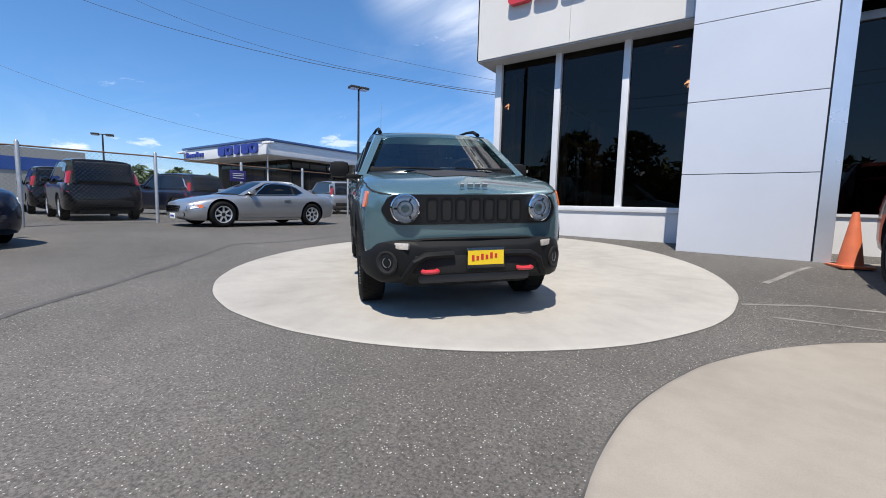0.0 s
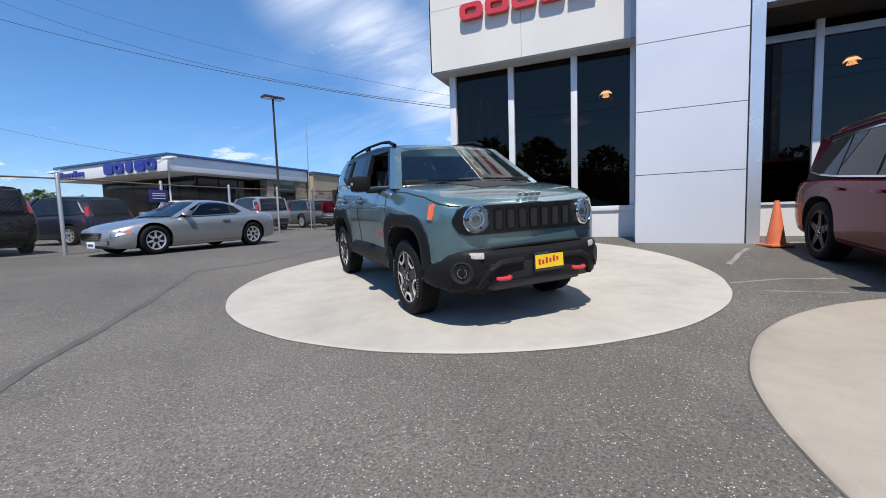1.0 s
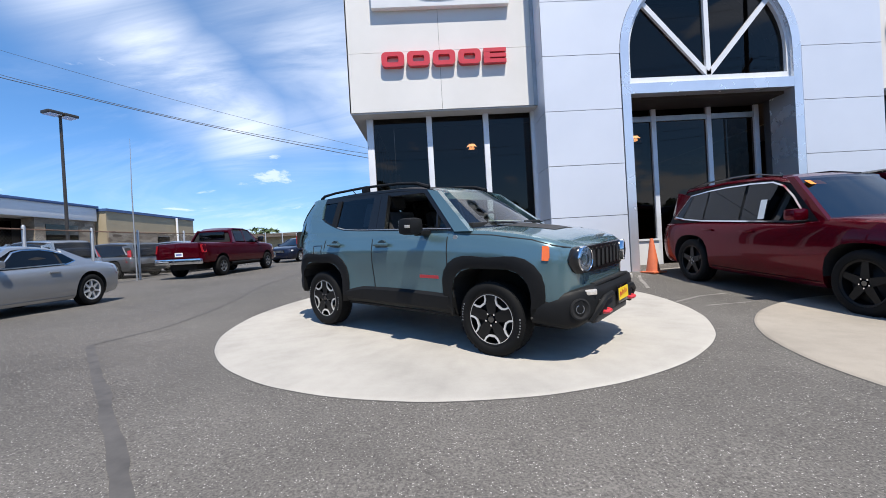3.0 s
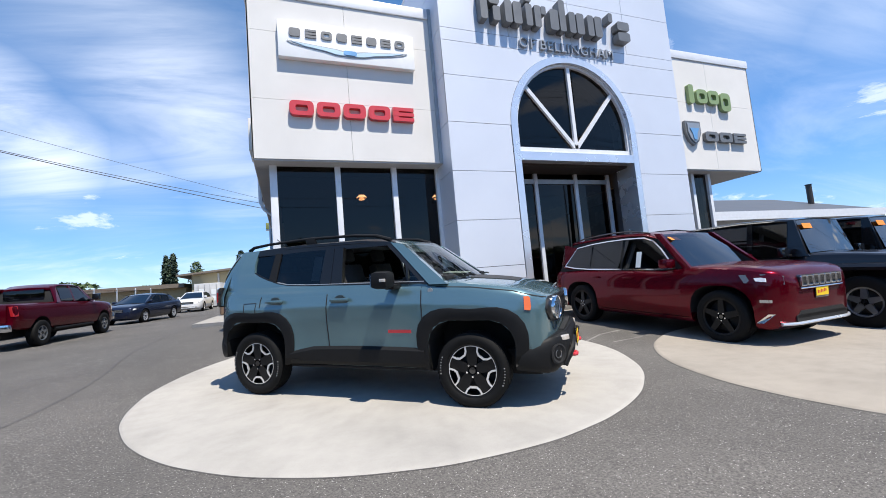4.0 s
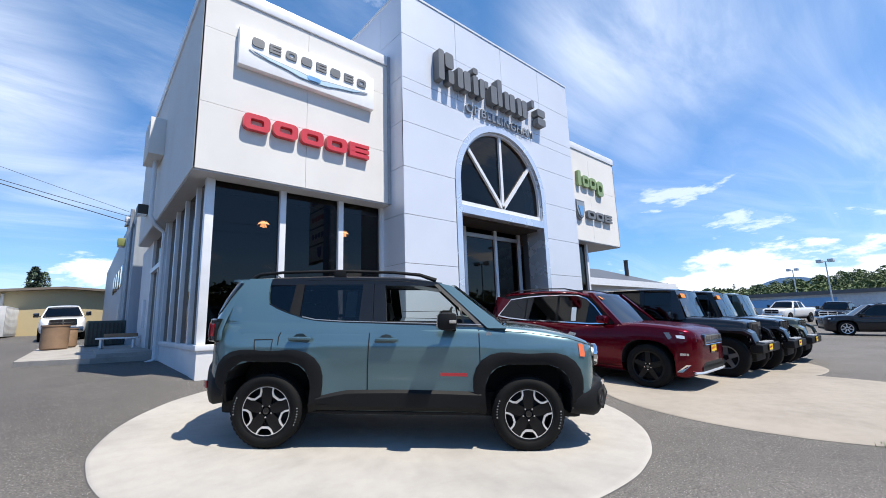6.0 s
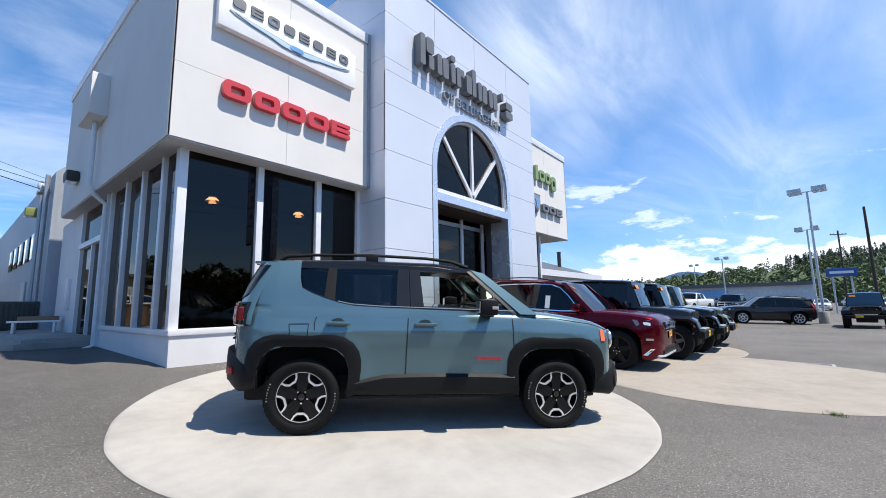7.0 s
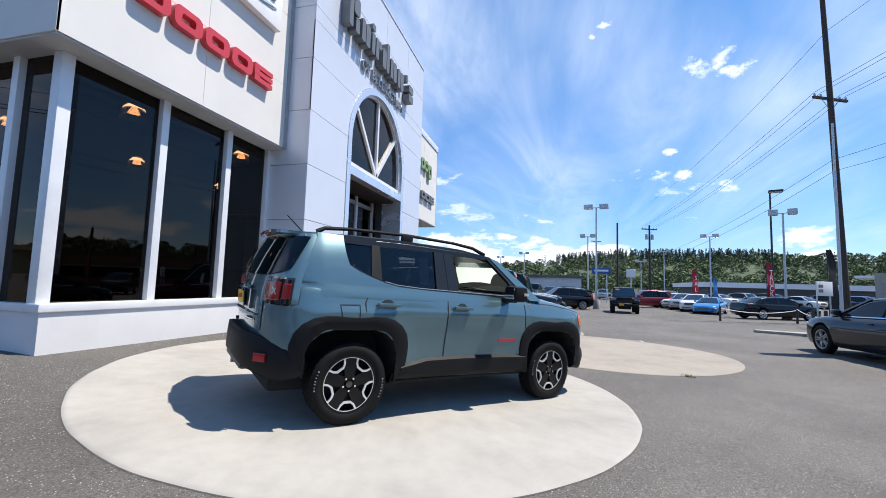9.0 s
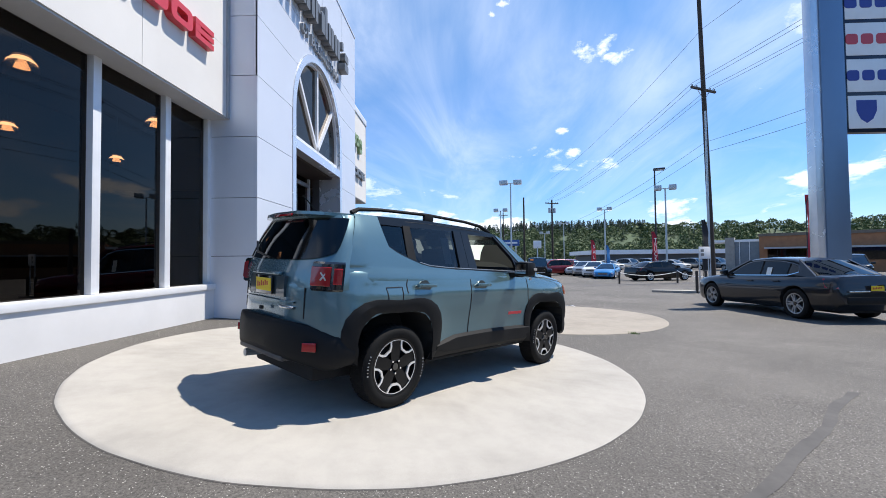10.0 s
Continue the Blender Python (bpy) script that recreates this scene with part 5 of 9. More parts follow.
def teal_car():
    car = thing("small_suv", "teal-grey boxy small off-roader with black wheel-arch cladding on the pad", "car", on_ground(-2.863, 4.555, -40.9, 0.016))

    def sculpt(x, z):
        """Doors drawn in above the sill, wings swelling round the wheels, a soft crease under the handles."""
        door = (1 - smooth01(0.60, 0.95, abs(x))) * (1 - smooth01(0.62, 0.94, z)) * smooth01(0.40, 0.56, z)
        swell = 0.0
        for c in (-1.285, 1.285):
            q = math.hypot(x - c, (z - 0.40) * 1.05)
            swell += math.exp(-((q - 0.58) / 0.10) ** 2)
        crease = math.exp(-((z - 0.985 - 0.012 * x) / 0.035) ** 2) * (1 - smooth01(1.5, 1.8, abs(x)))
        return -0.030 * door + 0.014 * swell * (1 - smooth01(0.98, 1.12, z)) + 0.007 * crease

    fine = [BOXY[0], (0.80, 0), (0.92, 0.02), (0.965, 0.08)]
    fine += [(float(np.interp(v, [p[1] for p in BOXY[3:11]], [p[0] for p in BOXY[3:11]])), float(v)) for v in np.linspace(0.14, 0.98, 22)]
    fine += list(BOXY[10:])
    s = Shape(
        top=((-2.05, 1.03), (-1.98, 1.12), (-1.85, 1.19), (-1.6, 1.21), (0.55, 1.19), (0.85, 1.185), (1.0, 1.19), (1.25, 1.172), (1.5, 1.142), (1.75, 1.098), (1.9, 1.05), (1.98, 1.01), (2.045, 0.975)),
        bottom=((-2.05, 0.50), (-1.75, 0.42), (-1.3, 0.34), (1.4, 0.33), (1.75, 0.42), (2.045, 0.48)),
        plan=((-2.05, 0.34), (-2.03, 0.47), (-1.99, 0.60), (-1.935, 0.71), (-1.87, 0.785), (-1.80, 0.835), (-1.72, 0.868), (-1.6, 0.888), (-0.8, 0.885), (0.9, 0.885), (1.5, 0.888), (1.75, 0.872), (1.87, 0.84), (1.94, 0.79), (1.99, 0.70), (2.02, 0.59), (2.045, 0.42)),
        section=tuple(fine), sculpt=sculpt,
        roof=((-2.02, 1.61), (-1.6, 1.645), (-0.8, 1.675), (0.0, 1.67), (0.35, 1.63), (0.5, 1.58), (1.0, 1.27)),
        roof_half=((-2.05, 0.61), (-1.6, 0.640), (0.0, 0.645), (0.45, 0.63), (1.0, 0.67)),
        belt_in=0.925, crown=0.04)
    st = [-2.05, -2.042, -2.03, -2.0, -1.97, -1.935, -1.90, -1.86, -1.82, -1.77, -1.72, -1.65, -1.55, -1.45, -1.33, -1.2, -1.1, -1.0, -0.9, -0.82, -0.74, -0.66, -0.58, -0.45, -0.2, 0, 0.2, 0.45, 0.58, 0.66, 0.74, 0.82, 0.9, 1.0, 1.1, 1.2, 1.33, 1.45, 1.55, 1.65, 1.75, 1.85, 1.92, 1.97, 2.0, 2.022, 2.036, 2.045]
    A, Z, R = 1.285, 0.425, 0.42
    me = cut_arches(s.body(st), [arch(-A, Z, R, square=1.6), arch(A, Z, R, square=1.6)])
    mesh_part("body", me, [TEAL, CABIN], car, "teal-grey painted body", 28)

    # black arch cladding
    for x, sd in ((-A, 1), (-A, -1), (A, 1), (A, -1)):
        bm = bmesh.new()
        if sd:
            inner, outer = arch(x, Z, R, 20, 1.6, 0.34)[1:-1], arch(x, Z + 0.012, R + 0.11, 20, 1.9, 0.34)[1:-1]
            if x > 0:
                inner, outer = [(x + R, 0.40)] + inner + [(x - R * 1.0, 0.35)], [(x + R + 0.10, 0.46)] + outer + [(x - R - 0.10, 0.35)]
            else:
                inner, outer = [(x + R, 0.35)] + inner + [(x - R, 0.42)], [(x + R + 0.10, 0.35)] + outer + [(x - R - 0.10, 0.45)]
            rows = []
            for (ix, iz), (ox, oz) in zip(inner, outer):
                mx, mz = (ix * 0.35 + ox * 0.65), (iz * 0.35 + oz * 0.65)
                rows.append([bm.verts.new(p) for p in ((ix, sd * (s.side(ix, iz) - 0.05), iz), (ix, sd * (0.893 if abs(ix) < 1.75 else s.side(ix, iz) + 0.03), iz), (mx, sd * (s.side(mx, mz) + 0.022), mz), (ox, sd * (s.side(ox, oz) + 0.012), oz), (ox, sd * (s.side(ox, oz) - 0.01), oz))])
            for a, b in zip(rows, rows[1:]):
                for k in range(4):
                    bm.faces.new((a[k], a[k + 1], b[k + 1], b[k]))
        bmesh.ops.recalc_face_normals(bm, faces=bm.faces)
        part("wheel_arch", bm, PLASTIC, car, "black plastic wheel-arch cladding")
    # sills and lower door cladding
    part("sill_foot", box((-0.86, -0.80, 0.315), (0.86, 0.80, 0.345), 0.01), PLASTIC, car)
    for sd in (1, -1):
        bm = bmesh.new()
        rows = [[bm.verts.new((float(x), sd * (s.side(float(x), z) + d), z)) for z, d in ((0.325, -0.02), (0.335, 0.012), (0.345, 0.016), (0.36, 0.018), (0.385, 0.018), (0.42, 0.016))] for x in np.linspace(-0.88, 0.88, 12)]
        for a, b in zip(rows, rows[1:]):
            for k in range(5):
                bm.faces.new((a[k], a[k + 1], b[k + 1], b[k]))
        bmesh.ops.recalc_face_normals(bm, faces=bm.faces)
        part("sill", bm, PLASTIC, car, "black plastic sill")
        bm = bmesh.new()
        rows = []
        for x in np.linspace(-0.80, 0.82, 12):
            x = float(x)
            zt = float(np.interp(x, (-0.80, -0.5, 0.0, 0.82), (0.50, 0.555, 0.565, 0.555)))
            rows.append([bm.verts.new((x, sd * (s.side(x, z) + d), z)) for z, d in ((0.40, -0.01), (0.40, 0.018), (zt - 0.045, 0.030), (zt - 0.028, 0.030), (zt, 0.002), (zt, -0.01))])
        for a, b in zip(rows, rows[1:]):
            for k in range(5):
                bm.faces.new((a[k], a[k + 1], b[k + 1], b[k]))
        bm.faces.new(rows[0])
        bm.faces.new(rows[-1])
        bmesh.ops.recalc_face_normals(bm, faces=bm.faces)
        part("door_cladding", bm, PLASTIC, car, "black lower door cladding with a ledge")
        part("bonnet_gap", ribbon(s, [(0.95, 1.145), (1.3, 1.13), (1.7, 1.08), (1.98, 1.0)], 0.007, 0.0012, 0.004, (sd,)), CABIN, car)
        part("wing_badge", prism([(0.90 + 0.026 * math.cos(a), 1.11 + 0.026 * math.sin(a)) for a in np.linspace(0, 2 * math.pi, 16, False)], s.side(0.9, 1.11) - 0.01, s.side(0.9, 1.11) + 0.004, lambda u, v, d, sd=sd: (u, sd * d, v)), SIGN_SILVER, car, "small round badge on the wing")
        part("door_badge", ribbon(s, [(0.42, 0.715), (0.68, 0.715)], 0.032, 0.004, 0.004, (sd,)), SIGN_RED, car, "red badge strip on the front door")
    # door gaps and fuel flap
    gaps = [([(0.80, 0.42), (0.81, 0.8), (0.80, 1.15)], 0.010), ([(-0.30, 0.42), (-0.305, 0.75), (-0.295, 1.175)], 0.010), ([(-1.20, 0.985), (-1.205, 1.06), (-1.18, 1.13), (-1.14, 1.19)], 0.009), ([(-0.76, 0.50), (-0.80, 0.66), (-0.86, 0.80)], 0.009)]
    for path, w in gaps[:4]:
        for sd in (1, -1):
            part("door_gap", ribbon(s, path, w, 0.0012, 0.004, (sd,)), CABIN, car)
    part("fuel_flap", ribbon(s, [(-1.42, 0.925), (-1.44, 1.035), (-1.26, 1.04), (-1.26, 0.925), (-1.42, 0.925)], 0.007, 0.0012, 0.004, (-1,)), CABIN, car)
    # handles
    for x in (-0.98, -0.12):
        for sd in (1, -1):
            y = s.side(x, 1.03)
            h = part("door_handle", box((x - 0.115, sd * y + (0.012 if sd > 0 else -0.05), 1.035), (x + 0.115, sd * y + (0.05 if sd > 0 else -0.012), 1.069), 0.012), TEAL, car)
            # flat plate whose dark teal stands for the shade in the hollow
            part("handle_cup", prism([(x - 0.12, 1.0), (x + 0.05, 1.0), (x + 0.08, 1.02), (x + 0.10, 1.05), (x + 0.05, 1.075), (x + 0.03, 1.095), (x - 0.01, 1.10), (x - 0.05, 1.09), (x - 0.07, 1.07), (x - 0.12, 1.045)], y - 0.01, y + 0.004, lambda u, v, d, sd=sd: (u, sd * d, v)), TEAL_SHADE, h)
    # nose: dark panel with lamps and slots
    def nose(u, v, d):
        return (float(np.interp(abs(u), (0.0, 0.41, 0.58, 0.69, 0.78), (2.052, 2.045, 2.02, 1.99, 1.94))) + d, u, v)
    bm = bmesh.new()
    rows = []
    for u in np.linspace(-0.725, 0.725, 33):
        u = float(u)
        e = max(abs(u) - 0.60, 0) / 0.125
        hh = 0.119 * math.sqrt(max(1 - e * e, 0.01))
        rows.append([bm.verts.new(nose(u, 0.885 + v * hh, d)) for v, d in ((-1.0, -0.02), (-0.96, 0.014), (0.96, 0.014), (1.0, -0.02))])
    for p, q in zip(rows, rows[1:]):
        for k in range(3):
            bm.faces.new((p[k], q[k], q[k + 1], p[k + 1]))
    part("nose_panel", bm, SATIN_BLACK, car, "black panel with grille slots")
    for k in range(7):
        y = -0.345 + 0.115 * k
        bm = bmesh.new()
        add_ring(bm, [(y + u, 0.885 + v) for u, v in rounded(0.092, 0.19, 0.03)], [(y + u, 0.885 + v) for u, v in rounded(0.064, 0.158, 0.022)], 0.012, 0.021, nose)
        slot = part("grille_slot", bm, RIM_BLACK, car)
        part("mesh_insert", prism([(y + u, 0.885 + v) for u, v in rounded(0.066, 0.16, 0.022)], 0.010, 0.018, nose), CABIN, slot)
    for sd in (1, -1):
        y = sd * 0.55
        c = nose(y, 0.895, 0)
        m = pose(c[0] + 0.022, c[1], c[2], 0, 0, sd * 11)
        lamp = part("headlight", lathe([(0.112, -0.02), (0.112, 0.02), (0.104, 0.028), (0.098, 0.016)], 28), CHROME, car, "round headlight with a clear lens")
        lamp.matrix_local = m @ pose(0, 0, 0, 0, 0, -90)
        part("reflector", lathe([(0.101, 0.018), (0.088, 0.004), (0.072, -0.003), (0.064, 0.008), (0.054, 0.008), (0.048, -0.001), (0.0, -0.003)], 12), FACETED, lamp, "faceted bright reflector")
        part("inner_ring", lathe([(0.066, 0.004), (0.062, 0.016), (0.054, 0.016), (0.052, 0.0)], 24), CHROME, lamp)
        part("bulb_lens", facing(lathe([(0.034, -0.004), (0.030, 0.010), (0.0, 0.018)], 16), (0, 1, 0)), CAR_GLASS, lamp)
        for k in range(3):
            part("reflector_rib", box((-0.008, -0.002, -0.088), (0.008, 0.008, -0.052), 0.003, pose(0, 0, 0, 0, 120 * k + 30, 0)), GLOSS_BLACK, lamp)
        part("lens", facing(lathe([(0.102, 0.022), (0.07, 0.033), (0.0, 0.040)], 24), (0, 1, 0)), CLEAR_GLASS, lamp)
        # side marker, turn lamp, fog lamp, hook
        part("side_marker", flank(s, [(1.805, 0.905), (1.855, 0.90), (1.862, 0.93), (1.855, 1.01), (1.84, 1.025), (1.80, 1.025)], 0.010, -0.01, sd, False), LAMP_ORANGE, car, "amber side marker")
    # bonnet sticker
    bm = bmesh.new()
    for pts in ([(0.98, 0.36), (1.35, 0.30), (1.62, 0.18), (1.62, -0.18), (1.35, -0.30), (0.98, -0.36)],):
        rows = []
        for x in np.linspace(0.98, 1.66, 8):
            w = float(np.interp(x, (0.98, 1.35, 1.66), (0.40, 0.34, 0.24)))
            rows.append([bm.verts.new((float(x), y, s.at(s.top, float(x)) + s.crown * (1 - abs(y) / s.at(s.plan, float(x))) + 0.004)) for y in (-w, 0.0, w)])
        for a, b in zip(rows, rows[1:]):
            for k in range(2):
                bm.faces.new((a[k], b[k], b[k + 1], a[k + 1]))
    part("bonnet_decal", bm, surface("matt_black_decal", (0.022, 0.022, 0.023), 0.6), car, "matt black bonnet decal")
    b = bmesh.new()
    for k, w in enumerate((0.03, 0.045, 0.045, 0.045)):
        add_box(b, (-0.006, -0.105 + 0.06 * k, -0.012), (0.006, -0.105 + 0.06 * k + w, 0.022), 0.0, pose(1.995, 0, 1.068, 0, 35, 0))
    part("badge", b, SIGN_SILVER, car, "small dark metal badge letters")

    # front bumper
    bs = Shape(top=((1.55, 0.55), (1.75, 0.59), (1.95, 0.635), (2.07, 0.66), (2.13, 0.65), (2.16, 0.60)), bottom=((1.55, 0.36), (1.8, 0.34), (2.0, 0.30), (2.16, 0.42)), plan=((1.55, 0.80), (1.68, 0.888), (1.82, 0.872), (1.96, 0.80), (2.07, 0.70), (2.13, 0.58), (2.16, 0.44)), section=BOXY, roof=((0, 0), (1, 0)), roof_half=((0, 0), (1, 0)), crown=0.0)
    bb = bs.body([1.70, 1.75, 1.82, 1.9, 1.96, 2.02, 2.07, 2.10, 2.13, 2.15, 2.16])
    part("front_bumper", bb, PLASTIC, car, "black grained front bumper")
    part("intake", box((2.05, -0.42, 0.645), (2.10, 0.42, 0.668), 0.008), CABIN, car)
    part("bumper_lip", tube(((2.09, -0.54, 0.64), (2.115, -0.42, 0.662), (2.13, 0.0, 0.668), (2.115, 0.42, 0.662), (2.09, 0.54, 0.64)), 0.013, 8), PLASTIC, car)
    part("lower_intake", box((2.12, -0.50, 0.40), (2.166, 0.50, 0.545), 0.02), CABIN, car)
    part("skid_plate", box((1.92, -0.46, 0.315), (2.115, 0.46, 0.40), 0.03, None), surface("grey_skid", (0.05, 0.05, 0.052), 0.5, 0.2), car)
    for sd in (1, -1):
        f = part("fog_lamp", lathe([(0.040, -0.02), (0.040, 0.002), (0.034, 0.004), (0.026, -0.006), (0.0, -0.012)], 20), HEADLAMP_DARK, car, "round fog lamp in a dark recess")
        f.matrix_local = pose(2.062, sd * 0.70, 0.485, 0, 0, -90 + sd * 38)
        part("fog_recess", lathe([(0.088, -0.03), (0.094, 0.004), (0.080, 0.008), (0.045, -0.008)], 20), CABIN, f)
        part("turn_lamp", box((-0.02, -0.085, -0.026), (0.014, 0.085, 0.026), 0.012, pose(2.095, sd * 0.61, 0.615, 0, -8, sd * 36)), TURN_CLEAR, car, "clear turn lamp")
        hook = part("tow_hook", tube(((2.12, sd * 0.33, 0.43), (2.185, sd * 0.33, 0.427), (2.20, sd * 0.33 + 0.02 * sd, 0.427), (2.20, sd * 0.42, 0.427), (2.185, sd * 0.44, 0.427), (2.12, sd * 0.44, 0.43)), 0.018, 8), SIGN_RED, car, "red tow hook")
        part("bumper_rib", tube(((2.10, sd * 0.58, 0.36), (2.17, sd * 0.50, 0.50), (2.175, sd * 0.42, 0.545), (2.172, sd * 0.30, 0.55), (2.168, sd * 0.20, 0.55)), 0.028, 8), PLASTIC, car)
    plate(car, pose(2.19, 0.05, 0.52, 0, -3, 0))

    # rear bumper and tailgate
    rs = Shape(top=((-2.15, 0.70), (-2.12, 0.755), (-2.0, 0.735), (-1.85, 0.68), (-1.70, 0.62)), bottom=((-2.15, 0.52), (-2.1, 0.45), (-1.9, 0.37), (-1.70, 0.42)), plan=((-2.15, 0.20), (-2.12, 0.40), (-2.07, 0.53), (-2.0, 0.65), (-1.92, 0.765), (-1.84, 0.845), (-1.70, 0.892)), section=BOXY, roof=((0, 0), (1, 0)), roof_half=((0, 0), (1, 0)), crown=0.0)
    part("rear_bumper", rs.body([-2.15, -2.14, -2.12, -2.095, -2.07, -2.035, -2.0, -1.96, -1.92, -1.88, -1.84, -1.77, -1.70]), PLASTIC, car, "black grained rear bumper")

    def wrap(path, z0, z1, out, inn, lean=0.0):
        """An upright strip bent along a plan path, with depth."""
        bm = bmesh.new()
        pts = [Vector(p) for p in path]
        rows = []
        for i, q in enumerate(pts):
            d = (pts[min(i + 1, len(pts) - 1)] - pts[max(i - 1, 0)]).normalized()
            nn = Vector((d.y, -d.x))
            if nn.x > 0 and abs(nn.x) > abs(nn.y):
                nn = -nn
            if abs(nn.y) >= abs(nn.x) and nn.y * q.y < 0:
                nn = -nn
            rows.append([bm.verts.new((q.x + nn.x * o + lean * (z - z0), q.y + nn.y * o, z)) for z, o in ((z0, inn), (z0, out * 0.4), (z0 + 0.015, out), (z1 - 0.015, out), (z1, out * 0.4), (z1, inn))])
        for a, b in zip(rows, rows[1:]):
            for k in range(5):
                bm.faces.new((a[k], a[k + 1], b[k + 1], b[k]))
        bm.faces.new(rows[0])
        bm.faces.new(rows[-1])
        bmesh.ops.recalc_face_normals(bm, faces=bm.faces)
        return bm

    def tail_point(a, z, out):
        x0 = float(np.interp(z, (1.0, 1.1, 1.24, 1.45, 1.62), (-2.05, -2.05, -2.025, -1.955, -1.885)))
        w = s.glass_side(-1.72, z) + 0.008
        th = a * math.pi / 2
        c, q = max(math.cos(th), 0.0), math.sin(th)
        return (x0 + 0.26 * (1 - c ** 0.8) - out * c, math.copysign(w * abs(q) ** 0.8, q) + out * q, z)

    for sd in (1, -1):
        part("reflector", box((-0.012, -0.055, -0.035), (0.012, 0.055, 0.035), 0.006, pose(-2.005, sd * 0.665, 0.565, 0, 0, -sd * 42)), LAMP_RED, car, "red rear reflector")
        lampline = [tuple(tail_point(sd * a, 1.05, 0.0)[:2]) for a in (0.50, 0.56, 0.62, 0.68, 0.74, 0.80, 0.86, 0.91)]
        t = part("tail_light", wrap(lampline, 1.005, 1.235, 0.030, -0.08, 0.06), GLOSS_BLACK, car, "square tail light in a black surround")
        part("lens", wrap(lampline[:5], 1.035, 1.205, 0.036, 0.0, 0.06), LAMP_RED, t)
        part("outer_lens", wrap([tuple(tail_point(sd * a, 1.05, 0.0)[:2]) for a in (0.77, 0.81, 0.85, 0.885)], 1.05, 1.195, 0.035, 0.0, 0.06), LAMP_RED, t)
        q0, q1 = tail_point(sd * 0.585, 1.12, 0.038), tail_point(sd * 0.665, 1.12, 0.038)
        x = bmesh.new()
        for a in (52, -52):
            add_box(x, (-0.004, -0.040, -0.007), (0.004, 0.040, 0.007), 0.003, pose((q0[0] + q1[0]) / 2, (q0[1] + q1[1]) / 2, 1.12, 0, 4, -sd * 32) @ pose(0, 0, 0, a, 0, 0))
        part("lens_mark", x, TURN_CLEAR, t, "pale crossed mark in the lens")
        part("tailgate_gap", wrap([(-2.008, sd * 0.552), (-2.004, sd * 0.560)], 0.77, 1.02, 0.002, -0.02), CABIN, car)
    part("tailgate_recess", wrap([(-2.066, -0.33), (-2.072, 0.0), (-2.066, 0.33)], 0.93, 1.10, 0.004, -0.03), TEAL_SHADE, car)
    plate(car, pose(-2.09, 0, 1.015, 0, 3, 180))
    part("tailgate_handle", box((-2.09, -0.26, 1.105), (-2.055, 0.26, 1.135), 0.01), TEAL, car)
    part("tailgate_lip", wrap([(-2.035, -0.46), (-2.062, -0.30), (-2.068, 0.0), (-2.062, 0.30), (-2.035, 0.46)], 0.885, 0.90, 0.014, -0.03), TEAL, car)
    part("badge", wrap([(-2.048, -0.47), (-2.062, -0.33), (-2.066, -0.27)], 0.84, 0.862, 0.012, -0.02), CHROME, car, "small chrome badge")
    part("rear_camera_lens", box((-2.115, -0.02, 0.80), (-2.09, 0.02, 0.83), 0.005), CABIN, car)
    part("rear_skid", box((-2.11, -0.42, 0.415), (-1.95, 0.42, 0.47), 0.03), surface("grey_rear_skid", (0.06, 0.06, 0.062), 0.5, 0.2), car)
    part("exhaust", tube(((-1.7, 0.4, 0.34), (-2.06, 0.4, 0.35)), 0.035, 10), GALV, car)

    # glasshouse
    part("roof", roof_shell(s, [-1.40, -1.2, -0.8, -0.4, 0.0, 0.2, 0.38]), SATIN_BLACK, car, "black roof panel")
    part("roof_tail", roof_shell(s, [-1.74, -1.65, -1.55, -1.45, -1.396]), TEAL, car)
    part("roof_header", roof_shell(s, [0.37, 0.42, 0.47, 0.53], 0.04), TEAL, car)
    bm = bmesh.new()
    add_prism(bm, [(-1.60, 0.615), (-1.74, 0.60), (-1.86, 0.54), (-1.915, 0.40), (-1.935, 0.18), (-1.935, -0.18), (-1.915, -0.40), (-1.86, -0.54), (-1.74, -0.60), (-1.60, -0.615)], 1.618, 1.645, lambda u, v, d: (u, v, d + 0.035 * (1 - (v / 0.62) ** 2) + 0.05 * (u + 1.75)))
    part("roof_spoiler", bm, TEAL, car, "teal lip over the rear window")
    part("brake_strip", box((-1.962, -0.16, 1.625), (-1.945, 0.16, 1.645), 0.004), LAMP_RED, car)
    BELT = ((-1.35, 1.385), (-1.27, 1.345), (-1.15, 1.30), (-1.0, 1.25), (-0.87, 1.225), (-0.6, 1.21), (0.84, 1.19))

    def belt(x):
        return s.at(BELT, x)

    for sd in (1, -1):
        # front pillar, centre pillars, rear panel, window rail
        part("pillar", flank(s, [(0.89, 1.17), (1.08, 1.17), (0.53, 1.60), (0.385, 1.63)], 0.012, -0.06, sd), TEAL, car)
        part("pillar", flank(s, [(0.81, 1.175), (0.89, 1.18), (0.39, 1.62), (0.34, 1.61), (0.69, 1.29)], 0.004, -0.05, sd), SATIN_BLACK, car)
        part("pillar", flank(s, [(-0.27, 1.17), (-0.13, 1.17), (-0.18, 1.61), (-0.29, 1.61)], 0.004, -0.05, sd), SATIN_BLACK, car)
        part("pillar", flank(s, [(-0.42, 1.17), (-0.275, 1.17), (-0.295, 1.61), (-0.41, 1.61)], 0.004, -0.05, sd), SATIN_BLACK, car)
        part("pillar", flank(s, [(-1.14, 1.25), (-1.03, 1.22), (-1.035, 1.60), (-1.12, 1.60)], 0.004, -0.05, sd), PLASTIC, car)
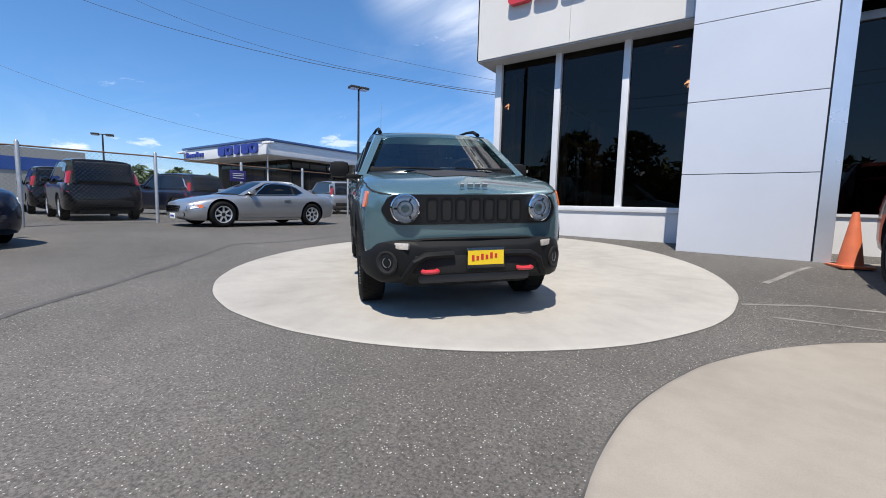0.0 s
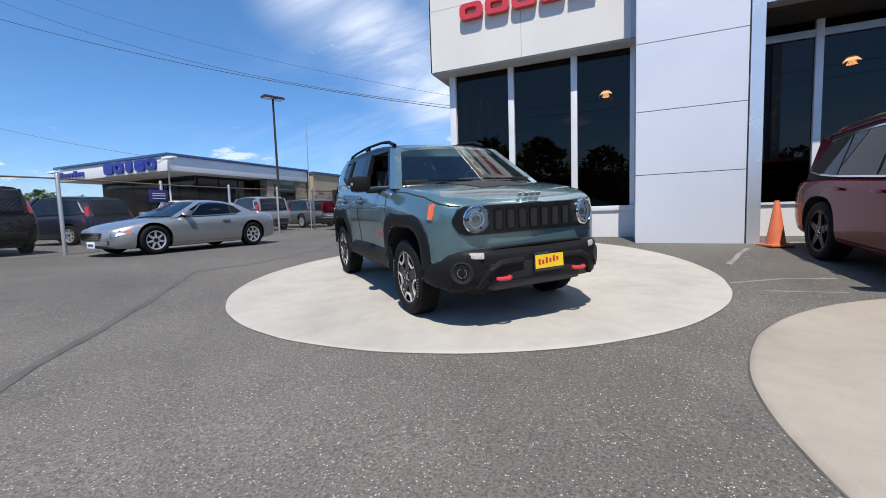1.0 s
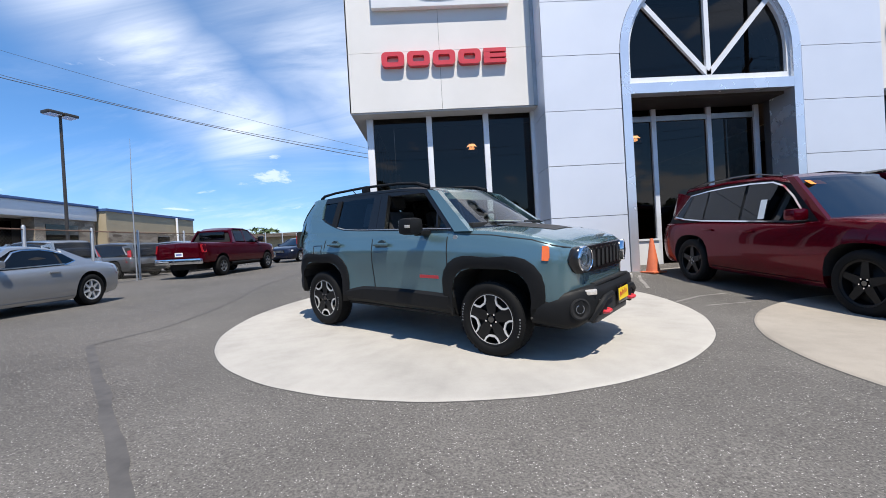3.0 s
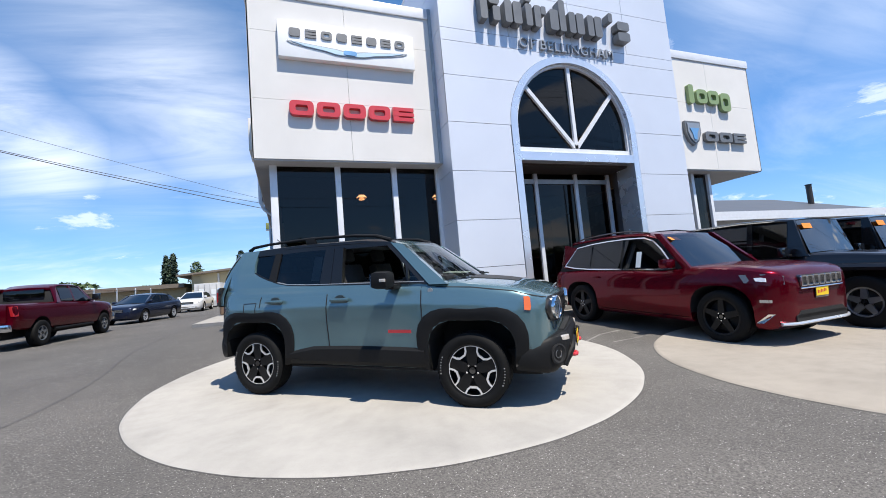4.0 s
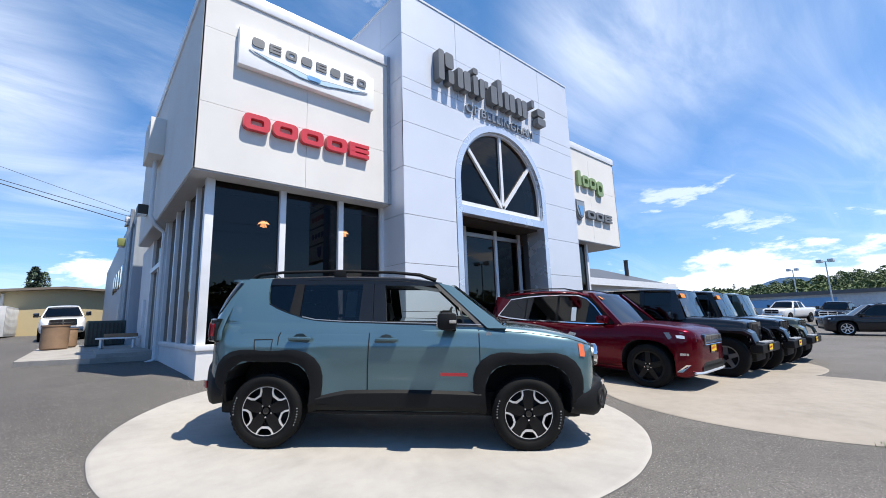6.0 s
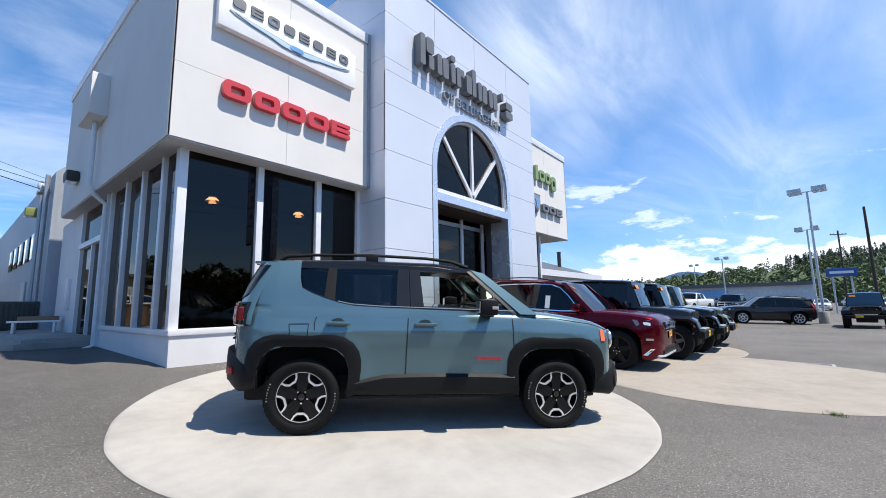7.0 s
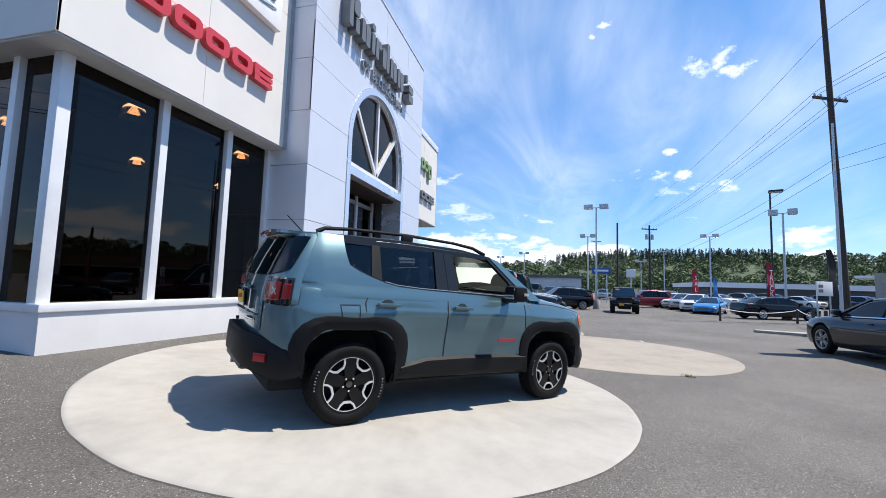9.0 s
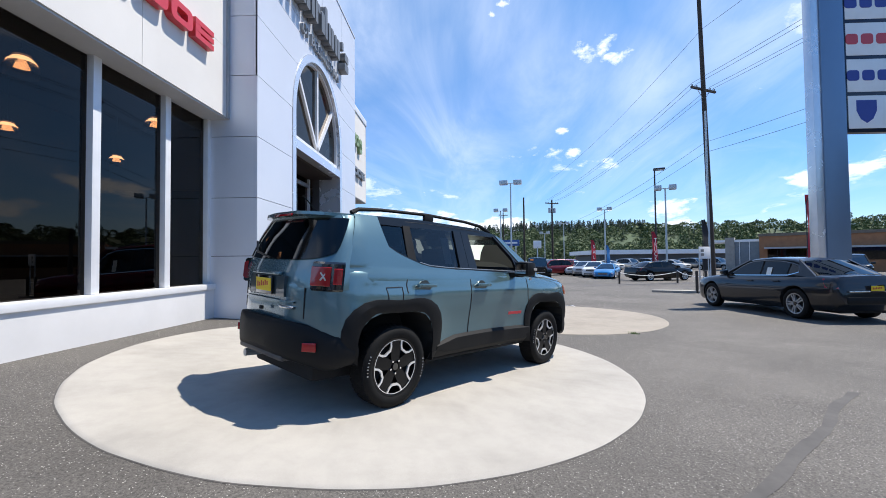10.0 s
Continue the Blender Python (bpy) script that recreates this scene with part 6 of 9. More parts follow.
        part("window_rail", flank(s, [(-1.40, 1.585), (0.43, 1.60), (0.42, 1.635), (0.0, 1.672), (-0.8, 1.68), (-1.40, 1.655)], 0.006, -0.05, sd), SATIN_BLACK, car)
        bm = bmesh.new()
        rows = []
        for z, xf in ((1.05, 0.86), (1.12, 0.86), (1.165, 0.86), (1.18, 0.85), (1.19, 0.84), (1.205, -0.5), (1.22, -0.84), (1.245, -0.985), (1.295, -1.15), (1.34, -1.27), (1.385, -1.355), (1.44, -1.372), (1.50, -1.385), (1.57, -1.392), (1.62, -1.395), (1.655, -1.395)):
            xt = tail_point(1.0, z, 0.0)[0] - 0.01
            row = []
            for k in range(13):
                xk = xt + (xf - xt) * k / 12
                t = smooth01(-0.2, 0.75, xk) * (1 - smooth01(1.15, 1.20, z))
                row.append(bm.verts.new((xk, sd * ((s.glass_side(xk, z) + 0.008) * (1 - t) + (s.side(xk, z) - 0.004) * t), z)))
            row.append(bm.verts.new((xf, sd * (s.glass_side(xf, z) - 0.04), z)))
            rows.append(row)
        for a, b in zip(rows, rows[1:]):
            for k in range(13):
                bm.faces.new((a[k], a[k + 1], b[k + 1], b[k]))
        bmesh.ops.recalc_face_normals(bm, faces=bm.faces)
        part("rear_quarter", bm, TEAL, car, "teal shoulder and rear body panel")
        part("belt_trim", ribbon(s, [(x, z) for x, z in BELT], 0.014, 0.006, 0.02, (sd,), True), SATIN_BLACK, car)
        part("belt_trim", ribbon(s, [(x, z + 0.013) for x, z in BELT[3:]], 0.007, 0.008, 0.02, (sd,), True), SIGN_SILVER, car)
        part("side_window", flank_pane(s, [(-1.345, 1.39), (-1.27, 1.35), (-1.12, 1.295), (-1.11, 1.59), (-1.385, 1.59), (-1.375, 1.50)], -0.012, sd), TINT_GLASS, car, "dark privacy glass")
        part("side_window", flank_pane(s, [(-1.04, 1.255), (-0.87, 1.23), (-0.41, 1.20), (-0.41, 1.605), (-1.04, 1.595)], -0.012, sd), TINT_GLASS, car, "dark privacy glass")
        part("quarter_light", flank_pane(s, [(0.66, 1.175), (0.86, 1.175), (0.62, 1.42)], -0.012, sd), CAR_GLASS, car)
        part("window_divider", ribbon(s, [(0.655, 1.18), (0.60, 1.43)], 0.02, 0.002, 0.03, (sd,), True), SATIN_BLACK, car)
        if sd > 0:
            part("side_window", flank_pane(s, [(-0.15, 1.17), (0.66, 1.175), (0.60, 1.43), (0.37, 1.61), (-0.18, 1.61)], -0.012, sd), CAR_GLASS, car)
        # roof rail
        pts = [(-1.62, 1.665), (-1.55, 1.705), (-1.3, 1.73), (-0.7, 1.752), (-0.1, 1.742), (0.18, 1.718), (0.36, 1.66)]
        rail = part("roof_rail", tube([(x, sd * 0.575, z) for x, z in pts], (0.024, 0.019, 0.016, 0.016, 0.016, 0.019, 0.024), 8), PLASTIC, car, "black roof rail")
        part("rail_foot", box((-0.75, sd * 0.575 - 0.018, 1.67), (-0.62, sd * 0.575 + 0.018, 1.75), 0.01), PLASTIC, rail)
        # mirror
        lo, hi = (0.93, 1.13) if sd > 0 else (-1.13, -0.93)
        mir = part("door_mirror", box((0.385, lo, 1.155), (0.575, hi, 1.325), 0.055), PLASTIC, car, "black door mirror")
        part("mirror_arm", box((0.46, min(sd * 0.80, sd * 0.97), 1.14), (0.57, max(sd * 0.80, sd * 0.97), 1.19), 0.015), PLASTIC, mir)
        part("mirror_glass", box((0.379, lo + 0.03, 1.185), (0.387, hi - 0.03, 1.30)), CHROME, mir)
        part("turn_strip", box((0.50, sd * 1.134 - 0.004, 1.225), (0.565, sd * 1.134 + 0.004, 1.255), 0.003), TURN_CLEAR, mir, "pale turn lamp strip")

    def tail_face(bottom, tops, amax_low, amax_high, out, n=28, m=6):
        bm = bmesh.new()
        rows = []
        for j in range(m + 1):
            t = j / m
            am = amax_low + (amax_high - amax_low) * t ** 0.7
            rows.append([bm.verts.new(tail_point(am * (2 * i / n - 1), bottom(abs(2 * i / n - 1)) * (1 - t) + tops * t, out)) for i in range(n + 1)])
        for a, b in zip(rows, rows[1:]):
            for k in range(n):
                bm.faces.new((a[k], a[k + 1], b[k + 1], b[k]))
        return facing(bm, (-1, 0, 0.2))

    part("tailgate", tail_face(lambda u: 1.02, 1.635, 1.0, 1.0, 0.0), TEAL, car, "teal tailgate round the rear window")
    part("rear_window", tail_face(lambda u: 1.24 + 0.07 * u ** 3, 1.605, 0.76, 0.90, 0.010), TINT_GLASS, car, "dark tailgate glass")
    part("rear_window_backing", tail_face(lambda u: 1.24 + 0.07 * u ** 3, 1.605, 0.76, 0.90, 0.005), CABIN, car)
    part("rear_wiper", tube((tail_point(0.0, 1.25, 0.03), tail_point(0.22, 1.30, 0.03), tail_point(0.38, 1.40, 0.03)), 0.009, 6), RIM_BLACK, car)
    part("windscreen", screen(s, 1.09, 1.19, 0.745, 0.53, 1.61, 0.600, 0.16), SCREEN_GLASS, car)
    part("screen_edge", tube([(1.02 + 0.16 * (1 - (y / 0.75) ** 2), y, 1.185 + 0.02 * (1 - (y / 0.75) ** 2)) for y in np.linspace(-0.76, 0.76, 9)], 0.016, 6), GLOSS_BLACK, car)
    for k in range(2):
        w = part("wiper", tube(((1.13, 0.58 - 0.62 * k, 1.225), (1.155, 0.42 - 0.62 * k, 1.232), (1.165, 0.08 - 0.62 * k, 1.24)), 0.010, 6), RIM_BLACK, car)
    part("antenna", tube(((-1.55, 0.05, 1.68), (-1.75, 0.05, 1.85)), 0.006, 5), RIM_BLACK, car)
    # cabin
    part("cabin_floor", box((-1.75, -0.78, 1.212), (0.95, 0.78, 1.217)), CABIN, car)
    part("dashboard", box((0.55, -0.74, 1.18), (1.04, 0.74, 1.25), 0.02), CABIN, car)
    part("headliner", box((-1.6, -0.56, 1.61), (0.4, 0.56, 1.625)), surface("pale_headliner", (0.30, 0.30, 0.29), 0.9), car)
    seats(car, ((0.05, 0.38), (0.05, -0.38)), 1.13)
    seats(car, ((-0.85, 0.40), (-0.85, -0.02), (-0.85, -0.42)), 1.08)
    part("steering_wheel", tube([(0.50 + 0.05 * math.sin(a), 0.38 + 0.17 * math.cos(a), 1.25 + 0.12 * math.sin(a)) for a in np.linspace(0, 2 * math.pi, 20)], 0.014, 6), CABIN, car)
    part("paper_sheet", box((0.0, -0.27, 0.0), (0.30, 0.27, 0.004), 0.0, pose(0.66, 0.30, 1.262, 0, 3, 12)), PAPER, car, "white sheet behind the windscreen")
    part("window_label", flank_pane(s, [(-0.58, 1.26), (-0.47, 1.26), (-0.47, 1.53), (-0.58, 1.53)], -0.06, -1), PAPER, car, "white price label in the rear window")
    part("underbody", box((-1.9, -0.55, 0.24), (1.9, 0.55, 0.50), 0.05), CABIN, car)
    wheels(car, (-A, A), 0.775, 0.350, 0.222, 0.248, "trail")
    return car


teal_car()


STYLES = {
    # tables: x from -1 (tail) to 1 (nose) of the half length, z in metres
    "suv": dict(top=((-1, 0.66), (-0.99, 0.90), (-0.95, 1.02), (-0.5, 1.06), (0.28, 1.045), (0.38, 1.08), (0.44, 1.10), (0.62, 1.105), (0.78, 1.085), (0.89, 1.055), (0.945, 1.02), (0.975, 0.975), (0.992, 0.91), (1, 0.84)),
        bottom=((-1, 0.45), (-0.9, 0.30), (-0.7, 0.26), (0.7, 0.24), (0.92, 0.24), (1, 0.34)),
        plan=((-1, 0.78), (-0.985, 0.87), (-0.95, 0.935), (-0.85, 0.985), (-0.5, 1), (0.5, 1), (0.77, 0.99), (0.87, 0.965), (0.93, 0.91), (0.965, 0.83), (0.985, 0.74), (1, 0.62)),
        roof=((-0.965, 1.02), (-0.88, 1.55), (-0.80, 1.63), (-0.35, 1.70), (0.0, 1.69), (0.14, 1.655), (0.46, 1.10)),
        half=((-1, 0.68), (-0.8, 0.70), (0.1, 0.70), (0.42, 0.80)),
        windows=(((-0.83, 1.14), (-0.70, 1.10), (-0.50, 1.09), (-0.50, 1.56), (-0.70, 1.50)), ((-0.485, 1.085), (-0.15, 1.075), (-0.155, 1.60), (-0.32, 1.59), (-0.485, 1.565)), ((-0.13, 1.075), (0.355, 1.07), (0.32, 1.16), (0.22, 1.38), (0.14, 1.53), (0.05, 1.595), (-0.13, 1.605))),
        rear=(-0.985, 1.06, 0.72, -0.90, 1.555, 0.62), front=(0.465, 1.10, 0.85, 0.165, 1.645, 0.68)),
    "sedan": dict(top=((-1, 0.62), (-0.99, 0.92), (-0.96, 1.03), (-0.75, 1.06), (-0.4, 1.03), (0.3, 0.99), (0.42, 1.0), (0.65, 0.965), (0.85, 0.90), (0.94, 0.84), (0.985, 0.75), (1, 0.62)),
        bottom=((-1, 0.42), (-0.92, 0.27), (-0.7, 0.22), (0.7, 0.19), (0.92, 0.20), (1, 0.30)),
        plan=((-1, 0.76), (-0.985, 0.86), (-0.94, 0.94), (-0.80, 0.985), (-0.5, 1), (0.5, 1), (0.74, 0.985), (0.87, 0.935), (0.94, 0.85), (0.98, 0.73), (1, 0.58)),
        roof=((-0.80, 1.05), (-0.60, 1.33), (-0.44, 1.44), (-0.15, 1.48), (0.05, 1.455), (0.18, 1.38), (0.50, 1.0)),
        half=((-0.9, 0.74), (-0.5, 0.66), (0.15, 0.66), (0.5, 0.82)),
        windows=(((-0.59, 1.13), (-0.52, 1.08), (-0.475, 1.07), (-0.475, 1.33), (-0.56, 1.27)), ((-0.455, 1.065), (-0.13, 1.04), (-0.135, 1.395), (-0.33, 1.385), (-0.455, 1.345)), ((-0.105, 1.04), (0.33, 1.02), (0.28, 1.10), (0.18, 1.25), (0.10, 1.345), (0.0, 1.39), (-0.11, 1.40))),
        rear=(-0.80, 1.065, 0.76, -0.52, 1.40, 0.60), front=(0.515, 1.01, 0.83, 0.13, 1.415, 0.63)),
    "coupe": dict(top=((-1, 0.52), (-0.985, 0.74), (-0.95, 0.88), (-0.8, 0.94), (-0.5, 0.92), (0.15, 0.86), (0.35, 0.86), (0.6, 0.80), (0.82, 0.70), (0.95, 0.60), (1, 0.44)),
        bottom=((-1, 0.38), (-0.92, 0.24), (-0.7, 0.17), (0.7, 0.15), (0.92, 0.17), (1, 0.26)),
        plan=((-1, 0.70), (-0.98, 0.82), (-0.92, 0.93), (-0.75, 0.99), (-0.55, 1), (0.5, 0.99), (0.72, 0.965), (0.86, 0.88), (0.94, 0.74), (0.98, 0.58), (1, 0.42)),
        roof=((-0.72, 0.93), (-0.50, 1.14), (-0.30, 1.25), (-0.12, 1.275), (0.0, 1.25), (0.08, 1.20), (0.40, 0.86)),
        half=((-0.9, 0.66), (-0.4, 0.60), (0.08, 0.60), (0.4, 0.80)),
        windows=(((-0.47, 0.98), (-0.36, 0.91), (-0.335, 0.905), (-0.335, 1.15), (-0.40, 1.12)), ((-0.31, 0.905), (0.21, 0.88), (0.17, 0.95), (0.04, 1.15), (-0.05, 1.20), (-0.20, 1.205), (-0.31, 1.17))),
        rear=(-0.71, 0.945, 0.62, -0.40, 1.205, 0.52), front=(0.41, 0.875, 0.80, 0.035, 1.225, 0.56)),
}


SCREEN_DARK = pane_glass("parked_windscreen", (0.22, 0.24, 0.25), index=2.3)
HEADLAMP = surface("smoked_lamp", (0.10, 0.105, 0.11), 0.1, 0.3, 0.15, 25, coat=1.0)


def make_car(style, length, width, base, r, paint, name, label, group="", shift=None, rim="seven", trim=PLASTIC, tyre_w=0.22, extras=None, height=1.0, rim_face=MACHINED, far=False):
    car = thing(name, label, "car", None, group)
    d = STYLES[style]
    h, w = length / 2, width / 2

    def tab(k, sy=1.0):
        return tuple((x * h, y * sy) for x, y in d[k])

    s = Shape(tab("top", height), tab("bottom"), tab("plan", w), ROUND if style != "suv" else BOXY, tab("roof", height), tab("half", w), 0.86 if style != "suv" else 0.9, 0.035)
    A = base / 2
    off = (0.03 if style == "suv" else 0.06) * h
    st = sorted({round(float(x) * h, 4) for x in np.concatenate([np.linspace(-1, -0.9, 6), np.linspace(-0.86, 0.86, 21), np.linspace(0.88, 1, 8)])})
    ax = (-A + off * 0.3, A + off * 0.3) if shift is None else (-A + shift, A + shift)
    me = cut_arches(s.body(st), [arch(x, r + 0.02, r + (0.07 if style == "suv" else 0.055), 12, 0.9 if style == "suv" else 0.0) for x in ax])
    mesh_part("body", me, [paint, CABIN], car, "", 30)
    # dark cabin with glass over it
    roof = tab("roof", height)
    bm = bmesh.new()
    rows = []
    for x in np.linspace(roof[0][0], roof[-1][0], 16):
        x = float(x)
        zb, zr = s.at(s.top, x) - 0.04, max(s.at(roof, x) - 0.02, s.at(s.top, x) - 0.02)
        yb, yr = s.glass_side(x, zb) - 0.02, s.glass_side(x, zr) - 0.025
        ym, zm = s.glass_side(x, (zb + zr) / 2) - 0.02, (zb + zr) / 2
        rows.append([bm.verts.new(p) for p in ((x, yb, zb), (x, ym, zm), (x, yr, zr), (x, 0, zr + 0.02), (x, -yr, zr), (x, -ym, zm), (x, -yb, zb))])
    for a, b in zip(rows, rows[1:]):
        for k in range(7):
            bm.faces.new((a[k], a[(k + 1) % 7], b[(k + 1) % 7], b[k]))
    bm.faces.new(rows[0][::-1])
    bm.faces.new(rows[-1])
    bmesh.ops.recalc_face_normals(bm, faces=bm.faces)
    part("cabin", bm, CABIN, car)
    f, b = d["front"], d["rear"]
    rx0 = b[3] * h - 0.05
    rx1 = f[3] * h + 0.02
    part("roof", roof_shell(s, [float(v) for v in np.linspace(rx0, rx1, 9)]), paint, car)
    part("windscreen", screen(s, f[0] * h + 0.03, f[1] * height, f[2] * w, f[3] * h + 0.06, f[4] * height, f[5] * w, 0.09), SCREEN_DARK, car)
    bm = screen(s, b[0] * h - 0.02, b[1] * height, b[2] * w, b[3] * h - 0.045, b[4] * height, b[5] * w, -0.07)
    part("rear_window", bm, TINT_GLASS, car)
    for sd in (1, -1):
        wins = [[(x * h, z * height) for x, z in poly] for poly in d["windows"]]
        for poly in wins:
            part("side_window", flank_pane(s, poly, 0.004, sd), TINT_GLASS, car)
        # painted frame: front pillar, tail pillar; dark centre pillars
        part("pillar", flank(s, [(f[0] * h - 0.10, f[1] * height - 0.03), (f[0] * h + 0.03, f[1] * height - 0.03), (f[3] * h + 0.05, f[4] * height + 0.02), (f[3] * h - 0.07, f[4] * height + 0.02)], 0.012, -0.05, sd), paint, car)
        tail = [(b[0] * h + 0.0, b[1] * height - 0.06), (wins[0][1][0], wins[0][1][1] - 0.02), (wins[0][0][0] - 0.02, wins[0][0][1]), (wins[0][-1][0] - 0.01, wins[0][-1][1] + 0.015), (b[3] * h - 0.02, b[4] * height + 0.04)]
        part("pillar", flank(s, tail, 0.012, -0.04, sd), paint, car)
        top_line = [(p[0], p[1] + 0.02) for poly in wins for p in sorted(poly, key=lambda q: -q[1])[:4 if poly is wins[-1] and len(poly) > 6 else 2]]
        top_line = sorted(top_line)
        part("window_trim", ribbon(s, [(wins[0][0][0], wins[0][0][1])] + top_line + [wins[-1][1]], 0.022, 0.010, 0.02, (sd,), True), CHROME if extras and "bright" in extras else GLOSS_BLACK, car)
        part("window_trim", ribbon(s, [(wins[0][0][0], wins[0][0][1]), (wins[0][1][0], wins[0][1][1])] + [(float(x), s.at(s.top, float(x)) + 0.015) for x in np.linspace(wins[0][2][0], wins[-1][1][0], 6)], 0.022, 0.010, 0.03, (sd,), True), CHROME if extras and ("bright" in extras or "belt" in extras) else GLOSS_BLACK, car)
        # mirror
        x = f[0] * h - 0.32
        z = s.at(s.top, x) + 0.09
        y = s.side(x, z - 0.1)
        g = 1.15 if style == "suv" else 1.0
        m = part("door_mirror", box((x - 0.07 * g, min(sd * (y + 0.02), sd * (y + 0.20 * g)), z - 0.06 * g), (x + 0.08 * g, max(sd * (y + 0.02), sd * (y + 0.20 * g)), z + 0.07 * g), 0.04), paint, car)
        part("mirror_arm", box((x - 0.02, min(sd * (y - 0.10), sd * (y + 0.06)), z - 0.075), (x + 0.05, max(sd * (y - 0.10), sd * (y + 0.06)), z - 0.04), 0.01), PLASTIC, m)
        # lamps
        zt = s.at(s.top, 0.93 * h)
        pts = [(0.80 * h, zt - 0.10), (0.93 * h, zt - 0.17), (0.965 * h, zt - 0.20), (0.955 * h, zt - 0.09), (0.90 * h, zt - 0.03)]
        if style == "suv":
            pts = [(0.79 * h, zt - 0.055), (0.82 * h, zt - 0.165), (0.93 * h, zt - 0.19), (0.982 * h, zt - 0.19), (0.975 * h, zt - 0.075), (0.91 * h, zt - 0.045)]
        hl = part("headlight", flank(s, pts, 0.010, -0.05, sd, False), HEADLAMP, car)
        cx = sum(q[0] for q in pts) / len(pts)
        cz = sum(q[1] for q in pts) / len(pts)
        part("lens", flank(s, [(cx + (x - cx) * (0.28 if style == "suv" else 0.45), cz + (z - cz) * (0.4 if style == "suv" else 0.55)) for x, z in pts], 0.014, -0.02, sd, False), LAMP_CLEAR, hl)
        zq = s.at(s.top, -0.95 * h)
        tp = [(-0.985 * h, zq - 0.26), (-0.90 * h, zq - 0.24), (-0.86 * h, zq - 0.04), (-0.965 * h, zq - 0.03)]
        part("tail_light", flank(s, tp, 0.012, -0.06, sd, False), LAMP_RED, car)
        if style == "suv" and far:
            part("upper_tail_light", flank(s, [(-0.955 * h, 1.0 * height), (-0.905 * h, 1.0 * height), (-0.875 * h, 1.30 * height), (-0.905 * h, 1.33 * height)], 0.03, -0.06, sd), LAMP_RED, car)
        if not far:
            for x in ([wins[1][0][0] - 0.02, wins[-1][0][0] - 0.015, wins[-1][1][0] + 0.12] if len(wins) > 2 else [wins[1][0][0] - 0.02, wins[-1][1][0] + 0.12]):
                part("door_gap", ribbon(s, [(x, 0.36), (x + 0.01, 0.65), (x, s.at(s.top, x) - 0.03)], 0.008, 0.0012, 0.004, (sd,)), CABIN, car)
            for x in ([wins[1][0][0] + 0.22, wins[-1][0][0] + 0.22] if len(wins) > 2 else [wins[1][0][0] + 0.25]):
                z = s.at(s.top, x) - 0.13
                y = s.side(x, z)
                part("door_handle", box((x - 0.11, min(sd * (y + 0.008), sd * (y + 0.04)), z - 0.015), (x + 0.11, max(sd * (y + 0.008), sd * (y + 0.04)), z + 0.015), 0.01), paint, car)
        part("sill", ribbon(s, [(float(x), s.at(s.bottom, float(x)) + 0.05) for x in np.linspace(ax[0] + r + 0.08, ax[1] - r - 0.08, 6)], 0.08, 0.008, 0.012, (sd,)), trim, car)
    # nose and tail fittings
    zt = s.at(s.top, 0.95 * h)

    def nose(u, v, dd):
        x = float(np.interp(abs(u), [p[1] for p in s.plan[::-1] if p[0] > 0.4 * h], [p[0] for p in s.plan[::-1] if p[0] > 0.4 * h]))
        return (x - 0.012 + dd, u, v)

    gw, gh = width * (0.50 if style == "suv" else 0.42), 0.16
    zc = zt - 0.14
    bm = bmesh.new()
    add_prism(bm, [(u, zc + v) for u, v in rounded(gw, gh, 0.04)], -0.03, 0.022, nose)
    g = part("grille", bm, GLOSS_BLACK, car)
    bm = bmesh.new()
    if extras and "slots" in extras:
        for k in range(7):
            u = -gw / 2 + gw * (k + 0.5) / 7
            bm = bmesh.new()
            add_ring(bm, [(u + a, zc + c) for a, c in rounded(gw / 7 - 0.012, gh - 0.02, 0.02)], [(u + a, zc + c) for a, c in rounded(gw / 7 - 0.035, gh - 0.045, 0.012)], 0.02, 0.04, nose)
            part("grille_slot", bm, CHROME, g)
    else:
        for k in range(4):
            add_box(bm, (nose(0, 0, 0.02)[0], -gw / 2 + 0.02, zc - gh / 2 + 0.025 + 0.034 * k), (nose(0, 0, 0.03)[0], gw / 2 - 0.02, zc - gh / 2 + 0.036 + 0.034 * k))
        part("grille_bars", bm, CHROME if extras and "bright" in extras else SIGN_SILVER, g)
    bm = bmesh.new()
    add_prism(bm, [(u, s.at(s.bottom, h) + 0.06 + v) for u, v in rounded(width * 0.62, 0.10, 0.03)], -0.05, 0.02, nose)
    part("lower_intake", bm, CABIN, car)
    if extras and "plate_front" in extras:
        plate(car, pose(h + 0.012, 0, zc - 0.17, 0, 0, 0))
    if extras and "white_plate" in extras:
        p = part("number_plate", box((h - 0.002, -0.155, zc - 0.26), (h + 0.01, 0.155, zc - 0.12), 0.004), PAPER, car)
        part("plate_mark", box((h + 0.0105, -0.11, zc - 0.215), (h + 0.012, 0.11, zc - 0.165)), NAVY, p)
    part("rear_bumper", box((-h - 0.02, -w * 0.70, 0.42), (-h + 0.06, w * 0.70, 0.60), 0.05), trim if trim is PLASTIC else paint, car)
    if extras and "plate_rear" in extras:
        plate(car, pose(-h - 0.03, 0, 0.78, 0, 0, 180))
    if extras and "rails" in extras:
        for sd in (1, -1):
            xs = np.linspace(rx0 + 0.25, rx1 - 0.25, 6)
            part("roof_rail", tube([(float(x), sd * (s.at(s.roof_half, float(x)) - 0.07), s.at(roof, float(x)) + (0.07 if 0 < i < 5 else 0.02)) for i, x in enumerate(xs)], 0.016, 6), GLOSS_BLACK, car)
    part("underbody", box((-h * 0.9, -w * 0.6, 0.2), (h * 0.9, w * 0.6, 0.45), 0.04), CABIN, car)
    wheels(car, ax, w - tyre_w / 2 - 0.01, r, tyre_w, r - 0.115, rim, rim_face)
    return car, s


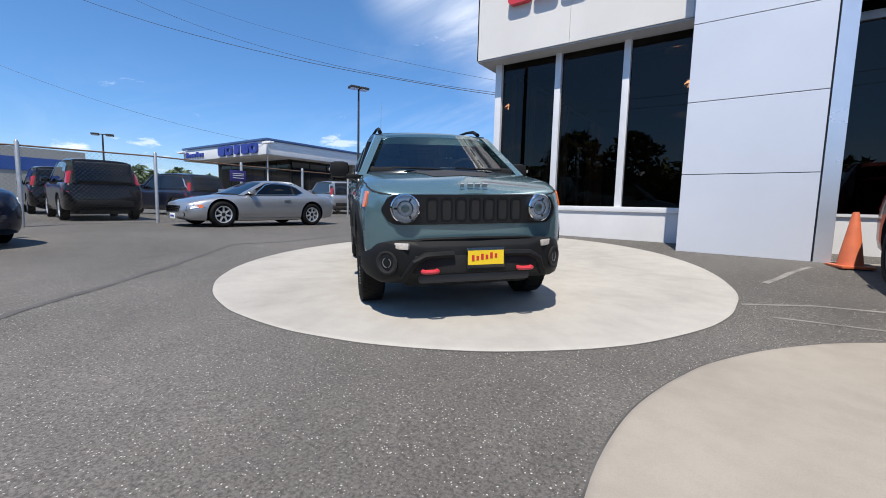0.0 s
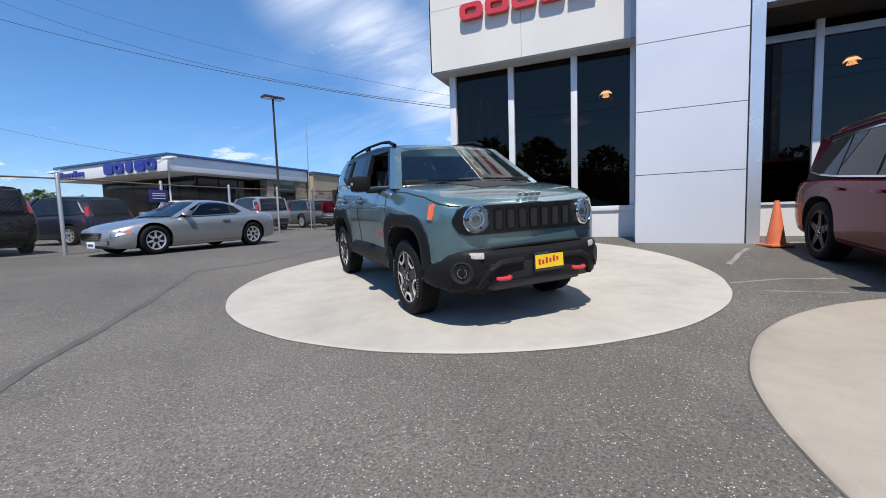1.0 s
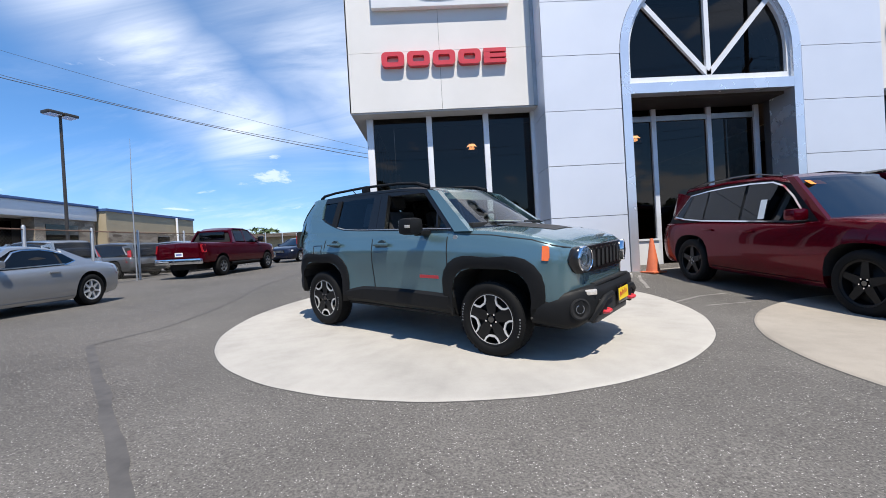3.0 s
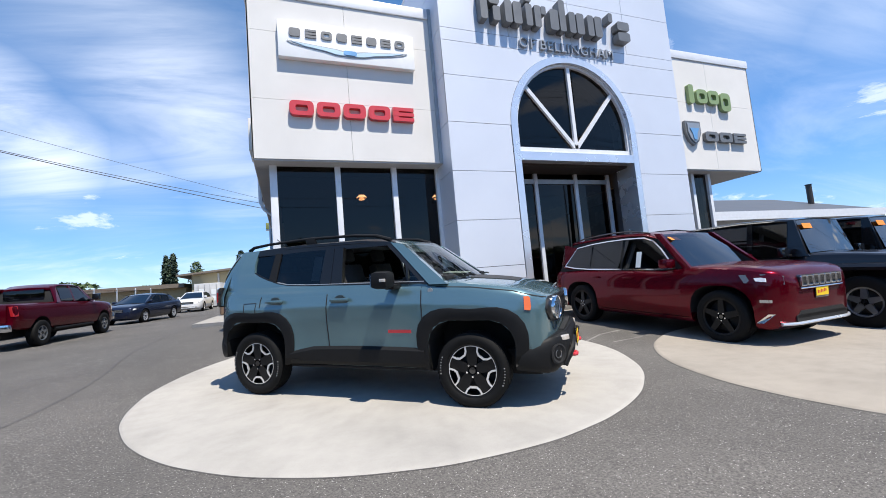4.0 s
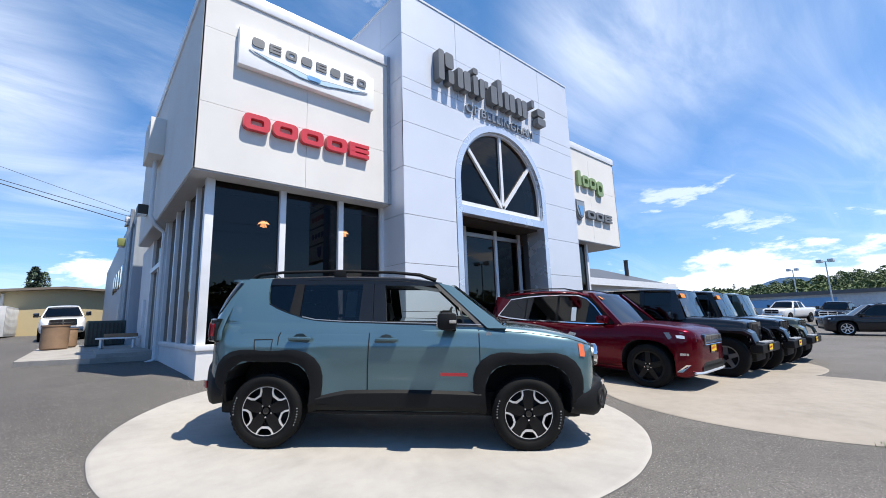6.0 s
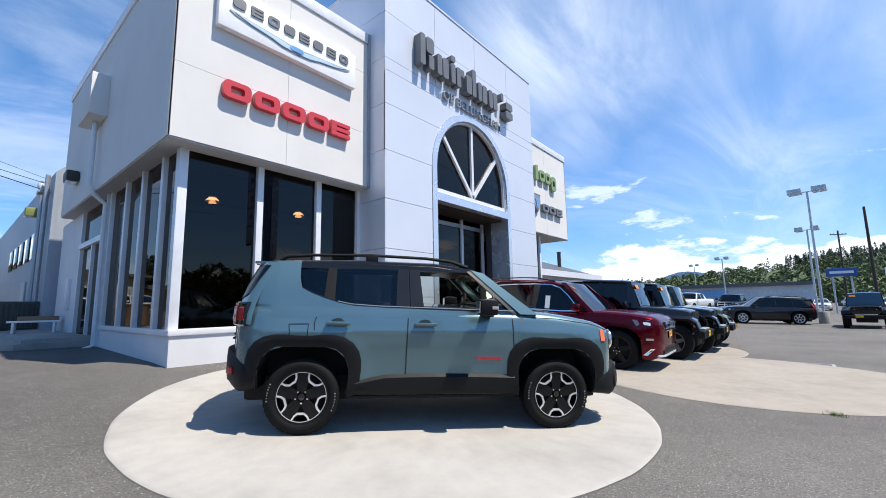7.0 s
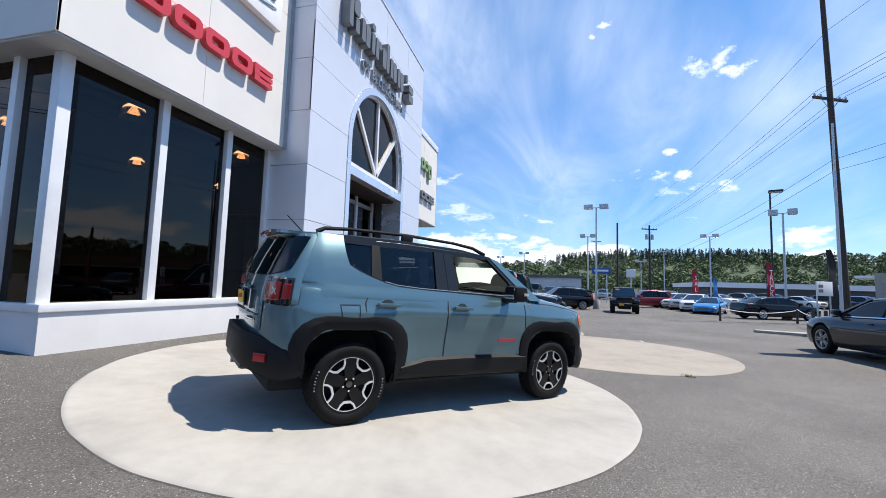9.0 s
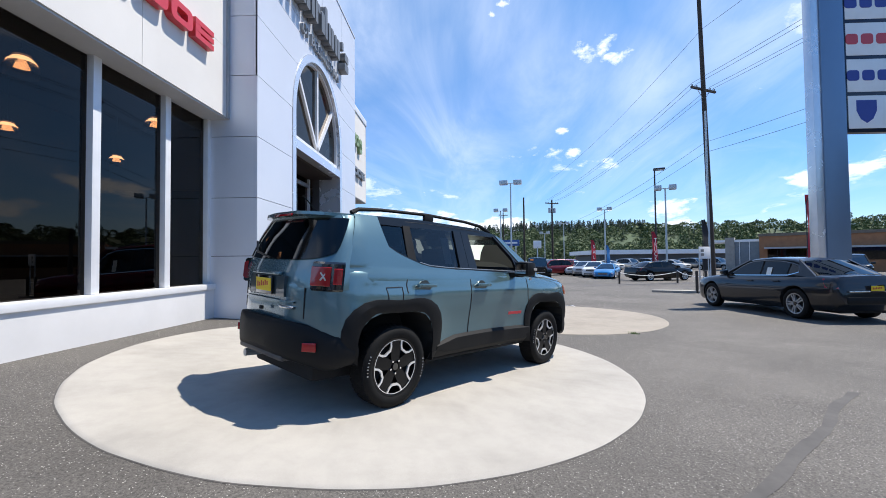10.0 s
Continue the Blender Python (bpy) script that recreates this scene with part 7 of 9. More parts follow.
def put(car, x, y, turn, lift=0.0):
    car.matrix_world = on_ground(x, y, turn, lift)
    return car


MAROON = car_paint("dark_red_paint", (0.105, 0.0014, 0.009), 0.62, 0.25, 0.40, 0.05)
GRAPHITE = car_paint("graphite_paint", (0.020, 0.021, 0.025), 0.5, 0.3, 0.8, 0.1)
SILVER = car_paint("silver_paint", (0.44, 0.45, 0.46), 0.75, 0.32)
BLACK_PAINT = car_paint("black_paint", (0.006, 0.006, 0.007), 0.2, 0.25, 0.7, 0.1)
WHITE_PAINT = car_paint("white_paint", (0.74, 0.74, 0.73), 0.0, 0.35)
GREY_PAINT = car_paint("grey_paint", (0.16, 0.17, 0.18), 0.5, 0.32)
RED_PAINT = car_paint("bright_red_paint", (0.24, 0.008, 0.014), 0.2, 0.3)
BLUE_PAINT = car_paint("bright_blue_paint", (0.015, 0.19, 0.48), 0.3, 0.3)
NAVY_PAINT = car_paint("navy_paint", (0.012, 0.016, 0.035), 0.4, 0.3, 0.8, 0.1)
GREEN_PAINT = car_paint("dull_green_paint", (0.045, 0.06, 0.045), 0.3, 0.35)

# dark red large SUV beside the entrance
gc, gs = make_car("suv", 4.68, 1.94, 2.915, 0.385, MAROON, "large_suv", "dark red large SUV with black wheels and yellow dealer plate", shift=0.10, rim="black", tyre_w=0.28, extras=("bright", "slots", "plate_front", "rails"), height=1.02, rim_face=RIM_BLACK)
put(gc, 2.76, 5.37, -88)
for sd in (1, -1):
    part("bumper_fin", flank(gs, [(2.03, 0.34), (2.11, 0.34), (2.23, 0.47), (2.17, 0.47)], 0.02, -0.03, sd, False), CHROME, gc, "bright fin at the bumper corner")
    part("fog_strip", flank(gs, [(2.09, 0.62), (2.21, 0.62), (2.21, 0.66), (2.09, 0.66)], 0.012, -0.03, sd, False), CHROME, gc)


def gc_nose(u, v, d):
    rows = [p for p in gs.plan[::-1] if p[0] > 1.0]
    return (float(np.interp(abs(u), [p[1] for p in rows], [p[0] for p in rows])) + d, u, v)


part("lower_grille", prism([(-0.60, 0.40), (-0.50, 0.50), (0.50, 0.50), (0.60, 0.40)], -0.03, 0.008, gc_nose), CABIN, gc)
lip_path = [gc_nose(float(u), 0.335, 0.012) for u in np.linspace(-0.80, 0.80, 13)]
part("bumper_lip", tube(lip_path, 0.022, 8), ALU_SIDE, gc, "bright metal strip under the bumper")
part("grille_frame", tube([gc_nose(float(u), 0.955 - 0.16, 0.02) for u in np.linspace(-0.50, 0.50, 9)], 0.010, 6), CHROME, gc)
part("window_label", flank_pane(gs, [(0.02, 1.12), (0.13, 1.12), (0.13, 1.40), (0.02, 1.40)], 0.008, -1), PAPER, gc, "white price label")
part("year_sticker", box((0.0, -0.155, -0.05), (0.004, 0.155, 0.05), 0.0, pose(0.52, -0.47, 1.60, 0, -54, 12)), STICKER, gc, "orange year sticker on the windscreen")


def offroader(paint, label, group, sticker=True, top=None):
    """A square long-wheelbase off-roader with separate wings and a soft box of a cabin."""
    car = thing("off_roader", label, "car", None, group)
    s = Shape(top=((-2.05, 1.10), (-2.0, 1.14), (0.62, 1.14), (0.68, 1.20), (1.2, 1.19), (1.75, 1.14), (1.80, 1.10)),
        bottom=((-2.05, 0.58), (-1.5, 0.52), (0.9, 0.52), (1.8, 0.62)), plan=((-2.05, 0.76), (-2.0, 0.79), (0.6, 0.79), (0.8, 0.76), (1.3, 0.66), (1.78, 0.60), (1.80, 0.585)), section=BOXY,
        roof=((-2.03, 1.80), (-0.5, 1.85), (0.42, 1.83), (0.48, 1.80)), roof_half=((-2.05, 0.66), (0.5, 0.66)), belt_in=0.965)
    me = cut_arches(s.body([-2.05, -2.03, -2.0, -1.7, -1.3, -0.9, -0.4, 0.1, 0.6, 0.64, 0.68, 0.8, 1.0, 1.3, 1.6, 1.74, 1.78, 1.80]), [arch(-1.47, 0.5, 0.44, 10), arch(1.47, 0.5, 0.46, 10)])
    mesh_part("body", me, [paint, CABIN], car, "", 30)
    hard = top or BLACK_PAINT
    part("roof", roof_shell(s, [-2.04, -1.5, -1.0, -0.5, 0.0, 0.3, 0.5], 0.06), hard, car)
    for sd in (1, -1):
        for a, b in ((-2.03, -1.90), (-1.10, -0.98), (-0.30, -0.20), (0.40, 0.46)):
            part("pillar", flank(s, [(a, 1.12), (b, 1.12), (b, 1.80), (a, 1.80)], 0.006, -0.04, sd), hard, car)
        part("pillar", flank(s, [(0.42, 1.14), (0.74, 1.16), (0.70, 1.20), (0.50, 1.82), (0.42, 1.82)], 0.008, -0.04, sd), paint, car)
        for a, b in ((-1.90, -1.10), (-0.98, -0.30), (-0.20, 0.40)):
            part("side_window", flank_pane(s, [(a, 1.14), (b, 1.14), (b, 1.76), (a, 1.76)], -0.01, sd), TINT_GLASS, car)
        # flared wings
        for x, r0, flat in ((-1.47, 0.46, 0.2), (1.47, 0.48, 0.34)):
            outline = [(x - r0 - 0.05, 0.66), (x - r0 + 0.10, 0.94), (x - flat, 1.02), (x + flat, 1.02), (x + r0, 0.94), (x + r0 + 0.06, 0.78)]
            inner = [(px * 0.94 + x * 0.06, pz - 0.05) for px, pz in outline]
            bm = bmesh.new()
            rows = [[bm.verts.new(p) for p in ((ox, sd * 0.58, oz), (ox, sd * 0.90, oz - 0.015), (ox, sd * 0.935, oz - 0.06), (ix, sd * 0.92, iz - 0.06), (ix, sd * 0.58, iz))] for (ox, oz), (ix, iz) in zip(outline, inner)]
            for a, b in zip(rows, rows[1:]):
                for k in range(5):
                    bm.faces.new((a[k], a[(k + 1) % 5], b[(k + 1) % 5], b[k]))
            bm.faces.new(rows[0][::-1])
            bm.faces.new(rows[-1])
            bmesh.ops.recalc_face_normals(bm, faces=bm.faces)
            part("wing", bm, paint if x > 0 else PLASTIC, car)
        hl = part("headlight", lathe([(0.095, -0.02), (0.10, 0.015), (0.085, 0.02), (0.05, 0.012), (0.0, 0.035)], 20), LAMP_CLEAR, car, "round headlight")
        hl.matrix_local = pose(1.80, sd * 0.40, 0.98, 0, 0, -90)
        part("turn_lamp", lathe([(0.024, -0.01), (0.026, 0.010), (0.0, 0.016)], 12), LAMP_ORANGE, hl).matrix_local = pose(-sd * 0.33, 0.10, -0.05)
        part("step_bar", tube(((-0.95, sd * 0.86, 0.45), (0.9, sd * 0.86, 0.45)), 0.045, 8), PLASTIC, car)
        m = part("door_mirror", box((0.40, min(sd * 0.86, sd * 1.06), 1.15), (0.50, max(sd * 0.86, sd * 1.06), 1.33), 0.03), GLOSS_BLACK, car)
        part("mirror_arm", box((0.42, min(sd * 0.74, sd * 0.90), 1.16), (0.48, max(sd * 0.74, sd * 0.90), 1.20), 0.01), PLASTIC, m)
    g = part("grille", prism([(u, 0.93 + v) for u, v in rounded(1.02, 0.40, 0.06)], 1.795, 1.83, lambda u, v, d: (d, u, v)), paint, car)
    for k in range(7):
        y = -0.21 + 0.07 * k
        part("grille_slot", prism([(y + u, 0.95 + v) for u, v in rounded(0.042, 0.27, 0.018)], 1.828, 1.836, lambda u, v, d: (d, u, v)), CABIN, g)
    b = part("front_bumper", box((1.88, -0.80, 0.52), (2.10, 0.80, 0.70), 0.04), PLASTIC, car, "black front bumper")
    part("bumper_plate", box((1.92, -0.42, 0.70), (2.06, 0.42, 0.735), 0.01), GALV, b)
    plate(car, pose(2.12, -0.25, 0.64, 0, 0, 0))
    part("windscreen", screen(s, 0.74, 1.21, 0.70, 0.52, 1.80, 0.63, 0.02), SCREEN_DARK, car)
    part("cabin", box((-2.0, -0.66, 1.0), (0.45, 0.66, 1.78)), CABIN, car)
    part("spare_wheel", lathe([(0.0, 0.11), (0.30, 0.11), (0.38, 0.07), (0.38, -0.07), (0.3, -0.11), (0, -0.11)], 24), RUBBER, car).matrix_local = pose(-2.17, 0, 1.02, 0, 0, 90)
    if sticker:
        part("year_sticker", box((0.0, -0.13, -0.05), (0.004, 0.13, 0.05), 0.0, pose(0.585, -0.45, 1.70, 0, -20, 0)), STICKER, car, "orange year sticker on the windscreen")
    part("underbody", box((-1.9, -0.4, 0.32), (1.9, 0.4, 0.6), 0.04), CABIN, car)
    wheels(car, (-1.47, 1.47), 0.79, 0.41, 0.26, 0.235, "five", GREY_PAINT if paint is not GREEN_PAINT else RIM_BLACK)
    return car


OFFR = "off-roaders in the front row"
o1 = offroader(GRAPHITE, "dark grey square off-roader with black roof and winch bumper", OFFR)
put(o1, 5.22, 4.74, -89)
o2 = offroader(BLACK_PAINT, "black square off-roader with black roof in the row", OFFR)
put(o2, 7.22, 4.58, -89)
o3 = offroader(GREEN_PAINT, "dull green square off-roader at the row's end", OFFR, False, GREEN_PAINT)
put(o3, 9.25, 4.55, -89)

# graphite saloon by the road
c3, cs = make_car("sedan", 5.04, 1.90, 3.05, 0.365, GRAPHITE, "saloon_car", "graphite grey large saloon with bright spoked wheels by the road", rim="split", extras=("belt", "plate_rear"), height=1.0, rim_face=SIGN_SILVER)
put(c3, 4.0, -4.88, 3)
part("window_label", flank_pane(cs, [(-0.66, 1.04), (-0.50, 1.04), (-0.50, 1.24), (-0.66, 1.24)], 0.008, 1), PAPER, c3, "pale price label")
part("tail_strip", box((-2.55, -0.62, 0.70), (-2.525, 0.62, 0.73), 0.006), CHROME, c3)

# silver two-door
xl, xs_ = make_car("coupe", 4.51, 1.84, 2.685, 0.335, SILVER, "sports_car", "silver two-door sports coupe parked by the fence", rim="seven", trim=SILVER, extras=("white_plate", "bright"))
put(xl, -11.36, 7.28, -92)
for sd in (1, -1):
    part("side_marker", flank(xs_, [(1.86, 0.50), (1.97, 0.49), (1.97, 0.57), (1.86, 0.58)], 0.012, -0.03, sd, False), LAMP_ORANGE, xl, "amber lamp corner")


# pick-up trucks
def pickup(paint, label, chrome=True):
    car = thing("pickup_truck", label, "truck")
    s = Shape(top=((-2.92, 1.30), (-2.85, 1.34), (-0.95, 1.34), (-0.9, 1.36), (0.9, 1.30), (1.1, 1.30), (1.9, 1.26), (2.5, 1.18), (2.72, 1.05), (2.80, 0.85)),
        bottom=((-2.92, 0.62), (-2.4, 0.55), (2.0, 0.45), (2.6, 0.40), (2.80, 0.5)), plan=((-2.92, 0.93), (-2.85, 0.97), (1.6, 0.99), (2.3, 0.97), (2.6, 0.90), (2.74, 0.78), (2.80, 0.62)), section=BOXY,
        roof=((-0.98, 1.40), (-0.80, 1.86), (-0.5, 1.92), (0.35, 1.92), (0.60, 1.86), (1.18, 1.32)), roof_half=((-1.1, 0.70), (0.6, 0.70), (1.2, 0.82)), belt_in=0.92)
    A0, A1, r = -1.77, 1.80, 0.40
    me = cut_arches(s.body([-2.92, -2.88, -2.8, -2.4, -2.0, -1.6, -1.2, -0.96, -0.9, -0.4, 0.1, 0.6, 1.0, 1.3, 1.7, 2.1, 2.35, 2.5, 2.6, 2.68, 2.74, 2.78, 2.80]), [arch(A0, 0.44, 0.48), arch(A1, 0.44, 0.48)])
    mesh_part("body", me, [paint, CABIN], car, "", 30)
    part("bed_floor", box((-2.82, -0.80, 1.341), (-1.0, 0.80, 1.349)), CABIN, car, "dark open load bed")
    part("tailgate", box((-2.955, -0.78, 0.80), (-2.915, 0.78, 1.33), 0.015), paint, car)
    part("roof", roof_shell(s, [-0.82, -0.5, -0.1, 0.3, 0.58], 0.06), paint, car)
    bm = bmesh.new()
    rows = []
    for x in np.linspace(-0.96, 1.16, 10):
        x = float(x)
        zr = max(s.at(s.roof, x) - 0.03, 1.33)
        rows.append([bm.verts.new(p) for p in ((x, 0.86, 1.28), (x, s.glass_side(x, zr) - 0.03, zr), (x, -s.glass_side(x, zr) + 0.03, zr), (x, -0.86, 1.28))])
    for a, b in zip(rows, rows[1:]):
        for k in range(4):
            bm.faces.new((a[k], a[(k + 1) % 4], b[(k + 1) % 4], b[k]))
    bm.faces.new(rows[0][::-1])
    bm.faces.new(rows[-1])
    bmesh.ops.recalc_face_normals(bm, faces=bm.faces)
    part("cabin", bm, CABIN, car)
    for sd in (1, -1):
        for poly in ([(-0.72, 1.37), (-0.02, 1.35), (-0.03, 1.80), (-0.66, 1.80)], [(0.06, 1.35), (0.95, 1.32), (0.88, 1.42), (0.50, 1.80), (0.05, 1.81)]):
            part("side_window", flank_pane(s, poly, 0.004, sd), TINT_GLASS, car)
        part("pillar", flank(s, [(-1.02, 1.32), (-0.76, 1.33), (-0.70, 1.86), (-0.84, 1.86)], 0.012, -0.05, sd), paint, car)
        part("pillar", flank(s, [(1.0, 1.29), (1.2, 1.29), (0.62, 1.87), (0.50, 1.87)], 0.012, -0.05, sd), paint, car)
        part("pillar", flank(s, [(-0.02, 1.32), (0.06, 1.32), (0.05, 1.87), (-0.03, 1.87)], 0.008, -0.05, sd), paint, car)
        part("tail_light", flank(s, [(-2.93, 0.98), (-2.78, 0.98), (-2.78, 1.27), (-2.93, 1.27)], 0.012, -0.05, sd, False), LAMP_RED, car)
        part("headlight", flank(s, [(2.42, 0.92), (2.70, 0.90), (2.68, 1.06), (2.45, 1.10)], 0.014, -0.05, sd, False), LAMP_CLEAR, car)
        part("door_gap", ribbon(s, [(-0.10, 0.6), (-0.08, 1.31)], 0.01, 0.001, 0.004, (sd,)), CABIN, car)
        part("door_gap", ribbon(s, [(-0.95, 0.6), (-0.95, 1.33)], 0.012, 0.001, 0.004, (sd,)), CABIN, car)
        part("door_gap", ribbon(s, [(1.0, 0.6), (1.02, 1.28)], 0.01, 0.001, 0.004, (sd,)), CABIN, car)
        m = part("door_mirror", box((0.90, min(sd * 1.0, sd * 1.24), 1.32), (1.02, max(sd * 1.0, sd * 1.24), 1.56), 0.03), GLOSS_BLACK, car)
        part("mirror_arm", box((0.93, min(sd * 0.86, sd * 1.05), 1.33), (1.0, max(sd * 0.86, sd * 1.05), 1.38), 0.01), PLASTIC, m)
        part("step_bar", tube(((-1.1, sd * 0.93, 0.47), (1.1, sd * 0.93, 0.47)), 0.045, 8), PLASTIC, car)
    part("windscreen", screen(s, 1.18, 1.33, 0.86, 0.62, 1.86, 0.66, 0.09), TINT_GLASS, car)
    part("rear_window", box((-0.955, -0.55, 1.42), (-0.90, 0.55, 1.78), 0.01, None), TINT_GLASS, car)
    g = part("grille", prism([(u, 0.98 + v) for u, v in rounded(1.15, 0.36, 0.08)], 2.79, 2.83, lambda u, v, d: (d, u, v)), CHROME, car)
    for a in (-1, 1):
        for b in (-1, 1):
            part("grille_hole", prism([(a * 0.275 + u, 0.98 + b * 0.085 + v) for u, v in rounded(0.48, 0.13, 0.04)], 2.82, 2.84, lambda u, v, d: (d, u, v)), CABIN, g)
    part("front_bumper", box((2.72, -0.85, 0.48), (2.90, 0.85, 0.74), 0.05), CHROME if chrome else PLASTIC, car)
    part("rear_bumper", box((-3.06, -0.90, 0.55), (-2.90, 0.90, 0.76), 0.03), CHROME if chrome else PLASTIC, car)
    p = part("number_plate", box((-2.965, -0.155, 0.84), (-2.955, 0.155, 0.99)), PAPER, car)
    part("plate_mark", box((-2.967, -0.11, 0.89), (-2.9655, 0.11, 0.94)), NAVY, p)
    part("underbody", box((-2.7, -0.5, 0.32), (2.5, 0.5, 0.62), 0.04), CABIN, car)
    wheels(car, (A0, A1), 0.87, r, 0.27, 0.225, "five", GREY_PAINT)
    return car


put(pickup(MAROON, "dark red crew-cab pick-up truck parked by the fence"), -12.05, 17.95, 84)
put(pickup(WHITE_PAINT, "white pick-up truck facing out behind the bins"), -6.62, 33.9, -88)

# other parked cars
PARKED = "cars parked about the lot"


def parked(style, dims, paint, name, label, x, y, turn, **k):
    car, s = make_car(style, *dims, paint, name, label, PARKED, far=True, **k)
    return put(car, x, y, turn)


SUV_D, SED_D = (4.70, 1.89, 2.78, 0.36), (4.85, 1.85, 2.80, 0.335)
parked("sedan", SED_D, NAVY_PAINT, "saloon_car", "dark navy saloon at the lot's edge", -10.9, 0.54, 15)
parked("sedan", SED_D, NAVY_PAINT, "saloon_car", "dark blue-grey saloon facing out by the fence", -11.6, 27.0, -104)
parked("sedan", SED_D, WHITE_PAINT, "saloon_car", "white saloon facing out by the container", -10.9, 37.0, -92)
s1 = parked("suv", SUV_D, BLACK_PAINT, "estate_car", "black SUV behind the wire fence", -16.7, 4.75, 174, height=1.05)
parked("suv", SUV_D, BLACK_PAINT, "estate_car", "black SUV behind the wire fence", -22.4, 5.1, 173, height=1.05)
parked("suv", SUV_D, NAVY_PAINT, "estate_car", "dark SUV behind the wire fence", -20.3, 8.7, 190, height=1.04)
parked("suv", SUV_D, WHITE_PAINT, "estate_car", "white estate car behind the wire fence", -19.2, 12.6, 160, height=0.93)
parked("suv", SUV_D, SILVER, "estate_car", "silver SUV behind the wire fence", -18.2, 15.8, 160)
parked("suv", SUV_D, GREY_PAINT, "estate_car", "grey hatchback behind the wire fence", -17.4, 18.6, 160, height=0.9)
parked("suv", SUV_D, SILVER, "estate_car", "silver estate car behind the wire fence", -16.5, 21.4, 160, height=0.9)
# east lot
parked("suv", (4.82, 1.94, 2.915, 0.385), GRAPHITE, "estate_car", "dark grey SUV crossing the far lot", 27.6, 2.3, 108, extras=("rails",))
put(offroader(BLACK_PAINT, "black square off-roader facing the camera in the far lot", "", True), 25.7, -2.15, 174)
parked("suv", SUV_D, RED_PAINT, "estate_car", "red SUV in the far lot", 37.5, -6.0, 100)
parked("sedan", (5.0, 1.9, 3.0, 0.36), BLACK_PAINT, "saloon_car", "black saloon behind the chain", 24.9, -11.4, -76)
for k, (sty, p, lab) in enumerate((("suv", RED_PAINT, "red hatchback in the far row"), ("sedan", WHITE_PAINT, "white saloon in the far row"), ("sedan", SILVER, "silver saloon in the far row"), ("sedan", WHITE_PAINT, "white saloon in the far row"), ("coupe", BLUE_PAINT, "bright blue coupe in the far row"))):
    parked(sty, SUV_D if sty == "suv" else SED_D, p, "saloon_car" if sty == "sedan" else "estate_car", lab, 41.5 - 2.9 * k, -8.8 - 0.1 * k, 152)
for k, (sty, p, lab) in enumerate((("suv", SILVER, "silver SUV far across the lot"), ("suv", GREY_PAINT, "grey SUV far across the lot"), ("suv", BLACK_PAINT, "black SUV far across the lot"), ("sedan", SILVER, "silver saloon far across the lot"))):
    parked(sty, SUV_D if sty == "suv" else SED_D, p, "estate_car" if sty == "suv" else "saloon_car", lab, 36 + 3.5 * (k if k < 2 else k + 2), 16.0 - 3.2 * (k if k < 2 else k + 2), 150 + 9 * k)
parked("suv", SUV_D, BLACK_PAINT, "estate_car", "black SUV parked beyond the pylon sign", 19.8, -21.2, 140, height=1.06)
put(pickup(WHITE_PAINT, "white pick-up truck far across the lot"), 44.5, 9.0, 165)
put(pickup(GRAPHITE, "dark grey pick-up truck far across the lot"), 41.5, 5.2, 172)
# the crowded rows far beyond the road
row_kinds = [
    parked("sedan", SED_D, WHITE_PAINT, "saloon_car", "white saloon in the crowded far rows", 58, -19.5, 205),
    parked("suv", SUV_D, SILVER, "estate_car", "silver SUV in the crowded far rows", 57, -22.3, 205),
    parked("suv", SUV_D, GREY_PAINT, "estate_car", "grey SUV in the crowded far rows", 56, -25.0, 205)]
for k in range(8):
    x, y = 55.0 - 0.9 * k, -27.8 - 2.7 * k
    copy_thing(row_kinds[(k * 2 + k // 3) % 3], on_ground(x, y, 205))
for k in range(7):
    x, y = 66.0, 4.0 - 3.1 * k
    copy_thing(row_kinds[(k + k // 2) % 3], on_ground(x, y, 165 + 7 * (k % 3)))


# ---- round the lot ----
def gz(x, y, d=0.0):
    return ground_z(x, y) + d


# wire fence along the west side
fence = thing("wire_fence", "galvanised chain-link fence with round posts and a rusty top rail", "fence")
FENCE = [(-12.9, -3.0), (-13.1, 5.3), (-14.5, 16.0), (-13.6, 36.0)]


def fence_line():
    posts = []
    for (ax, ay), (bx, by) in zip(FENCE, FENCE[1:]):
        n = max(1, round(math.hypot(bx - ax, by - ay) / 2.7))
        posts += [(ax + (bx - ax) * k / n, ay + (by - ay) * k / n) for k in range(n)]
    posts.append(FENCE[-1])
    for i, (x, y) in enumerate(posts):
        z = gz(x, y)
        part("post", tube(((x, y, z - 0.1), (x, y, z + 1.93), (x, y, z + 1.98)), (0.045, 0.045, 0.02), 10), GALV, fence)
    for (ax, ay), (bx, by) in zip(posts, posts[1:]):
        za, zb = gz(ax, ay), gz(bx, by)
        part("top_rail", tube(((ax, ay, za + 1.86), (bx, by, zb + 1.86)), 0.021, 6), RUST, fence)
        L = math.hypot(bx - ax, by - ay)
        bm = bmesh.new()
        step, H = 0.10, 1.80
        c = -H
        while c < L:
            for sgn in (1, -1):
                u0, u1 = max(c, 0), min(c + H, L)
                if u1 - u0 > 0.05:
                    v0, v1 = u0 - c, u1 - c
                    if sgn < 0:
                        v0, v1 = H - v0, H - v1
                    def P(u, v):
                        t = u / L
                        return (ax + (bx - ax) * t, ay + (by - ay) * t, za + (zb - za) * t + 0.05 + v)
                    add_tube(bm, (P(u0, v0), P(u1, v1)), 0.0017, 3, False)
            c += step
        part("mesh_panel", bm, POLE_DARK, fence)


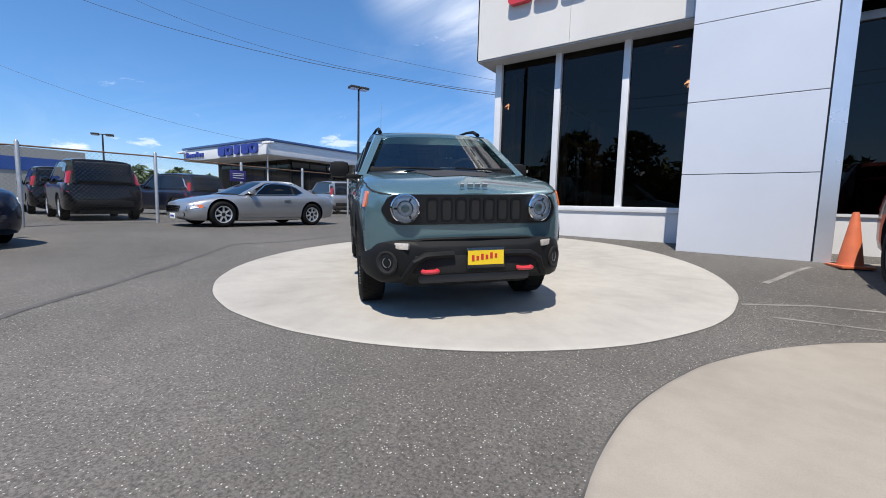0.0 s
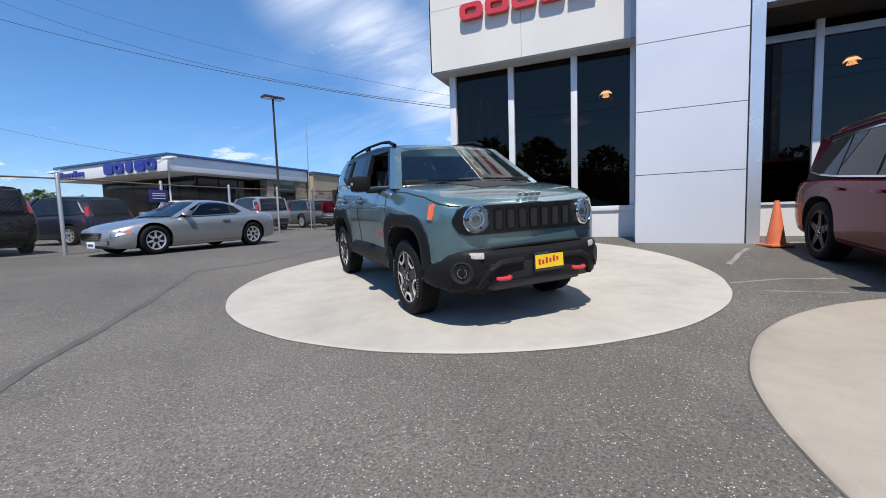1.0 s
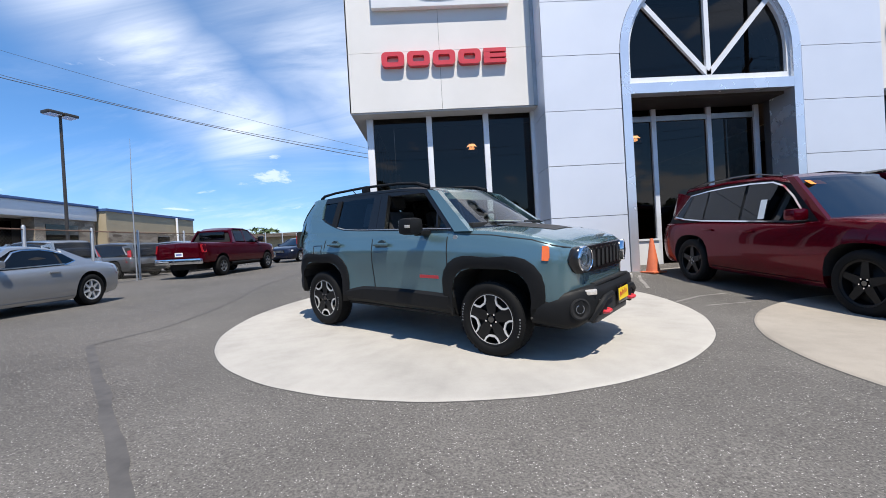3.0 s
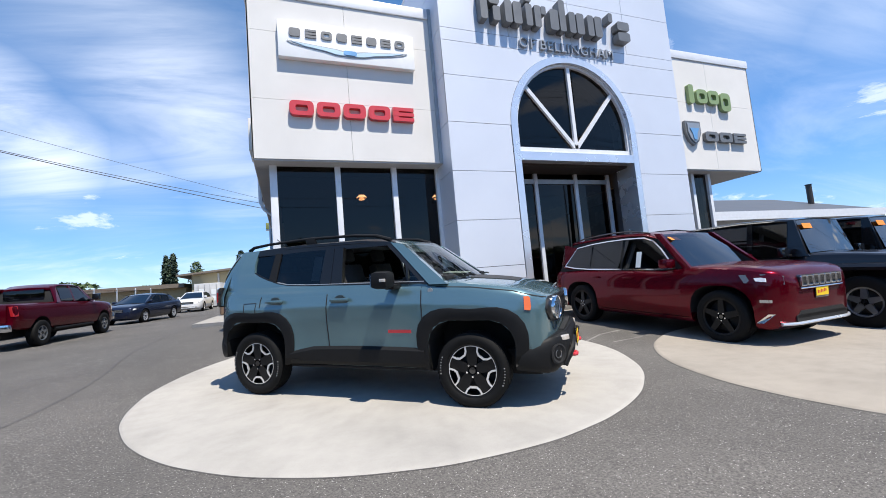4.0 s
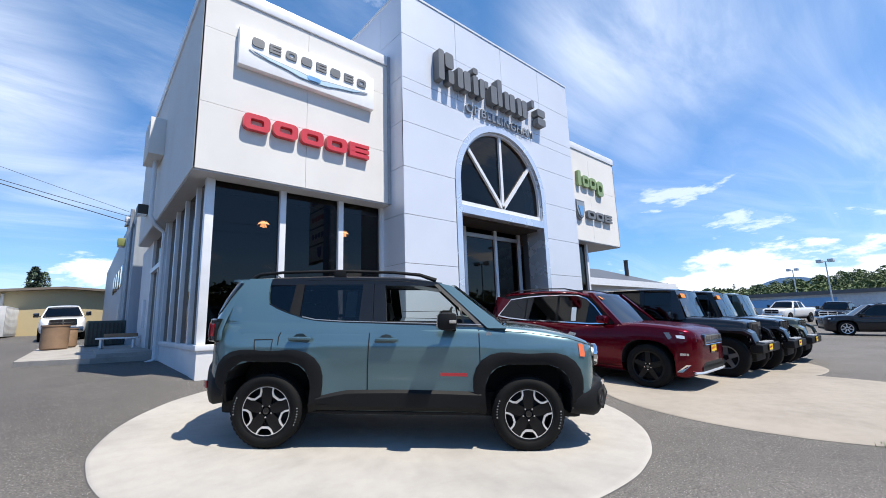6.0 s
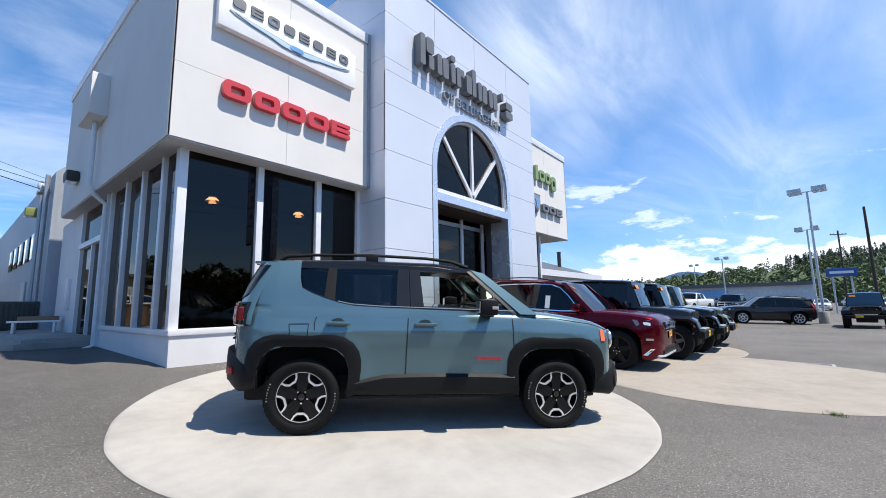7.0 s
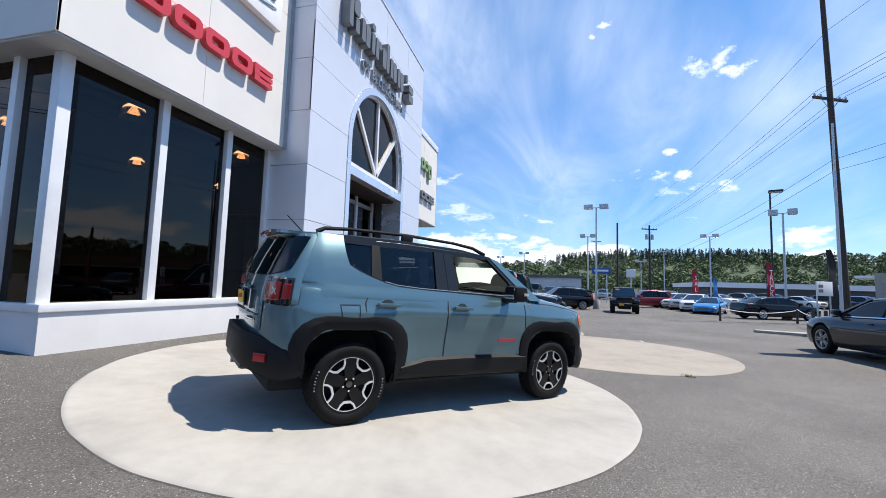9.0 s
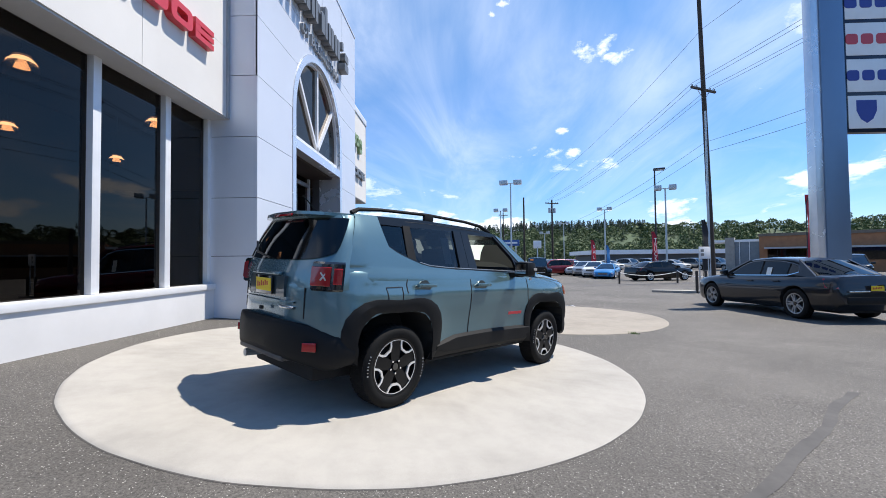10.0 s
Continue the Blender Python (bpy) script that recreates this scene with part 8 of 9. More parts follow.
fence_line()
whip = thing("whip_aerial", "tall thin pale whip aerial beside a fence post", "pole")
part("rod", tube(((-14.35, 15.6, gz(-14.35, 15.6)), (-14.35, 15.6, 3.8), (-14.30, 15.6, 5.9)), (0.03, 0.02, 0.006), 6), GALV, whip)
bs = thing("fence_sign", "small purple-blue notice board on the fence", "sign")
part("board", box((-13.22, 7.46, 1.56), (-13.19, 8.0, 1.92), 0.005), surface("violet_board", (0.035, 0.03, 0.17), 0.5), bs)
for z in (1.66, 1.74, 1.80):
    part("mark", box((-13.188, 7.54, z), (-13.184, 7.92, z + 0.022)), SIGN_WHITE, bs)

# ---- dealership next door ----
nb = thing("neighbour_showroom", "low white flat-roofed showroom with blue roof edge", "building")
WB = surface("white_fascia", (0.72, 0.73, 0.74), 0.6, 0, 0.05, 0.5)
BLUE_EDGE = surface("blue_roof_edge", (0.05, 0.10, 0.24), 0.5)
STONE = stone_material()
TAN = surface("tan_wall", (0.36, 0.30, 0.20), 0.8, 0, 0.08, 0.7)
part("fascia", box((-40.0, 17.4, 4.30), (-27.1, 30.2, 5.25), 0.02), WB, nb)
part("roof_edge", box((-40.1, 17.3, 5.25), (-27.0, 30.3, 5.42), 0.02), BLUE_EDGE, nb, "blue roof edge")
# solid block, its dark colour standing for the dim rooms inside
part("core", box((-39.6, 20.2, 0.2), (-28.6, 30.0, 4.30)), ROOM_DIM, nb)
part("canopy_post", tube(((-28.0, 18.0, 0.2), (-28.0, 18.0, 4.3)), 0.05, 8), WB, nb)
for k in range(6):
    part("window", box((-38.8 + 1.75 * k, 20.1, 0.6), (-37.15 + 1.75 * k, 20.16, 4.1)), SHOP_GLASS, nb)
for k in range(3):
    part("window", box((-28.56, 20.4 + 1.7 * k, 0.6), (-28.5, 22.0 + 1.7 * k, 4.1)), SHOP_GLASS, nb)
part("stone_wall", box((-28.0, 25.5, 0.0), (-27.2, 30.1, 4.29)), STONE, nb, "tan stone wall")
part("window", box((-27.19, 26.2, 2.6), (-27.15, 28.6, 3.9)), TINT_GLASS, nb)
for k, (w, kind) in enumerate(((0.85, "bar"), (0.85, "ring"), (0.55, "bar"), (0.85, "bar"), (0.85, "ring"))):
    bm = bmesh.new()
    letter_shape(bm, -33.2 + 1.14 * k, 4.80, w * 1.16, 0.72, kind, 17.24, 17.40)
    part("letter", bm, NAVY, nb, "navy blue raised letter")
for k in range(7):
    part("letter", box((-39.3 + 0.45 * k, 17.3, 4.55), (-38.97 + 0.45 * k, 17.40, 4.98 if k in (0, 4) else 4.85), 0.01), NAVY, nb)
for x in (-40.2, -27.0):
    part("flood_light", box((x - 0.1, 17.0, 4.95), (x + 0.9, 17.35, 5.1), 0.04), SIGN_WHITE, nb)
tb = thing("stone_building", "low tan building with a stone veneer base and dark roof edge", "building")
part("wall", box((-40.0, 30.4, 0.2), (-26.6, 41.6, 5.05)), TAN, tb)
part("roof_edge", box((-40.1, 30.32, 5.05), (-26.5, 41.7, 5.25)), BLUE_EDGE, tb)
part("stone_base", box((-26.59, 30.4, 0.2), (-26.45, 41.6, 3.6)), STONE, tb)
part("window", box((-26.44, 35.8, 2.4), (-26.40, 37.4, 3.4)), TINT_GLASS, tb)
part("downpipe", tube(((-26.4, 38.6, 0.4), (-26.4, 38.6, 5.1)), 0.09, 8), SIGN_WHITE, tb)
bw = thing("warehouse", "grey ribbed warehouse with a blue stripe", "building")
RIB = surface("ribbed_grey_wall", (0.36, 0.35, 0.32), 0.6, 0, 0.15, 1.0, stretch=(1, 14, 0.2))
part("wall", box((-60, -16, 0), (-48, 12.6, 4.9)), RIB, bw)
part("stripe", box((-47.99, -16, 3.0), (-47.95, 12.6, 4.1)), surface("blue_stripe", (0.03, 0.09, 0.32), 0.5), bw)

# ---- behind, to the north ----
ls = thing("low_shed", "long low tan shed with a wide brown-edged roof", "building")
CONT_GREY = surface("pale_post_paint", (0.5, 0.49, 0.46), 0.6)
TAN2 = surface("yellow_tan_wall", (0.44, 0.36, 0.21), 0.8, 0, 0.06, 0.4)
EAVE = surface("brown_eave", (0.16, 0.13, 0.10), 0.7)
part("wall", prism([(-13.0, 0.4), (-13.0, 4.38), (-7.0, 4.84), (10.0, 3.7), (10.0, 0.4)], 47.0, 60.0, lambda u, v, d: (u, d, v)), TAN2, ls)
part("roof", prism([(-14.2, 4.28), (-7.0, 4.85), (11.0, 3.65), (11.0, 3.82), (-7.0, 5.03), (-14.2, 4.46)], 46.3, 61.0, lambda u, v, d: (u, d, v)), EAVE, ls)
part("gutter_post", tube(((-10.6, 46.9, 0.8), (-10.6, 46.9, 4.4)), 0.10, 8), CONT_GREY, ls)
part("wall_vent", box((-7.7, 46.94, 3.2), (-7.2, 47.0, 3.5)), POLE_DARK, ls)
part("wall", box((-40.0, 49.0, 0.4), (-13.9, 58.0, 3.3)), TAN2, ls)
part("roof", box((-40.6, 48.0, 3.3), (-13.9, 59.0, 3.7)), EAVE, ls)

box_c = thing("shipping_container", "pale weathered steel container with paper notices", "container", pose(-11.0, 43.0, gz(-11.0, 43.0), 0, 0, -4))
CONT = surface("pale_container_paint", (0.55, 0.55, 0.54), 0.6, 0.1, 0.12, 1.5)
part("body", box((-1.1, 0, 0.1), (1.1, 5.0, 2.25), 0.03), CONT, box_c)
for k in range(14):
    part("rib", box((1.10, 0.22 + 0.34 * k, 0.3), (1.13, 0.38 + 0.34 * k, 2.1), 0.008), CONT, box_c)
for x in (-0.75, -0.22, 0.22, 0.75):
    part("lock_bar", tube(((x, -0.04, 0.2), (x, -0.04, 2.15)), 0.022, 6), GALV, box_c)
for x, z in ((-0.5, 1.3), (0.5, 1.2), (0.48, 0.6)):
    part("notice", box((x - 0.2, -0.02, z), (x + 0.2, -0.004, z + 0.45)), PAPER, box_c)

BIN = surface("brown_bin", (0.24, 0.155, 0.095), 0.75, 0, 0.15, 4)
for x, y, r, lab in ((-6.45, 19.5, 0.36, "brown round litter bin on the kerb"), (-6.18, 20.45, 0.30, "smaller brown round litter bin on the kerb")):
    b = thing("litter_bin", lab, "bin", pose(x, y, gz(x, y, 0.13)), "bins")
    h = r * 2.15
    part("drum", lathe([(0, 0), (r * 0.9, 0), (r, 0.04), (r, h - 0.04), (r * 0.96, h - 0.02), (r * 0.9, h - 0.04), (r * 0.9, h * 0.7), (0, h * 0.7)], 24, "z"), BIN, b)
    part("rim", lathe([(r * 0.9, h - 0.03), (r * 1.04, h - 0.03), (r * 1.04, h + 0.02), (r * 0.9, h + 0.02)], 24, "z"), BIN, b)
ac = thing("cooling_unit", "dark green louvred cooling unit beside the wall", "machine", pose(-5.12, 20.6, gz(-5.2, 20.6, 0.13)))
ACG = surface("dark_green_metal", (0.05, 0.07, 0.062), 0.55, 0.2, 0.15)
part("casing", box((-0.56, -0.6, 0), (0.56, 0.6, 0.88), 0.03), ACG, ac)
for k in range(9):
    part("louvre", box((-0.50 + 0.115 * k, -0.625, 0.08), (-0.45 + 0.115 * k, -0.6, 0.80)), POLE_DARK, ac)
isl = thing("kerb_island", "raised concrete kerb and walk along the side wall", "kerb", kind="structure")


def raised(poly, h, mat):
    bm = bmesh.new()
    lo = [bm.verts.new((x, y, gz(x, y, -0.05))) for x, y in poly]
    hi = [bm.verts.new((x, y, gz(x, y, h))) for x, y in poly]
    n = len(poly)
    bm.faces.new(hi)
    for k in range(n):
        bm.faces.new((lo[k], lo[(k + 1) % n], hi[(k + 1) % n], hi[k]))
    bmesh.ops.recalc_face_normals(bm, faces=bm.faces)
    return bm


part("walk", raised([(-7.0, 15.0), (-5.6, 13.6), (-4.28, 13.6), (-4.28, 22.0), (-6.9, 22.2)], 0.13, KERB), KERB, isl)
part("step", box((-5.5, 13.7, 0.50), (-4.29, 17.2, 0.74), 0.02), KERB, isl, "concrete door step in shade")
bench = thing("plank_bench", "white plank bench by the side door", "bench", pose(-4.87, 17.75, gz(-5.0, 17.75, 0.13), 0, 0, 78))
part("plank", box((-0.22, -0.55, 0.30), (0.22, 0.55, 0.35), 0.01), SIGN_WHITE, bench)
for y in (-0.42, 0.42):
    part("leg", box((-0.18, y - 0.03, 0), (0.18, y + 0.03, 0.30), 0.01), SIGN_WHITE, bench)
part("crate", box((-0.17, -0.5, 0.35), (0.17, 0.35, 0.47), 0.01), BIN, bench)

cone = thing("traffic_cone", "faded orange traffic cone leaning by the tower", "cone", pose(1.62, 7.70, gz(1.62, 7.7), 0, 0, 20))
CONE = surface("faded_orange_plastic", (0.55, 0.13, 0.05), 0.6, 0, 0.12, 6)
part("base", box((-0.18, -0.18, 0), (0.18, 0.18, 0.035), 0.012), CONE, cone)
part("body", lathe([(0.14, 0.035), (0.13, 0.06), (0.035, 0.70), (0.028, 0.715), (0.0, 0.715)], 24, "z"), CONE, cone)

# grass tuft at the pad's rim
gr = bmesh.new()
for k in range(90):
    a = random.uniform(0, 6.28)
    x, y = 0.25 + random.gauss(0, 0.05), 0.77 + random.gauss(0, 0.05)
    h = random.uniform(0.02, 0.06)
    lean = Vector((math.cos(a), math.sin(a), 0)) * h * 0.6
    p = Vector((x, y, gz(x, y)))
    w = Vector((-math.sin(a), math.cos(a), 0)) * 0.004
    gr.faces.new([gr.verts.new(v) for v in (p - w, p + w, p + lean + Vector((0, 0, h)))])
tagged(part("grass_tuft", gr, leaf_material("grass_green", (0.06, 0.13, 0.02), (0.14, 0.22, 0.05)), None), "small tuft of green grass at the pad's edge", "grass", kind="stuff")


# ---- lamps and poles ----
def lot_lamp(x, y, h, heads, material, label, base=True, turn=0, head_w=0.55, thick=0.36):
    lp = thing("street_lamp", label, "lamp post", pose(x, y, gz(x, y), 0, 0, turn), "lot lamps")
    part("pole", tube(((0, 0, 0), (0, 0, h - 0.1)), (0.085, 0.06), 10), material, lp)
    if base:
        part("base", lathe([(0.0, 0.75), (0.26, 0.75), (0.28, 0.72), (0.28, 0.0)], 18, "z"), KERB, lp)
    if heads:
        part("arm", tube(((-heads, 0, h - 0.1), (heads, 0, h - 0.1)), 0.035, 8), material, lp)
    for s in ((-1, 1) if heads else (1,)):
        cx = s * (heads + head_w / 2 - 0.1)
        hd = part("lamp_head", box((cx - head_w / 2, -0.30, h - 0.20), (cx + head_w / 2, 0.30, h - 0.20 + thick), min(0.05, thick * 0.3)), material, lp)
        part("lens", box((cx - head_w / 2 + 0.05, -0.27, h - 0.22), (cx + head_w / 2 - 0.05, 0.27, h - 0.202)), LAMP_CLEAR, hd)
    return lp


PALE = "pale metal lot lamp post with two square heads"
lot_lamp(29.5, -0.6, 8.75, 0.35, POLE_PALE, PALE, True, 80, 0.75)
lot_lamp(40.0, -0.75, 7.5, 0.35, POLE_PALE, PALE, True, 80)
lot_lamp(25.6, -12.4, 7.4, 0.35, POLE_PALE, PALE, True, 65)
lot_lamp(39.4, -12.4, 7.4, 0.35, POLE_PALE, PALE, True, 65)
lot_lamp(60, 7.4, 6.8, 0.35, POLE_PALE, PALE, True, 80)
lot_lamp(80, 13.6, 7.3, 0.35, POLE_PALE, PALE, True, 80)
lot_lamp(60, -9.9, 6.1, 0.35, POLE_PALE, PALE, True, 80)
lot_lamp(64, -14, 8.0, 0.45, POLE_PALE, PALE, True, 80)
lot_lamp(28.6, -13.0, 9.6, 0.0, POLE_DARK, "dark single-headed street lamp by the road", False, 250, 0.9, 0.15)
lot_lamp(-20.5, 19.9, 8.1, 0.12, POLE_DARK, "dark lamp post with two flat heads", False, 70, 0.62, 0.15)
lot_lamp(-42.9, 12.5, 5.9, 0.3, POLE_DARK, "dark lamp post with two flat heads", False, 70, 0.55, 0.15)


def power_pole(x, y, h, lean, arms, label, boxes=False):
    p = thing("power_pole", label, "utility pole", pose(x, y, gz(x, y)), "power poles")
    part("shaft", tube(((0, 0, -0.2), (lean[0] * h, lean[1] * h, h)), (0.19, 0.12), 12), WOOD_POLE, p)
    for z in arms:
        c = Vector((lean[0] * z, lean[1] * z, z))
        d = Vector((0.42, -0.9, 0)) * 1.25
        part("crossarm", box((-1.25, -0.06, -0.07), (1.25, 0.06, 0.07), 0.0, pose(c.x, c.y, c.z, 0, 0, -65)), WOOD_POLE, p)
        for k in (-1.15, -0.7, 0.7, 1.15):
            q = c + Vector((0.42, -0.9, 0)) * k
            part("insulator", lathe([(0, 0.24), (0.05, 0.22), (0.06, 0.12), (0.03, 0.07)], 8, "z"), GALV, p).matrix_local = pose(q.x, q.y, q.z)
        part("brace", tube((c + d * 0.55, c - Vector((0, 0, 0.75)), c - d * 0.55), 0.02, 5), GALV, p)
    if boxes:
        for s in (-1, 1):
            part("transformer", lathe([(0, 0.75), (0.2, 0.75), (0.22, 0.7), (0.22, 0), (0, 0)], 14, "z"), GALV, p).matrix_local = pose(0.2 * s, -0.42 * s, arms[0] - 1.5)
    return p


power_pole(21.08, -13.26, 22.0, (0.010, 0.017), (13.4,), "tall dark wooden power pole with a crossarm")
power_pole(58, -10.7, 11.2, (0, 0), (10.6,), "distant wooden power pole with transformers", True)
power_pole(62, -6.9, 12.2, (0, 0), (), "distant thin wooden pole")
power_pole(95, -7, 13.5, (0, 0), (12.8,), "distant wooden power pole")
power_pole(-15.5, -16.8, 18.5, (0, 0), (13.6,), "dark wooden power pole across the road")
sp = thing("steel_mast", "slim pale steel mast beside the power pole", "pole", pose(20.1, -12.45, gz(20.1, -12.45)))
part("mast", tube(((0, 0, 0), (0, 0, 11.5)), (0.09, 0.06), 8), POLE_PALE, sp)


def wire(a, b, sag, r=0.012):
    a, b = Vector(a), Vector(b)
    pts = [a.lerp(b, k / 16) - Vector((0, 0, sag * 4 * (k / 16) * (1 - k / 16))) for k in range(17)]
    w = thing("overhead_wire", "thin black overhead wire", "cable", None, "overhead wires")
    part("strand", tube(pts, r, 5), WIRE, w)


# service drop to the workshop, from the west
for (ex, ey, ez), (ax, ay, az), s, r in (((-40.8, 11.0, 15.6), (-4.65, 20.6, 5.5), 0.9, 0.016), ((-39.6, 14.0, 16.5), (-4.65, 20.6, 5.75), 1.3, 0.012), ((-38.3, 16.7, 17.3), (-4.65, 20.9, 6.0), 0.7, 0.008), ((-43.2, 6.9, 10.1), (-29.5, 18.5, 5.4), 0.5, 0.01)):
    wire((ex, ey, ez), (ax, ay, az), s, r)
ins = thing("wire_bracket", "cable bracket with insulators on the workshop wall", "bracket")
part("arm", box((-4.85, 20.5, 5.4), (-4.55, 21.0, 5.48), 0.01), GALV, ins)
part("insulator", lathe([(0, 0.3), (0.09, 0.27), (0.1, 0.15), (0.04, 0.0)], 10, "z"), SIGN_WHITE, ins).matrix_local = pose(-4.78, 20.6, 5.46)
fl = thing("wall_light", "yellow-green flood light on the workshop wall", "lamp")
part("housing", box((-4.95, 22.4, 4.85), (-4.56, 22.8, 5.2), 0.05), surface("olive_lamp", (0.22, 0.25, 0.08), 0.5), fl)
part("lens", box((-4.96, 22.45, 4.83), (-4.7, 22.75, 4.85)), LAMP_CLEAR, fl)
# along the road
P1 = Vector((21.21, -13.03, 13.5 + gz(21.08, -13.26)))
for k, dz in ((-1.15, 0.2), (-0.7, 0.2), (0.7, 0.2), (1.15, 0.2)):
    o = Vector((0.42, -0.9, 0)) * k
    wire(P1 + o + Vector((0, 0, dz)), Vector((58, -10.7, 10.7)) + o, 0.7)
    wire(P1 + o + Vector((0, 0, dz)), Vector((-15.5, -16.8, 13.7)) + o, 0.6)
for z in (17.6, 9.6, 8.9):
    wire(P1 + Vector((0, 0, z - 13.4)), Vector((58, -10.7, z - 3.4)), 0.8)
    wire(P1 + Vector((0, 0, z - 13.4)), Vector((-15.5, -16.8, z + 0.1)), 0.7)

# ---- pylon sign ----
py = thing("pylon_sign", "tall silver and blue-grey pylon sign with framed white boards", "sign", pose(6.5, -8.2, gz(6.5, -8.2)))
PYL_BLUE = surface("blue_grey_cladding", (0.17, 0.25, 0.36), 0.35, 0.5, 0.05, 0.6)
part("column", box((-0.12, 0.0, 0), (0.22, 0.27, 13.0), 0.02), ALU_SIDE, py, "bright metal column")
part("column", box((-0.16, -0.78, 0), (0.20, -0.001, 13.0), 0.02), PYL_BLUE, py, "blue-grey column")
part("board_frame", box((-0.12, -3.3, 5.72), (0.12, -0.781, 12.2), 0.02), NAVY_PAINT, py, "dark blue board frame")
for k in range(5):
    z = 5.85 + 1.25 * k
    bd = part("board", box((-0.135, -3.2, z), (0.135, -0.86, z + 1.12), 0.01), SIGN_WHITE, py)
    if k == 0:
        part("emblem", prism([(-1.45 + u, z + 0.6 + v) for u, v in SH], -0.145, -0.13, lambda u, v, d: (d, u, v)), NAVY, bd)
    else:
        for i in range(4):
            part("letter", prism([(-1.05 - 0.5 * i + u, z + 0.56 + v) for u, v in rounded(0.40, 0.36, 0.1)], -0.145, -0.13, lambda u, v, d: (d, u, v)), SIGN_RED if k == 2 else NAVY, bd)


# ---- banners, barrier and sign by the road ----
def banner(x, y, h, w, material, words, label):
    b = thing("feather_banner", label, "flag", pose(x, y, gz(x, y), 0, 0, -65))
    part("staff", tube(((0, 0, 0), (0, 0, h * 0.9), (w * 0.4, 0, h)), 0.02, 6), POLE_DARK, b)
    bm = bmesh.new()
    rows = []
    for k in range(9):
        z = 0.9 + (h - 0.95) * k / 8
        ww = w * (1 if k < 7 else 0.75 if k == 7 else 0.35)
        rows.append([bm.verts.new((0.02 + ww * t, 0.05 * math.sin(3 * t + k), z)) for t in (0, 0.5, 1)])
    for a, c in zip(rows, rows[1:]):
        for k in range(2):
            bm.faces.new((a[k], a[k + 1], c[k + 1], c[k]))
    part("cloth", bm, material, b)
    for i, ch in enumerate(words):
        cu = bpy.data.curves.new("letter", "FONT")
        cu.body, cu.size, cu.align_x = ch, w * 0.85, "CENTER"
        src = new("letter_source", cu)
        me = bpy.data.meshes.new_from_object(src.evaluated_get(bpy.context.evaluated_depsgraph_get()))
        bpy.data.objects.remove(src)
        me.materials.clear()
        o = mesh_part("letter", me, SIGN_WHITE, b)
        o.matrix_local = pose(0.02 + w / 2, -0.075, h - 0.95 - (h - 2.1) * i / max(len(words) - 1, 1), 90, 0, 0)
    return b


RED_CLOTH = surface("red_cloth", (0.42, 0.02, 0.04), 0.8, 0, 0.1)
banner(27.0, -11.9, 4.0, 0.62, RED_CLOTH, "TRUCKS", "red feather banner with white letters TRUCKS")
banner(36.5, -9.9, 3.8, 0.62, RED_CLOTH, "SALE", "red feather banner with white letters SALE")
banner(16.5, -9.95, 3.9, 0.55, surface("black_cloth", (0.015, 0.014, 0.016), 0.8), "", "black and red feather banner")
banner(42.5, -13.6, 3.4, 0.55, surface("blue_cloth", (0.05, 0.22, 0.5), 0.8), "", "pale blue feather banner")
banner(9.6, -10.2, 4.2, 0.7, RED_CLOTH, "", "red feather banner behind the pylon")
bar = thing("chain_barrier", "low chain hung between dark posts at the lot's edge", "barrier")
for x, y in ((20.0, -6.5), (20.6, -10.6), (11.1, -6.55), (11.1, -6.95)):
    part("post", tube(((x, y, gz(x, y)), (x, y, gz(x, y) + (0.8 if x > 15 else 1.0))), 0.06, 10), POLE_DARK, bar)
part("chain", tube([(20.0 + 0.6 * t, -6.5 - 4.1 * t, gz(20, -8) + 0.75 - 0.9 * t * (1 - t)) for t in np.linspace(0, 1, 13)], 0.02, 5), SIGN_WHITE, bar)
part("chain", tube([(20.6 - 9.5 * t, -10.6 + 3.65 * t, gz(16, -8) + 0.78 - 0.5 * t * (1 - t)) for t in np.linspace(0, 1, 13)], 0.02, 5), SIGN_WHITE, bar)
ks = thing("kerb_island", "small white-edged kerb island by the lot's entry", "kerb", kind="structure")
part("kerb", raised([(11.9, -4.9), (11.2, -6.0), (10.9, -7.2), (11.5, -7.3), (12.3, -5.2)], 0.10, CONCRETE), CONCRETE, ks)
ps = thing("post_sign", "small white notice on two posts", "sign", pose(11.4, -7.1, gz(11.4, -7.1), 0, 0, -60))
part("board", box((-0.42, -0.02, 1.55), (0.42, 0.02, 2.1), 0.01), SIGN_WHITE, ps)
for x in (-0.35, 0.35):
    part("post", tube(((x, 0.04, 0), (x, 0.04, 2.1)), 0.03, 6), POLE_PALE, ps)
for z in (1.68, 1.86):
    part("mark", box((-0.34, -0.026, z), (-0.1, -0.021, z + 0.12)), SIGN_GREY, ps)
dr = thing("drain_grate", "dark iron drain grate in the asphalt", "drain", pose(5.5, 0.75, gz(5.5, 0.75), 0, 0, 0))
part("frame", box((-0.32, -0.32, -0.02), (0.32, 0.32, 0.006), 0.004), GALV, dr)
for k in range(7):
    part("slot", box((-0.26 + 0.08 * k, -0.26, 0.006), (-0.22 + 0.08 * k, 0.26, 0.0075)), CABIN, dr)

